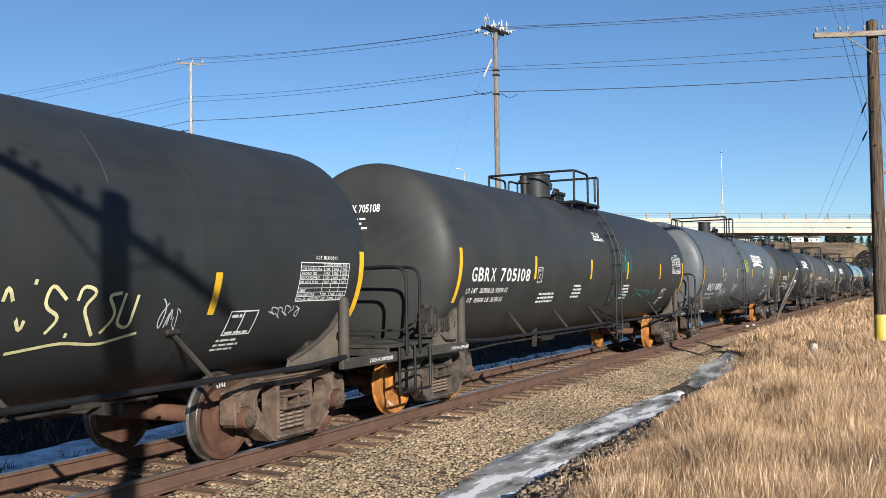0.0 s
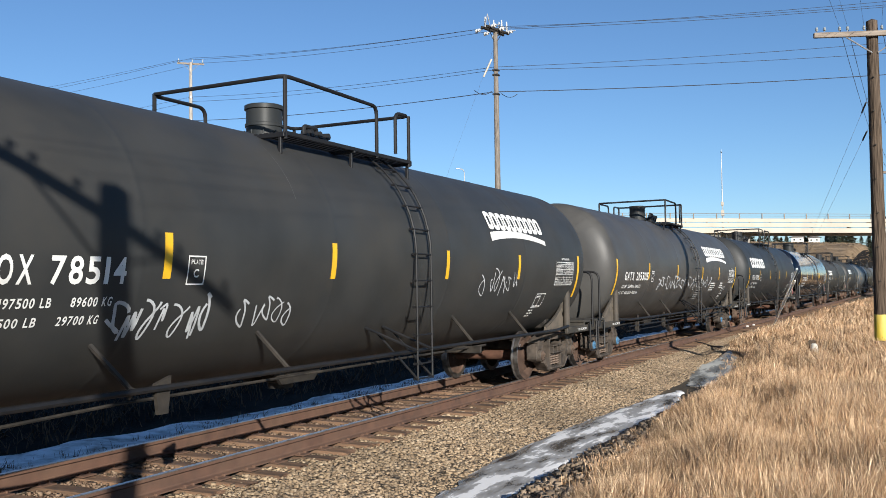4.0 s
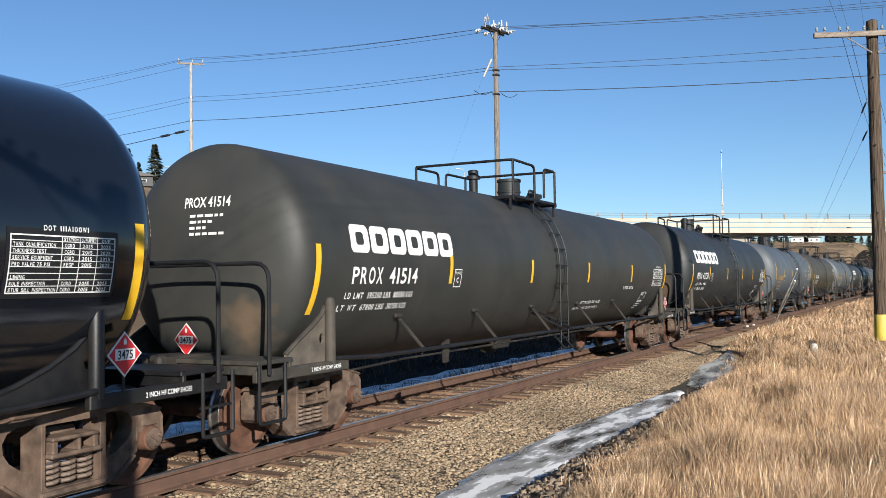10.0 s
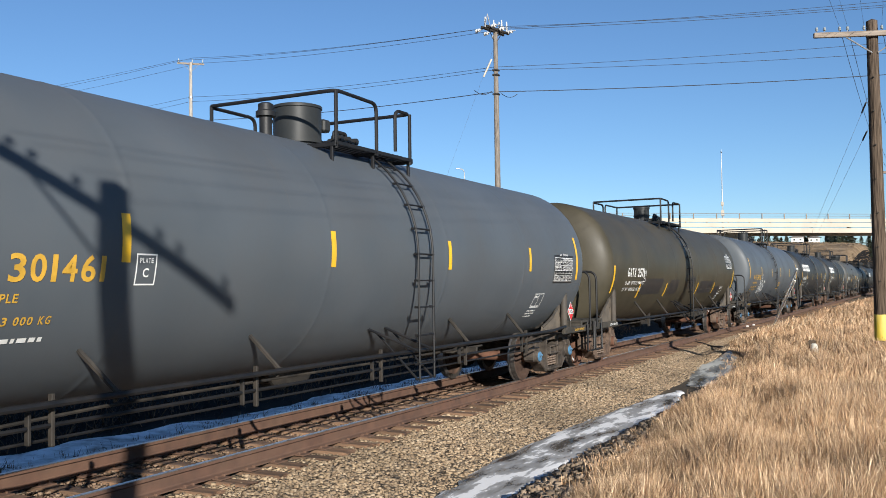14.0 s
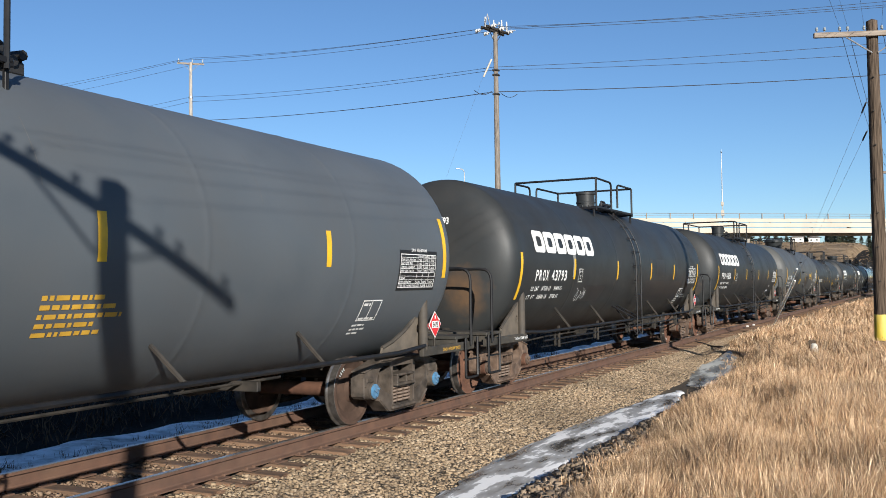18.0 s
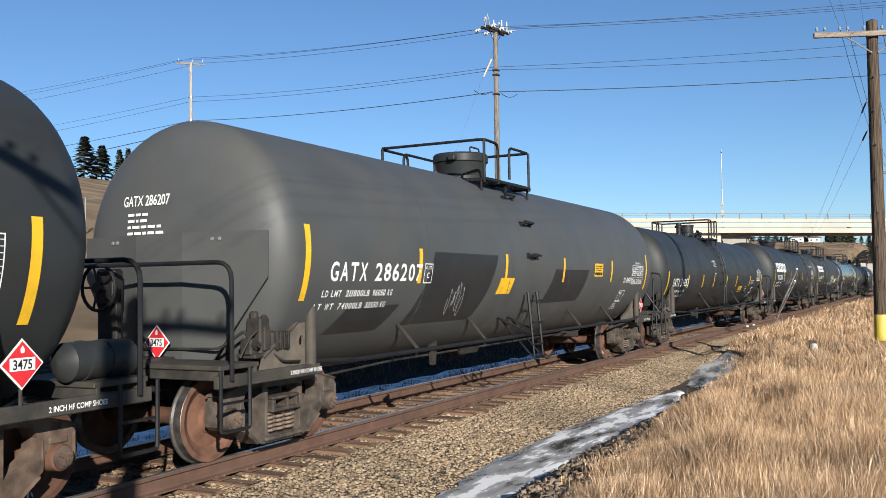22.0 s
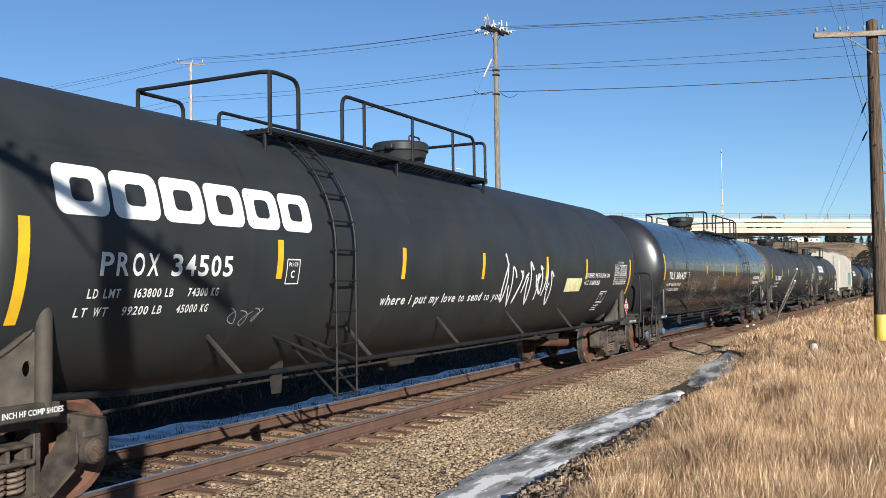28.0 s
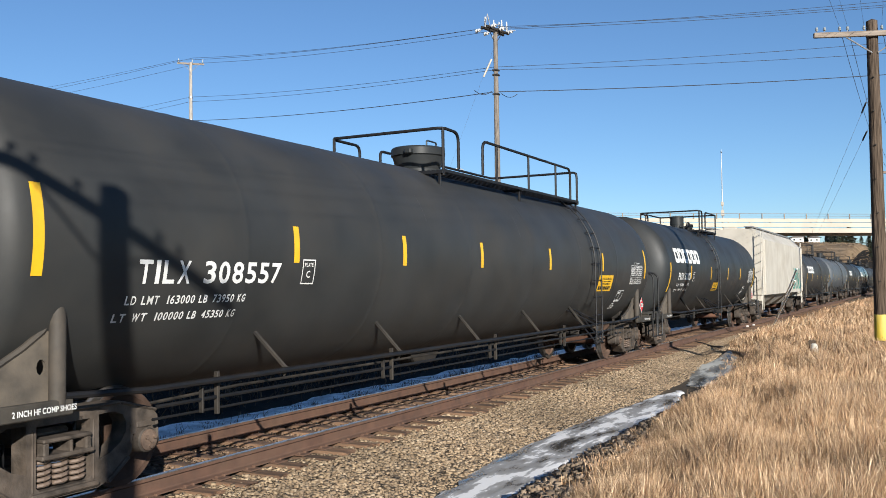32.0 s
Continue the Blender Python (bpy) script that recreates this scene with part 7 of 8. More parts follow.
WEEDS = [(float(x), 3.75 + offset_y(float(x))) for x in range(5, 31)]
tufts("grass", 260, 9, (6, 29), WEEDS, 47, (0.10, 0.34), (0.004, 0.009), M_GRASSD, "dark dead weeds standing in the snow", 1.1, low=2.3)


def far_tufts():
    """Dark weeds at the foot of the far bank, in the train's shade."""
    g = np.random.default_rng(77)
    n = 5000
    x = 4 + 40 * g.random(n) ** 1.3
    o = g.choice([4.7, 5.2, 6.0], n) + g.normal(0, 0.35, n)
    y = o - lateral(x, 0.0 * x)
    z = ground_z(x, y) - 0.02
    h, w, a = g.uniform(0.1, 0.35, n), g.uniform(0.006, 0.014, n), g.uniform(0, 6.28, n)
    V = np.empty((n, 3, 3))
    V[:, 0] = np.stack([x - w * np.cos(a), y - w * np.sin(a), z], -1)
    V[:, 1] = np.stack([x + w * np.cos(a), y + w * np.sin(a), z], -1)
    V[:, 2] = np.stack([x + g.normal(0, 0.12, n), y + g.normal(0, 0.12, n), z + h], -1)
    F = (np.array([[0, 1, 2]])[None] + (np.arange(n) * 3)[:, None, None]).reshape(-1, 3)
    tagged(new("weeds", big("weeds", V.reshape(-1, 3), F, M_GRASSD)), "dark dead weeds along the far bank", "weeds", kind="stuff")


far_tufts()


def hill_scrub():
    """Brown scrub and tussocks over the far hillside."""
    g = np.random.default_rng(55)
    n = 5200
    a, r = g.uniform(-0.03, 0.17, n), g.uniform(150, 330, n)
    x, y = r * np.cos(a), -7.38 + r * np.sin(a)
    z = ground_z(x, y) - 0.1
    h, w, f = g.uniform(0.08, 0.22, n), g.uniform(0.15, 0.5, n), g.uniform(0, 6.28, n)
    V = np.empty((n, 6, 3))
    for i, (u, k) in enumerate(((-1, 0), (1, 0), (0.75, 0.8), (0.2, 1.0), (-0.35, 0.85), (-0.8, 0.6))):
        V[:, i] = np.stack([x + np.cos(f) * w * u + g.normal(0, 0.1, n), y + np.sin(f) * w * u, z + h * k * g.uniform(0.8, 1.2, n)], -1)
    F = np.array([[0, 1, 2], [0, 2, 3], [0, 3, 4], [0, 4, 5]])
    F = (F[None] + (np.arange(n) * 6)[:, None, None]).reshape(-1, 3)
    scrub = island_mat("hill_scrub", [(0.14, 0.10, 0.06), (0.18, 0.128, 0.076), (0.24, 0.17, 0.10), (0.16, 0.115, 0.068)], 0.9)
    tagged(new("scrub", big("scrub", V.reshape(-1, 3), F, scrub)), "brown winter scrub on the far hillside", "scrub", kind="stuff")


hill_scrub()


# ---- poles and wires ----
def pole_mesh(h, r0, r1, seed):
    def build(bm):
        rg = random.Random(seed)
        n = 16
        rings = []
        for i in range(15):
            t = i / 14
            r = r0 + (r1 - r0) * t
            rings.append([bm.verts.new((math.cos(6.2832 * j / n) * r * (1 + 0.035 * math.sin(j * 5 + seed)), math.sin(6.2832 * j / n) * r * (1 + 0.035 * math.cos(j * 3)), h * t)) for j in range(n)])
        for q0, q1 in zip(rings, rings[1:]):
            for j in range(n):
                bm.faces.new((q0[j], q0[(j + 1) % n], q1[(j + 1) % n], q1[j]))
        top = bm.verts.new((0.02, 0, h + r1 * 0.5))
        for j in range(n):
            bm.faces.new((rings[-1][j], rings[-1][(j + 1) % n], top))
    return build


def insulator_mesh():
    def build(bm):
        spin(bm, [(-0.05, 0.012), (0.04, 0.012), (0.04, 0.045), (0.075, 0.05), (0.085, 0.03), (0.10, 0.045), (0.14, 0.04), (0.165, 0.022), (0.17, 0.0)], "z", 14)
    return shared("insulator", build, M["glass_ins"])


def line_pole(x, y, z0, h, arm_z, arms, label, lean=0.0, band=False, reach=3.05, turn=0.0):
    """Old trackside telegraph pole: one crossarm across the line, with pin insulators."""
    p = empty("utility_pole", Matrix.Translation((x, y, z0)) @ Matrix.Rotation(lean, 4, "X"), label, "utility pole", "trackside pole line")
    part("pole_shaft", shared("pole_shaft|%.2f" % h, pole_mesh(h, 0.15, 0.115, int(x)), M["pole"], 40), None, p)
    az = arm_z - z0
    def arm(bm):
        box(bm, (-0.16, 0, az), (0.09, reach, 0.115), 0.012)
    a = part("crossarm", shared("crossarm|%.2f|%.2f" % (az, reach), arm, M["arm"]), None, p, m=Matrix.Rotation(turn, 4, "Z"))
    def brace(bm):
        for s in (-1, 1):
            tube(bm, [(-0.16, s * 0.62, az - 0.06), (-0.13, s * 0.06, az - 0.42)], 0.016, 6)
    part("arm_brace", shared("arm_brace|%.2f" % az, brace, M["galv"]), None, p, m=Matrix.Rotation(turn, 4, "Z"))
    for d in arms:
        part("insulator", insulator_mesh(), None, a, m=pose(-0.16, d, az + 0.075) @ Matrix.Scale(0.66, 4))
    if band:
        def wrap(bm):
            spin(bm, [(0.30, 0.152), (0.31, 0.158), (0.86, 0.155), (0.87, 0.149)], "z", 20)
        part("marker_band", shared("marker_band", wrap, M["yellowband"]), None, p, "yellow marker band")
        def bolts(bm):
            for i in range(7):
                tube(bm, [(-0.17, 0.02 * (i % 2), 1.6 + 0.75 * i), (-0.11, 0.02 * (i % 2), 1.6 + 0.75 * i)], 0.016, 6)
        part("bolt", shared("pole_bolts", bolts, M["steel"]), None, p)
    return p


ARM_Y = [1.42, 1.2, 0.82, 0.62, 0.22, -0.28, -0.62, -0.85, -1.42]
P0 = (-0.84, -7.33, 0.20)
line_pole(*P0, 5.60, 5.57, ARM_Y, "weathered brown wooden utility pole behind the viewpoint")
P1 = (22.02, -7.36, 0.22)
line_pole(*P1, 7.38, 7.28, [1.24, 1.07, 0.75, 0.58, 0.23, -0.15, -0.54, -0.75, -1.24], "weathered wooden utility pole with a yellow base band in dry grass", lean=0.0, band=True, reach=2.62, turn=0.36)
P2 = (50.0, -8.6, 0.3)
line_pole(*P2, 7.2, 7.2, ARM_Y, "weathered wooden utility pole further along the line")


def hang(bm, a, b, sag, r, n=14):
    a, b = Vector(a), Vector(b)
    pts = [a.lerp(b, i / n) - Vector((0, 0, sag * 4 * (i / n) * (1 - i / n))) for i in range(n + 1)]
    tube(bm, pts, r, 5)


def wire(a, b, sag, r=0.008, label="thin dark overhead wire between poles", name="wire"):
    bm = bmesh.new()
    hang(bm, a, b, sag, r)
    return tagged(new(name, mesh_of(bm, name, M["wire"], 60)), label, "wire", "overhead wires")


for d, d1 in ((0.82, 0.75), (0.62, 0.58), (0.22, 0.23), (-0.28, -0.15)):
    wire((P0[0] - 0.16, P0[1] + d, 5.82), (P1[0] - 0.15 - 0.352 * d1, P1[1] - 0.056 + 0.936 * d1, 7.46), 0.35, 0.0028)
    wire((P1[0] - 0.15 - 0.352 * d1, P1[1] - 0.056 + 0.936 * d1, 7.46), (P2[0] - 0.16, P2[1] + d, 7.45), 0.5, 0.006)


def guy(anchor, tops, guard):
    """Guy wires with a pale plastic guard at the foot."""
    g = empty("guy_wire", Matrix.Translation(anchor), "steel guy wires with a pale plastic guard", "guy wire")
    for t in tops:
        bm = bmesh.new()
        tube(bm, [(0, 0, 0), Vector(t) - Vector(anchor)], 0.0032, 5)
        part("strand", bm, M["galv"], g)
        bm = bmesh.new()
        d = (Vector(t) - Vector(anchor))
        tube(bm, [d * 0.93, d * 0.955], 0.02, 8)
        part("strain_insulator", bm, M["steel"], g)
    for t, length in zip(tops, guard):
        bm = bmesh.new()
        d = (Vector(t) - Vector(anchor)).normalized()
        tube(bm, [d * -0.4, d * length], 0.032, 10)
        part("guard", bm, M["guardwhite"], g, "pale grey plastic guard tube")


guy((38.8, -3.40, 0.10), [(P1[0], P1[1], 6.2), (P1[0], P1[1], 5.5)], (6.5, 5.9))


def big_pole(x, y, zb, h, label, mat_name, top_arm=True):
    p = empty("utility_pole", Matrix.Translation((x, y, zb)), label, "utility pole", "power line poles")
    part("pole_shaft", shared("big_shaft|%.2f|%s" % (h, mat_name), pole_mesh(h, 0.19, 0.12, 3), M[mat_name], 40), None, p)
    return p


LINE = Vector((-0.378, -0.926, 0)).normalized()
CROSS = Vector((0.926, -0.378, 0))
B0 = (46.25, 11.65, 1.2)
pB = big_pole(*B0, 14.8, "tall pale brown power pole with a dark crossarm", "polepale")
HB = 14.9


def arm_at(p, z, half, name, way, wide=0.1, high=0.13, mt="steel", off=0.0):
    bm = bmesh.new()
    side = Vector((-way.y, way.x, 0)) * off
    box(bm, Vector((0, 0, z)) + side, (2 * half, wide, high), 0.01, Euler((0, 0, math.atan2(way.y, way.x))))
    return part(name, bm, M[mt], p)


B_WAY = Vector((0.975, -0.222, 0)).normalized()
aB = arm_at(pB, HB, 1.08, "crossarm", B_WAY, off=0.17)
arm_at(pB, HB, 1.08, "crossarm", B_WAY, off=-0.17)


def post_ins(bm):
    prof = [(0.0, 0.03)]
    for k in range(5):
        prof += [(0.06 + 0.10 * k, 0.075 - 0.006 * k), (0.11 + 0.10 * k, 0.035)]
    spin(bm, prof + [(0.60, 0.03), (0.62, 0.0)], "z", 12)


def dead(bm):
    spin(bm, [(-0.30, 0.02), (-0.24, 0.02), (-0.22, 0.10), (-0.16, 0.10), (-0.14, 0.03), (-0.06, 0.03), (-0.04, 0.10), (0.02, 0.10), (0.04, 0.03), (0.30, 0.02)], "x", 12)


POST_INS = shared("post_insulator", post_ins, M["porcelain"])
STRAIN = shared("strain_insulator", dead, M["porcelain"])
for c, o in ((-0.72, 0.17), (0.10, 0.17), (0.38, -0.17), (0.62, 0.17), (0.88, -0.17)):
    part("insulator", POST_INS, None, aB, m=Matrix.Translation(B_WAY * c + Vector((-B_WAY.y, B_WAY.x, 0)) * o + Vector((0, 0, HB + 0.05))))
for k in range(6):
    sg = -1 if k % 2 else 1
    rot = Matrix.Rotation(math.atan2(LINE.y, LINE.x), 4, "Z")
    part("insulator", STRAIN, None, aB, m=Matrix.Translation(B_WAY * (-0.8 + 0.8 * (k // 2)) + LINE * sg * 0.62 + Vector((0, 0, HB - 0.02))) @ rot)
bm = bmesh.new()
for c in (-1.0, -0.45):
    tube(bm, [B_WAY * c + Vector((0, 0, HB)), B_WAY * -0.72 + Vector((0, 0, HB + 0.78))], 0.028, 6)
part("pole_top_bracket", bm, M["galv"], pB)
bm = bmesh.new()
for sg in (-1, 1):
    tube(bm, [B_WAY * 0.62 * sg + Vector((0, 0, HB - 0.06)), Vector((0, 0, HB - 0.75))], 0.022, 6)
part("arm_brace", bm, M["steel"], pB)
for z in (12.65, 12.38, 11.3):
    bm = bmesh.new()
    box(bm, (0, 0, z), (0.34, 0.34, 0.10), 0.02)
    part("bracket", bm, M["steel"], pB)
A0 = (59.87, 45.67, 8.0)
pA = big_pole(*A0, 13.42, "pale wooden power pole on the hillside", "poleash")
A_WAY = Vector((0.66, -0.75, 0)).normalized()
aA = arm_at(pA, 13.36, 1.12, "crossarm", A_WAY, 0.12, 0.15, "arm", off=0.18)
bm = bmesh.new()
for sg in (-1, 1):
    tube(bm, [A_WAY * 0.7 * sg + Vector((0, 0, 13.3)), Vector((0, 0, 12.6))], 0.02, 6)
part("arm_brace", bm, M["galv"], pA)
for c in (-1.0, 0.12, 1.0):
    part("insulator", POST_INS, None, aA, m=Matrix.Translation(A_WAY * c + Vector((0, 0, 13.42))) @ Matrix.Diagonal((0.8, 0.8, 0.5, 1)))
for z in (10.3, 8.3):
    bm = bmesh.new()
    spin(bm, [(z, 0.10), (z, 0.17), (z + 0.16, 0.17), (z + 0.16, 0.10)], "z", 12)
    part("bracket", bm, M["galv"], pA)
# each wire: over the hill, past both poles, and on over the field
RUNS = [((65.3, 90.9, 22.8), (59.17, 46.46, 21.56), (45.89, 12.47, 16.2), (59.8, -12.6, 18.36)), ((65.3, 90.9, 22.2), (59.98, 45.56, 21.83), (46.22, 11.69, 16.31), (59.8, -12.6, 18.1)),
        ((65.3, 90.9, 21.4), (60.41, 45.06, 21.42), (46.43, 11.16, 16.16), (59.8, -12.6, 18.0)), ((65.4, 90.9, 18.35), (59.88, 45.67, 18.43), (46.22, 11.69, 14.04), (59.8, -12.5, 15.93)),
        ((65.4, 90.9, 17.5), (59.88, 45.67, 18.03), (46.22, 11.69, 13.88), (59.8, -12.5, 15.21)), ((65.4, 90.8, 15.9), (59.88, 45.67, 16.37), (46.21, 11.71, 12.64), (59.8, -12.4, 13.99))]
for k, (w, a, b, e) in enumerate(RUNS):
    thick = 0.022 if k == 5 else 0.013
    wire(a, w, 0.3, thick)
    wire(a, b, 0.3, thick)
    wire(b, e, 0.2, thick)
for sg in (-1, 1):
    b = Vector((B0[0], B0[1], 12.62))
    wire(b - CROSS * sg * 0.35 + Vector((0, 0, 0.02)), b - CROSS * sg * 1.7 - Vector((0, 0, 0.12 * sg)), 0.22, 0.018, "slack loop of cable at the pole")
# thick telephone cable that runs over the hill from the same pole, with two splice cases
ca, cw = Vector((59.88, 45.67, 15.6)), Vector((65.4, 90.8, 14.0))
tc = empty("telephone_cable", Matrix.Translation(ca), "thick black telephone cable with two splice cases", "cable")
bm = bmesh.new()
hang(bm, (0, 0, 0), cw - ca, 0.3, 0.034)
part("strand", bm, M["wire"], tc)
for f in (0.031, 0.073):
    bm = bmesh.new()
    d = cw - ca
    drop = Vector((0, 0, -1.2 * f * (1 - f)))
    tube(bm, [d * (f - 0.011) + drop, d * (f - 0.008) + drop, d * (f + 0.008) + drop, d * (f + 0.011) + drop], 0.11, 8)
    part("splice_case", bm, M["rubber"], tc, "black splice case")
# fibreglass link on the pole's guy strand
gb = Vector((41.2, 14.75, 1.9))
gt = Vector((B0[0], B0[1], 15.4))
gl = empty("guy_wire", Matrix.Translation(gb), "thin guy strand with a pale fibreglass link", "guy wire")
bm = bmesh.new()
tube(bm, [(0, 0, 0), gt - gb], 0.0035, 5)
part("strand", bm, M["wire"], gl)
bm = bmesh.new()
tube(bm, [Vector((43.6, 11.27, 12.9)) - gb, Vector((43.85, 10.9, 13.85)) - gb], 0.05, 8)
part("strain_insulator", bm, M["hoppercream"], gl, "pale fibreglass rod")

# ---- road bridge ----
BR0 = Vector((93.6, 6.4, 0.0))
BD = Vector((0.62, -0.7846, 0.0))
BN = Vector((0.7846, 0.62, 0.0))
BROT = Matrix.Translation(BR0) @ Matrix.Rotation(math.atan2(BD.y, BD.x), 4, "Z")
bridge = tagged(new("road_bridge"), "pale concrete road bridge with a steel pipe railing", "bridge")
bridge.matrix_basis = BROT


def bridge_part(name, c, s, mt, bev=0.02):
    bm = bmesh.new()
    box(bm, c, s, bev)
    return part(name, bm, M[mt], bridge)


# local x runs along the deck, local y away from the viewer
for i in range(3):
    bridge_part("girder", (5.0, -0.32 + 2.6 * i, 6.98), (110.0, 0.5, 0.48), "concrete")
bridge_part("deck", (5.0, 2.7, 7.10), (110.0, 6.4, 0.16), "concrete")
bridge_part("edge_beam", (5.0, -0.56, 7.53), (110.0, 0.3, 0.42), "concrete")
for y in (-0.55, 5.95):
    bridge_part("barrier", (5.0, y, 8.0), (110.0, 0.24, 0.37), "concrete")
    for z in (8.68, 8.44):
        bm = bmesh.new()
        tube(bm, [(-50, y, z), (60, y, z)], 0.03 if z > 8.6 else 0.018, 6)
        part("rail_pipe", bm, M["galv"], bridge)
    for i in range(44):
        bm_key = shared("rail_post", lambda bm: box(bm, (0, 0, 0.78), (0.09, 0.08, 0.54), 0.01), M["arm"])
        part("rail_post", bm_key, None, bridge, m=pose(-49 + 2.5 * i, y - 0.16, 7.64))
bm = bmesh.new()
plate(bm, [(0.4, -1.5), (2.6, -1.5), (2.6, 4.6), (3.3, 6.8), (-0.2, 6.8), (0.4, 4.6)], 0.9, 4.6)
part("pier", bm, M["concretedark"], bridge)
bridge_part("abutment", (-3.4, 2.9, 3.2), (5.6, 5.6, 7.2), "concrete")
bridge_part("approach_wall", (-28.0, 2.9, 4.0), (43.0, 5.6, 5.6), "concrete")


def mast(u, v, z, h, label, boxes=()):
    p = BROT @ Vector((u, v, z))
    e = empty("lamp_mast", Matrix.Translation(p), label, "mast")
    bm = bmesh.new()
    spin(bm, [(0, 0.075), (h, 0.035), (h + 0.3, 0.02), (h + 0.32, 0.0)], "z", 10)
    part("mast_shaft", bm, M["galv"], e)
    bm = bmesh.new()
    box(bm, (0, 0, h), (0.42, 0.12, 0.10), 0.02)
    part("mast_head", bm, M["steel"], e)
    for zz, w, hh in boxes:
        bm = bmesh.new()
        box(bm, (-0.1, 0.0, zz), (w, w, hh), 0.03)
        part("equipment_box", bm, M["concrete"], e)


mast(3.12, 6.2, 7.4, 8.5, "slim grey steel mast with pale boxes on the bridge", ((2.9, 0.26, 0.45), (1.9, 0.32, 0.6)))


def street_lamp(x, y, zb, h, label, out=(-0.32, 0.5), rise=0.42, r=0.05):
    e = empty("street_lamp", Matrix.Translation((x, y, zb)), label, "street lamp")
    bm = bmesh.new()
    tube(bm, bend([(0, 0, 0), (0, 0, h), (out[0] * 0.31, out[1] * 0.31, h + 0.83 * rise), (out[0], out[1], h + rise)], 0.3), r, 8)
    part("lamp_post", bm, M["galv"], e)
    bm = bmesh.new()
    box(bm, (out[0] * 1.3, out[1] * 1.3, h + rise), (0.42, 0.2, 0.1), 0.03, Euler((0, 0, math.atan2(out[1], out[0]))))
    part("lamp_head", bm, M["galv"], e)


street_lamp(92.0, 34.5, 5.0, 9.6, "grey street lamp with a curved arm behind the train")

# ---- hillside: trees, houses and fence ----
def conifer_mesh(h, seed):
    g = np.random.default_rng(seed)
    V, F = [], []
    n = int(260 + h * 24)
    for i in range(n):
        t = g.random() ** 0.75
        z = h * (0.10 + 0.90 * t)
        rad = (h * 0.20) * (1 - t) ** 0.85 + 0.08
        a = g.uniform(0, 6.28)
        r = rad * g.uniform(0.25, 1.12)
        cx, cy = math.cos(a) * r, math.sin(a) * r
        s = h * 0.045 * g.uniform(0.6, 1.4)
        droop = -0.25 * r
        b = len(V)
        V += [(cx * 0.55, cy * 0.55, z + 0.1 * s), (cx + math.cos(a + 1.6) * s, cy + math.sin(a + 1.6) * s, z + droop), (cx * 1.15 + math.cos(a) * s, cy * 1.15 + math.sin(a) * s, z + droop - 0.2 * s), (cx - math.cos(a + 1.6) * s, cy - math.sin(a + 1.6) * s, z + droop + 0.3 * s)]
        F.append((b, b + 1, b + 2, b + 3))
    return raw("crown", V, F, M["conifer"])


CROWNS = [conifer_mesh(7.0, 3), conifer_mesh(9.0, 4), conifer_mesh(6.0, 5)]
CROWN_H = [7.0, 9.0, 6.0]


def tree(x, y, z, h, k, wide=1.0):
    t = empty("conifer_tree", Matrix.Translation((x, y, z)), "dark green conifer on the hill top", "tree", "hill top trees")
    s = h / CROWN_H[k]
    part("trunk", shared("trunk", lambda bm: spin(bm, [(-0.5, 0.16), (4.0, 0.10), (6.0, 0.03)], "z", 8), M["bark"]), None, t, m=Matrix.Diagonal((s, s, s, 1)))
    part("crown", CROWNS[k], None, t, m=Matrix.Diagonal((s * wide, s * wide, s, 1)) @ Matrix.Rotation(x, 4, "Z"))


def polar(ang, r):
    return r * math.cos(ang), -7.38 + r * math.sin(ang)


def gz(x, y):
    return float(ground_z(np.array([x]), np.array([y]))[0])


rg = random.Random(9)
for ang, r, h in ((0.905, 160, 6.5), (0.882, 158, 7.5), (0.832, 150, 6.6), (0.815, 152, 5.6), (0.735, 155, 5.0), (0.722, 152, 5.6), (0.925, 150, 5.0), (0.70, 160, 5.2), (0.47, 185, 5.5), (0.62, 170, 4.8)):
    x, y = polar(ang, r)
    tree(x, y, gz(x, y) - 0.2, h, rg.randrange(3), 1.7)
for ang, r, h in ((0.7976, 148, 5.3), (0.789, 149, 5.7), (0.7785, 151, 3.8), (0.7625, 149, 6.9)):
    x, y = polar(ang, r)
    tree(x, y, gz(x, y) - 0.2, h, rg.randrange(3), 1.15)
for ang, top in ((0.888, 23.4), (0.876, 23.9), (0.866, 23.5)):
    x, y = polar(ang, 140)
    tree(x, y, gz(x, y) - 0.2, max(4.0, top - gz(x, y)), rg.randrange(3), 1.5)
ang = 0.125
while ang > -0.03:
    clump = rg.randrange(1, 5)
    for k in range(clump):
        r = rg.uniform(300, 335)
        x, y = polar(ang + rg.uniform(-0.002, 0.002), r)
        tree(x, y, gz(x, y) - 0.3, rg.uniform(2.0, 4.2) * (1.35 if clump > 2 else 0.9), rg.randrange(3), rg.uniform(1.2, 2.3))
        ang -= rg.uniform(0.0007, 0.0022)
    ang -= rg.uniform(0.0, 0.0055)


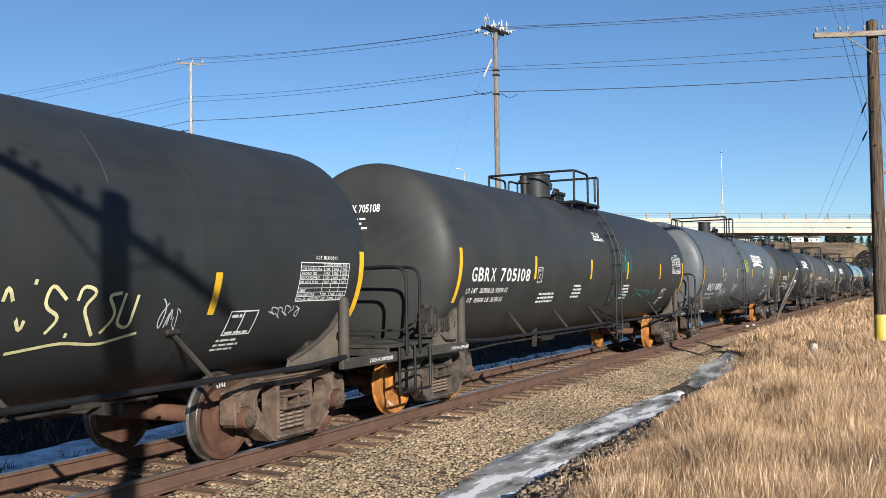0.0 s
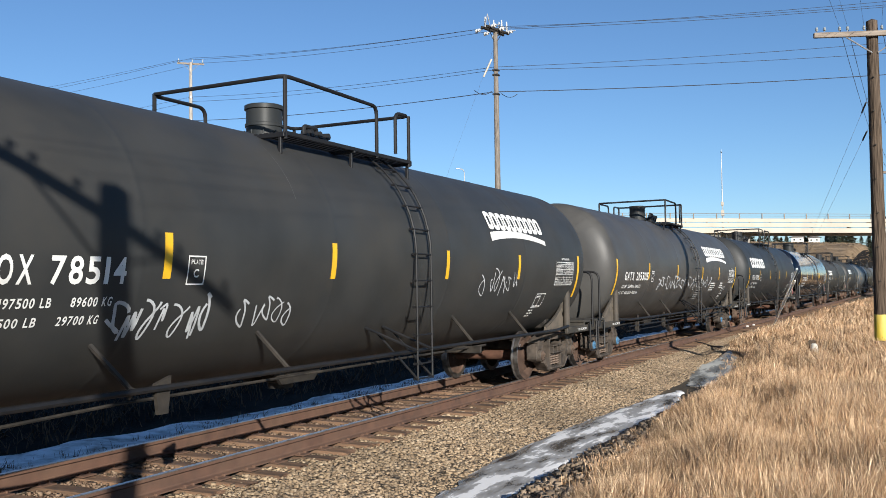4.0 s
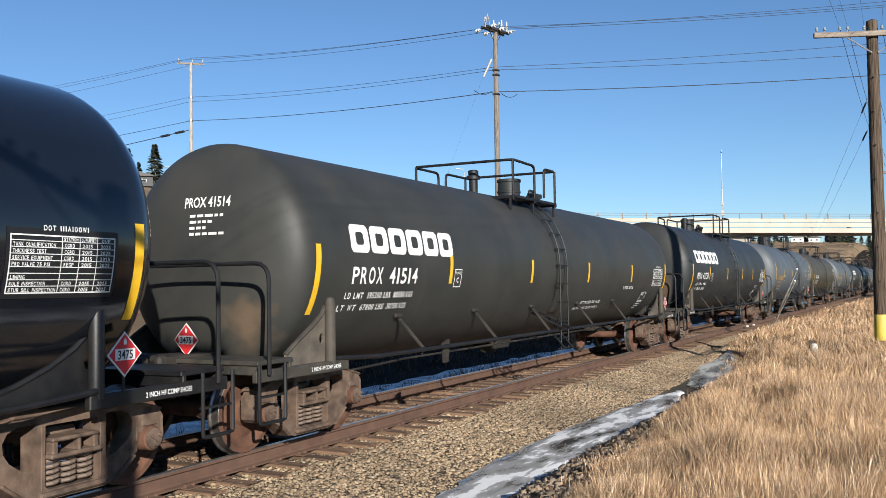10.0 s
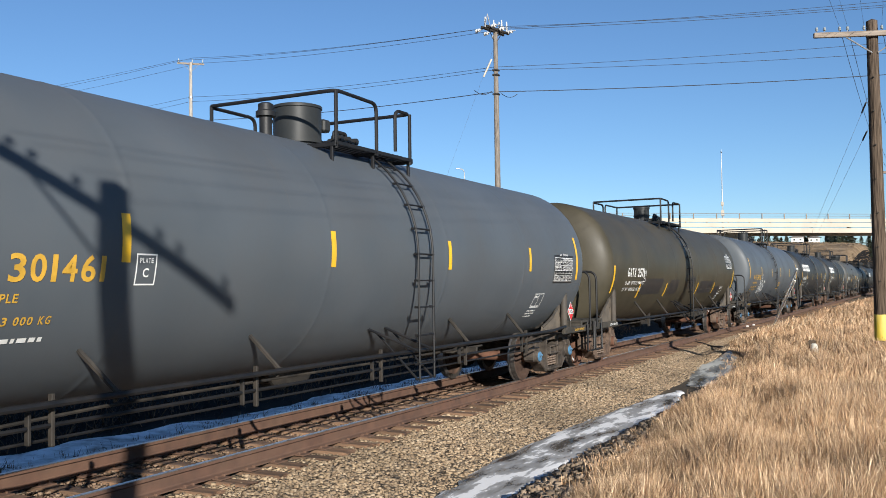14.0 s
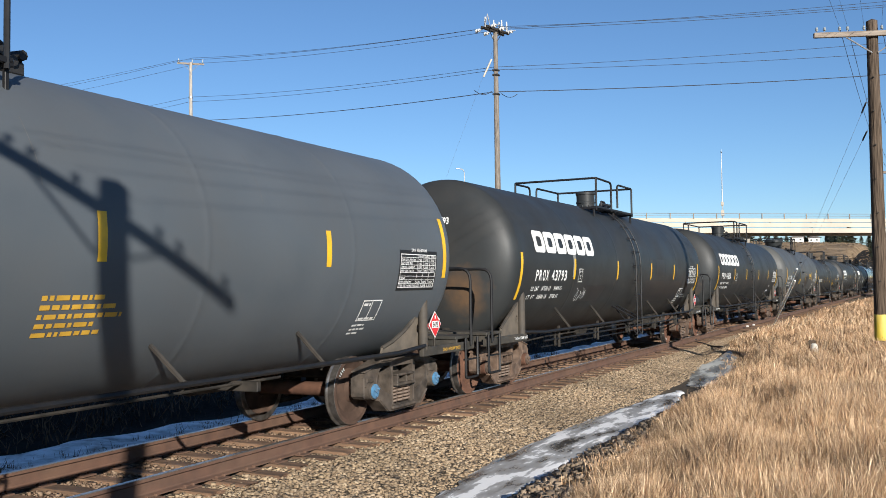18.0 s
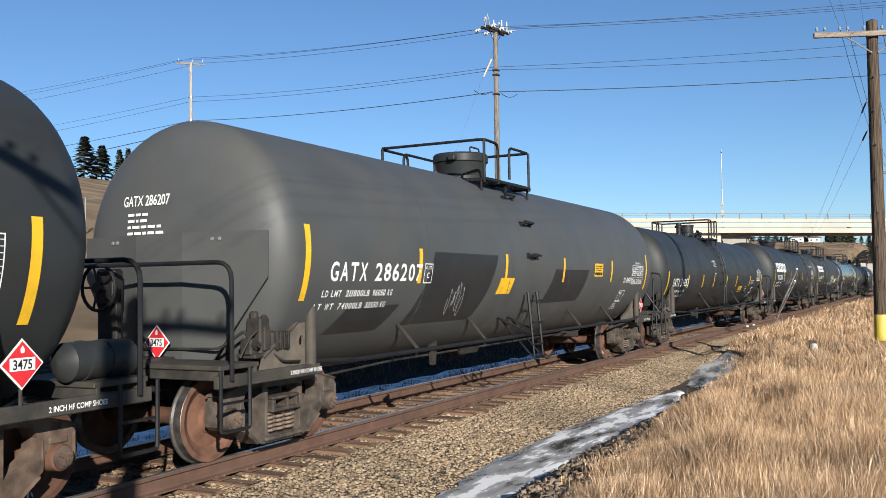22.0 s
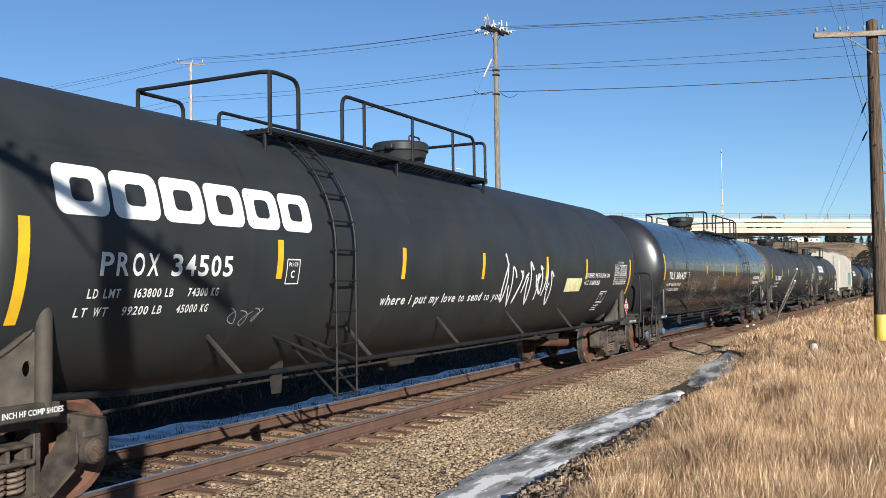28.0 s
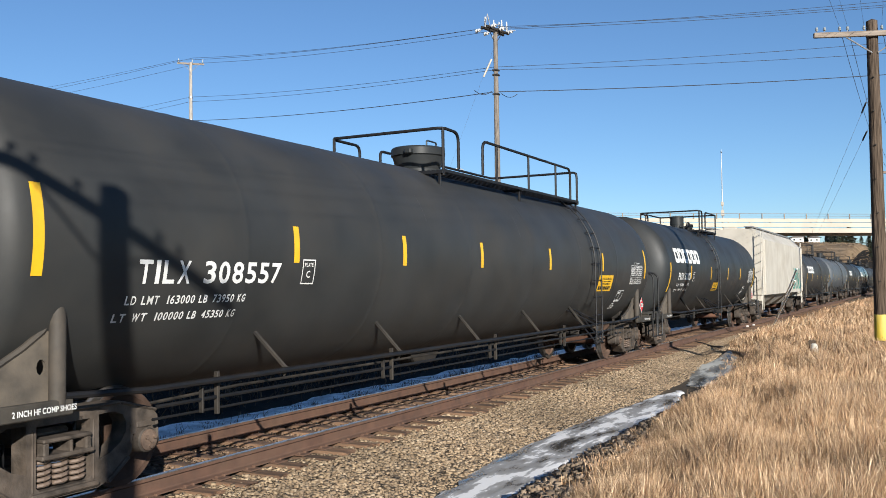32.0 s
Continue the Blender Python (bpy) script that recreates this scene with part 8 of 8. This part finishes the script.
def house(x, y, z, yaw, w, d, h, wall, label):
    hs = empty("house", Matrix.Translation((x, y, z)) @ Matrix.Rotation(yaw, 4, "Z"), label, "house", "hill top houses")
    bm = bmesh.new()
    box(bm, (0, 0, h / 2), (w, d, h))
    part("wall", bm, M[wall], hs)
    bm = bmesh.new()
    plate(bm, [(-w / 2 - 0.5, h), (w / 2 + 0.5, h), (0, h + w * 0.16)], -d / 2 - 0.4, d / 2 + 0.4)
    part("roof", bm, M["houseroof"], hs)
    for k in (-1, 1):
        for yy in (-d / 2 - 0.02, d / 2 + 0.02):
            bm = bmesh.new()
            box(bm, (k * w * 0.25, yy, h * 0.55), (w * 0.16, 0.06, h * 0.3))
            win = part("window", bm, M["housewhite"], hs)
            bm = bmesh.new()
            box(bm, (k * w * 0.25, yy + (-0.02 if yy < 0 else 0.02), h * 0.55), (w * 0.13, 0.06, h * 0.24))
            part("pane", bm, M["window"], win)


for ang, r, w, d, h, wall, lab in ((0.077, 300, 3.6, 4, 1.8, "housewhite", "white house with grey roof on the far hill"), (0.061, 300, 3.2, 4, 1.8, "housewhite", "small white house on the far hill"), (0.783, 139, 5.2, 4, 1.45, "housegrey", "low dark grey house with white window frames on the hill top"), (0.757, 160, 2.6, 3, 1.3, "housewhite", "small white building on the hill top")):
    x, y = polar(ang, r)
    house(x, y, gz(x, y) - 0.3, ang + 1.57, w, d, h, wall, lab)

fence = tagged(new("wire_fence"), "grey chain-link fence posts and rails on the hillside", "fence")
fpost = shared("fence_post", lambda bm: spin(bm, [(-0.3, 0.04), (1.9, 0.04), (1.92, 0.0)], "z", 8), M["galv"])
prev = None
for i in range(26):
    x, y = 20.0 + 2.6 * i, 27.0 + 0.35 * i
    z = gz(x, y)
    part("fence_post", fpost, None, fence, m=pose(x, y, z))
    if prev:
        bm = bmesh.new()
        tube(bm, [(prev[0], prev[1], prev[2] + 1.85), (x, y, z + 1.85)], 0.025, 6)
        part("fence_rail", bm, M["galv"], fence)
    prev = (x, y, z)


x, y = polar(0.7587, 200)
street_lamp(x, y, gz(x, y), 6.1, "grey street lamp with a curved arm on the hill road", (1.9, -2.0), 0.75, 0.09)

# ---- small things beside the line ----
def marker_post(x, y, label):
    z = gz(x, y)
    e = empty("marker_post", Matrix.Translation((x, y, z)), label, "marker post")
    bm = bmesh.new()
    spin(bm, [(-0.2, 0.08), (0.10, 0.078), (0.24, 0.085), (0.30, 0.075), (0.335, 0.035), (0.335, 0.0)], "z", 14)
    part("post_body", bm, M["hoppercream"], e)
    bm = bmesh.new()
    box(bm, (0.16, 0.05, 0.2), (0.05, 0.16, 0.4), 0.02)
    part("post_stake", bm, M["pole"], e)


marker_post(22.3, -5.95, "short worn white marker stub in dry grass")
bm = bmesh.new()
tube(bm, bend([(32.2, offset_y(32.2) - 0.82, -0.14), (32.1, -1.35, ground_z(32.1, -1.35) + 0.03), (31.6, -1.75, ground_z(31.6, -1.75) + 0.03), (30.4, -2.35, ground_z(30.4, -2.35) + 0.03), (28.6, -2.95, ground_z(28.6, -2.95) + 0.02)], 0.3), 0.032, 8)
tagged(new("track_cable", mesh_of(bm, "track_cable", M["rubber"], 60)), "black signal cable running from the rail to the ground", "cable")
for k, (sx, oo) in enumerate(((41.5, -0.98), (43.0, -1.0))):
    bm = bmesh.new()
    box(bm, (0, 0, 0.02), (0.17, 0.10, 0.075), 0.02)
    b = tagged(new("rail_bond_box", mesh_of(bm, "rail_bond_box", M["housewhite"], 0)), "small white box fixed beside the rail", "track box")
    b.matrix_basis = Matrix.Translation(on_track(sx, oo, -0.12))


# ---- covered hopper in the train ----
def hopper_car(uL, uT):
    half = (uT - uL) / 2
    car = empty("hopper_car", Matrix(), "cream covered hopper car with a teal scrawl", "hopper car")
    CARS.append((car, (uL + uT) / 2, half - 1.4))
    w = 1.56

    def body(bm):
        sec = [(-w, 1.25), (-w, 3.75), (-1.1, 4.25), (1.1, 4.25), (w, 3.75), (w, 1.25)]
        rings = []
        for x, dz in ((-half + 0.5, 1.35), (-half + 0.55, 0), (half - 0.55, 0), (half - 0.5, 1.35)):
            rings.append([bm.verts.new((x, y, max(z, 1.25 + dz) if z < 2 else z)) for y, z in sec])
        for q0, q1 in zip(rings, rings[1:]):
            for j in range(6):
                bm.faces.new((q0[j], q0[(j + 1) % 6], q1[(j + 1) % 6], q1[j]))
        bm.faces.new(rings[0])
        bm.faces.new(rings[-1][::-1])
    part("hopper_body", shared("hopper_body", body, M["hoppercream"], 0), None, car)
    rib = shared("side_rib", lambda bm: box(bm, (0, 0, 2.5), (0.07, 0.06, 2.5), 0.01), M["hoppercream"])
    for i in range(2):
        for y in (-w - 0.02, w + 0.02):
            part("side_rib", rib, None, car, m=pose(-half + 0.6 if i else half - 0.6, y, 0))
    for sgn in (-1, 1):
        def slope(bm, sgn=sgn):
            plate(bm, [(sgn * (half - 0.5), 2.6), (sgn * (half - 2.6), 1.2), (sgn * (half - 2.7), 1.3), (sgn * (half - 0.6), 2.7)], -1.45, 1.45)
        part("slope_sheet", shared("slope_sheet|%d" % sgn, slope, M["hoppercream"], 0), None, car)
        def sill(bm, sgn=sgn):
            box(bm, (sgn * (half - 0.8), 0, 1.0), (2.6, 0.6, 0.3), 0.02)
            box(bm, (sgn * (half - 0.1), 0, 1.1), (0.25, 3.0, 0.25), 0.02)
        part("end_sill", shared("end_sill|%d" % sgn, sill, M["hoppercream"]), None, car)
        def cp(bm, sgn=sgn):
            box(bm, (sgn * (half + 0.45), 0, 0.86), (0.9, 0.16, 0.18), 0.03)
            box(bm, (sgn * (half + 0.8), 0.0, 0.86), (0.22, 0.3, 0.28), 0.05)
        part("coupler", shared("hopper_coupler|%d" % sgn, cp, M["cast"]), None, car)
        for y in (-1.5, 1.5):
            def lad(bm, sgn=sgn, y=y):
                for dx in (0.0, 0.42):
                    tube(bm, [(sgn * (half - 0.1 - dx), y, 0.6), (sgn * (half - 0.1 - dx), y, 4.1)], 0.022, 6)
                for k in range(9):
                    tube(bm, [(sgn * (half - 0.1), y, 0.8 + 0.4 * k), (sgn * (half - 0.52), y, 0.8 + 0.4 * k)], 0.014, 6)
            part("end_ladder", shared("end_ladder|%d|%d" % (sgn, y > 0), lad, M["hoppercream"]), None, car)
        add_truck(car, sgn * (half - 1.4), {})
    def walkway(bm):
        for y in (-0.9, 0.9):
            box(bm, (0, y, 4.36), (2 * half - 1.0, 0.34, 0.05))
            for k in range(14):
                box(bm, (-half + 0.9 + k * (2 * half - 1.8) / 13, y, 4.3), (0.05, 0.34, 0.12))
    part("roof_walk", shared("roof_walk", walkway, M["galv"]), None, car)
    for i in range(4):
        def hatch(bm):
            box(bm, (0, 0, 4.32), (2.6, 0.6, 0.14), 0.04)
        part("roof_hatch", shared("roof_hatch", hatch, M["hoppercream"]), None, car, m=pose(-half + 2.4 + i * (2 * half - 4.8) / 3, 0, 0))
    for i in range(3):
        def bay(bm):
            rings = [[bm.verts.new((x * k, y * k2, z)) for x, y in ((-1, -1), (1, -1), (1, 1), (-1, 1))] for k, k2, z in ((1.9, 1.5, 1.3), (0.55, 0.6, 0.62))]
            for j in range(4):
                bm.faces.new((rings[0][j], rings[0][(j + 1) % 4], rings[1][(j + 1) % 4], rings[1][j]))
            bm.faces.new(rings[1])
        part("hopper_bay", shared("hopper_bay", bay, M["hoppercream"], 0), None, car, m=pose((i - 1) * 3.6, 0, 0))
    rg2 = random.Random(4)
    for k in range(6):
        bm = bmesh.new()
        cx = half - 4.2 + 0.5 * k
        pts = [(cx + 0.3 * math.sin(t * 1.3 + k), -w - 0.006 - 0.0008 * k, 2.0 + 0.55 * math.cos(t)) for t in [6.28 * i / 20 for i in range(21)]]
        for p, q in zip(pts, pts[1:]):
            d = Vector(q) - Vector(p)
            nn = Vector((-d.z, 0, d.x)).normalized() * 0.045
            bm.faces.new([bm.verts.new(Vector(p) + nn), bm.verts.new(Vector(q) + nn), bm.verts.new(Vector(q) - nn), bm.verts.new(Vector(p) - nn)])
        part("spray_scrawl", bm, M["teal"], car, "teal spray scrawl", smooth=0)


hopper_car(208.6, 223.6)


# ---- traffic on the bridge ----
ROAD = []


def road_car(paint, label, rows, lane):
    """A small car on the bridge deck: rows of (seconds, metres along the deck)."""
    c = empty("car", Matrix(), label, "car", "cars on the bridge")
    way = 1 if rows[-1][1] > rows[0][1] else -1

    def body(bm):
        prof = [(-1.8, 0.3), (1.8, 0.3), (1.84, 0.7), (1.25, 0.88), (0.65, 1.38), (-0.75, 1.4), (-1.4, 0.95), (-1.84, 0.86)]
        plate(bm, prof, -0.85, 0.85)
        bmesh.ops.bevel(bm, geom=bm.edges[:], offset=0.06, segments=2, affect="EDGES")
    part("car_body", shared("car_body|" + paint, body, M[paint]), None, c)
    def glass(bm):
        plate(bm, [(1.06, 0.95), (0.58, 1.33), (-0.68, 1.35), (-1.15, 0.98)], -0.862, 0.862)
    part("side_window", shared("side_window", glass, M["window"], 0), None, c)
    for x in (-1.12, 1.12):
        for y in (-0.8, 0.8):
            def wh(bm):
                spin_y(bm, [(-0.1, 0.0), (-0.1, 0.3), (-0.08, 0.33), (0.08, 0.33), (0.1, 0.3), (0.1, 0.0)], (0, 0, 0), 18)
            part("wheel", shared("car_wheel", wh, M["rubber"]), None, c, m=pose(x, y, 0.33))
    ROAD.append((c, rows, lane, way))


road_car("carblack", "black car driving over the bridge", [(0.0, -18.4), (3.0, 10.1), (32.0, 285.0)], 1.5)
road_car("carblack", "dark saloon car driving over the bridge", [(0.0, 290.0), (19.0, 18.4), (20.0, 4.2), (32.0, -160.0)], 4.0)
road_car("carsilver", "pale silver car driving over the bridge", [(0.0, 265.0), (23.0, 18.6), (24.0, 6.9), (25.0, -2.6), (32.0, -70.0)], 4.0)
road_car("carblack", "dark hatchback car driving over the bridge", [(0.0, -291.5), (27.5, -0.2), (28.0, 5.1), (32.0, 47.5)], 1.5)


# ---- the train's run and the traffic ----
SPEED, SLOWING = 10.7063, -0.0396


# the train's small surges, in metres, at whole seconds
SURGE = {1: -0.36, 3: 0.3, 6: -0.35, 8: 0.06, 9: -0.34, 10: 0.1, 11: 0.2, 14: -0.21, 20: 0.04, 22: 0.08, 23: -0.08, 24: 0.21, 30: -0.35, 32: -0.09}


def run(u, t):
    lo = int(t)
    push = SURGE.get(lo, 0.0) * (1 - (t - lo)) + SURGE.get(lo + 1, 0.0) * (t - lo)
    return u - SPEED * (t - 16) - SLOWING * (t - 16) ** 2 / 2 + push


def motions():
    for car, u, b in CARS:
        rows = []
        for i in range(33):
            s = run(u, float(i))
            a, c = on_track(s - b), on_track(s + b)
            d = c - a
            rows.append((float(i), Matrix.Translation((a + c) / 2) @ Matrix.Rotation(math.atan2(d.y, d.x), 4, "Z")))
        walk(car, rows)
    # the wheels roll with the train
    turns = 620
    for axle, x in WHEELSETS:
        walk(axle, [(32.0 * i / turns, Matrix.Translation((x, 0, WHEEL_R)) @ Matrix.Rotation(run(x, 32.0 * i / turns) / WHEEL_R, 4, "Y")) for i in range(turns + 1)])
    for car, rows, lane, way in ROAD:
        walk(car, [(t, BROT @ Matrix.Translation((u, lane, 7.19)) @ Matrix.Rotation(0 if way > 0 else math.pi, 4, "Z")) for t, u in rows])


motions()
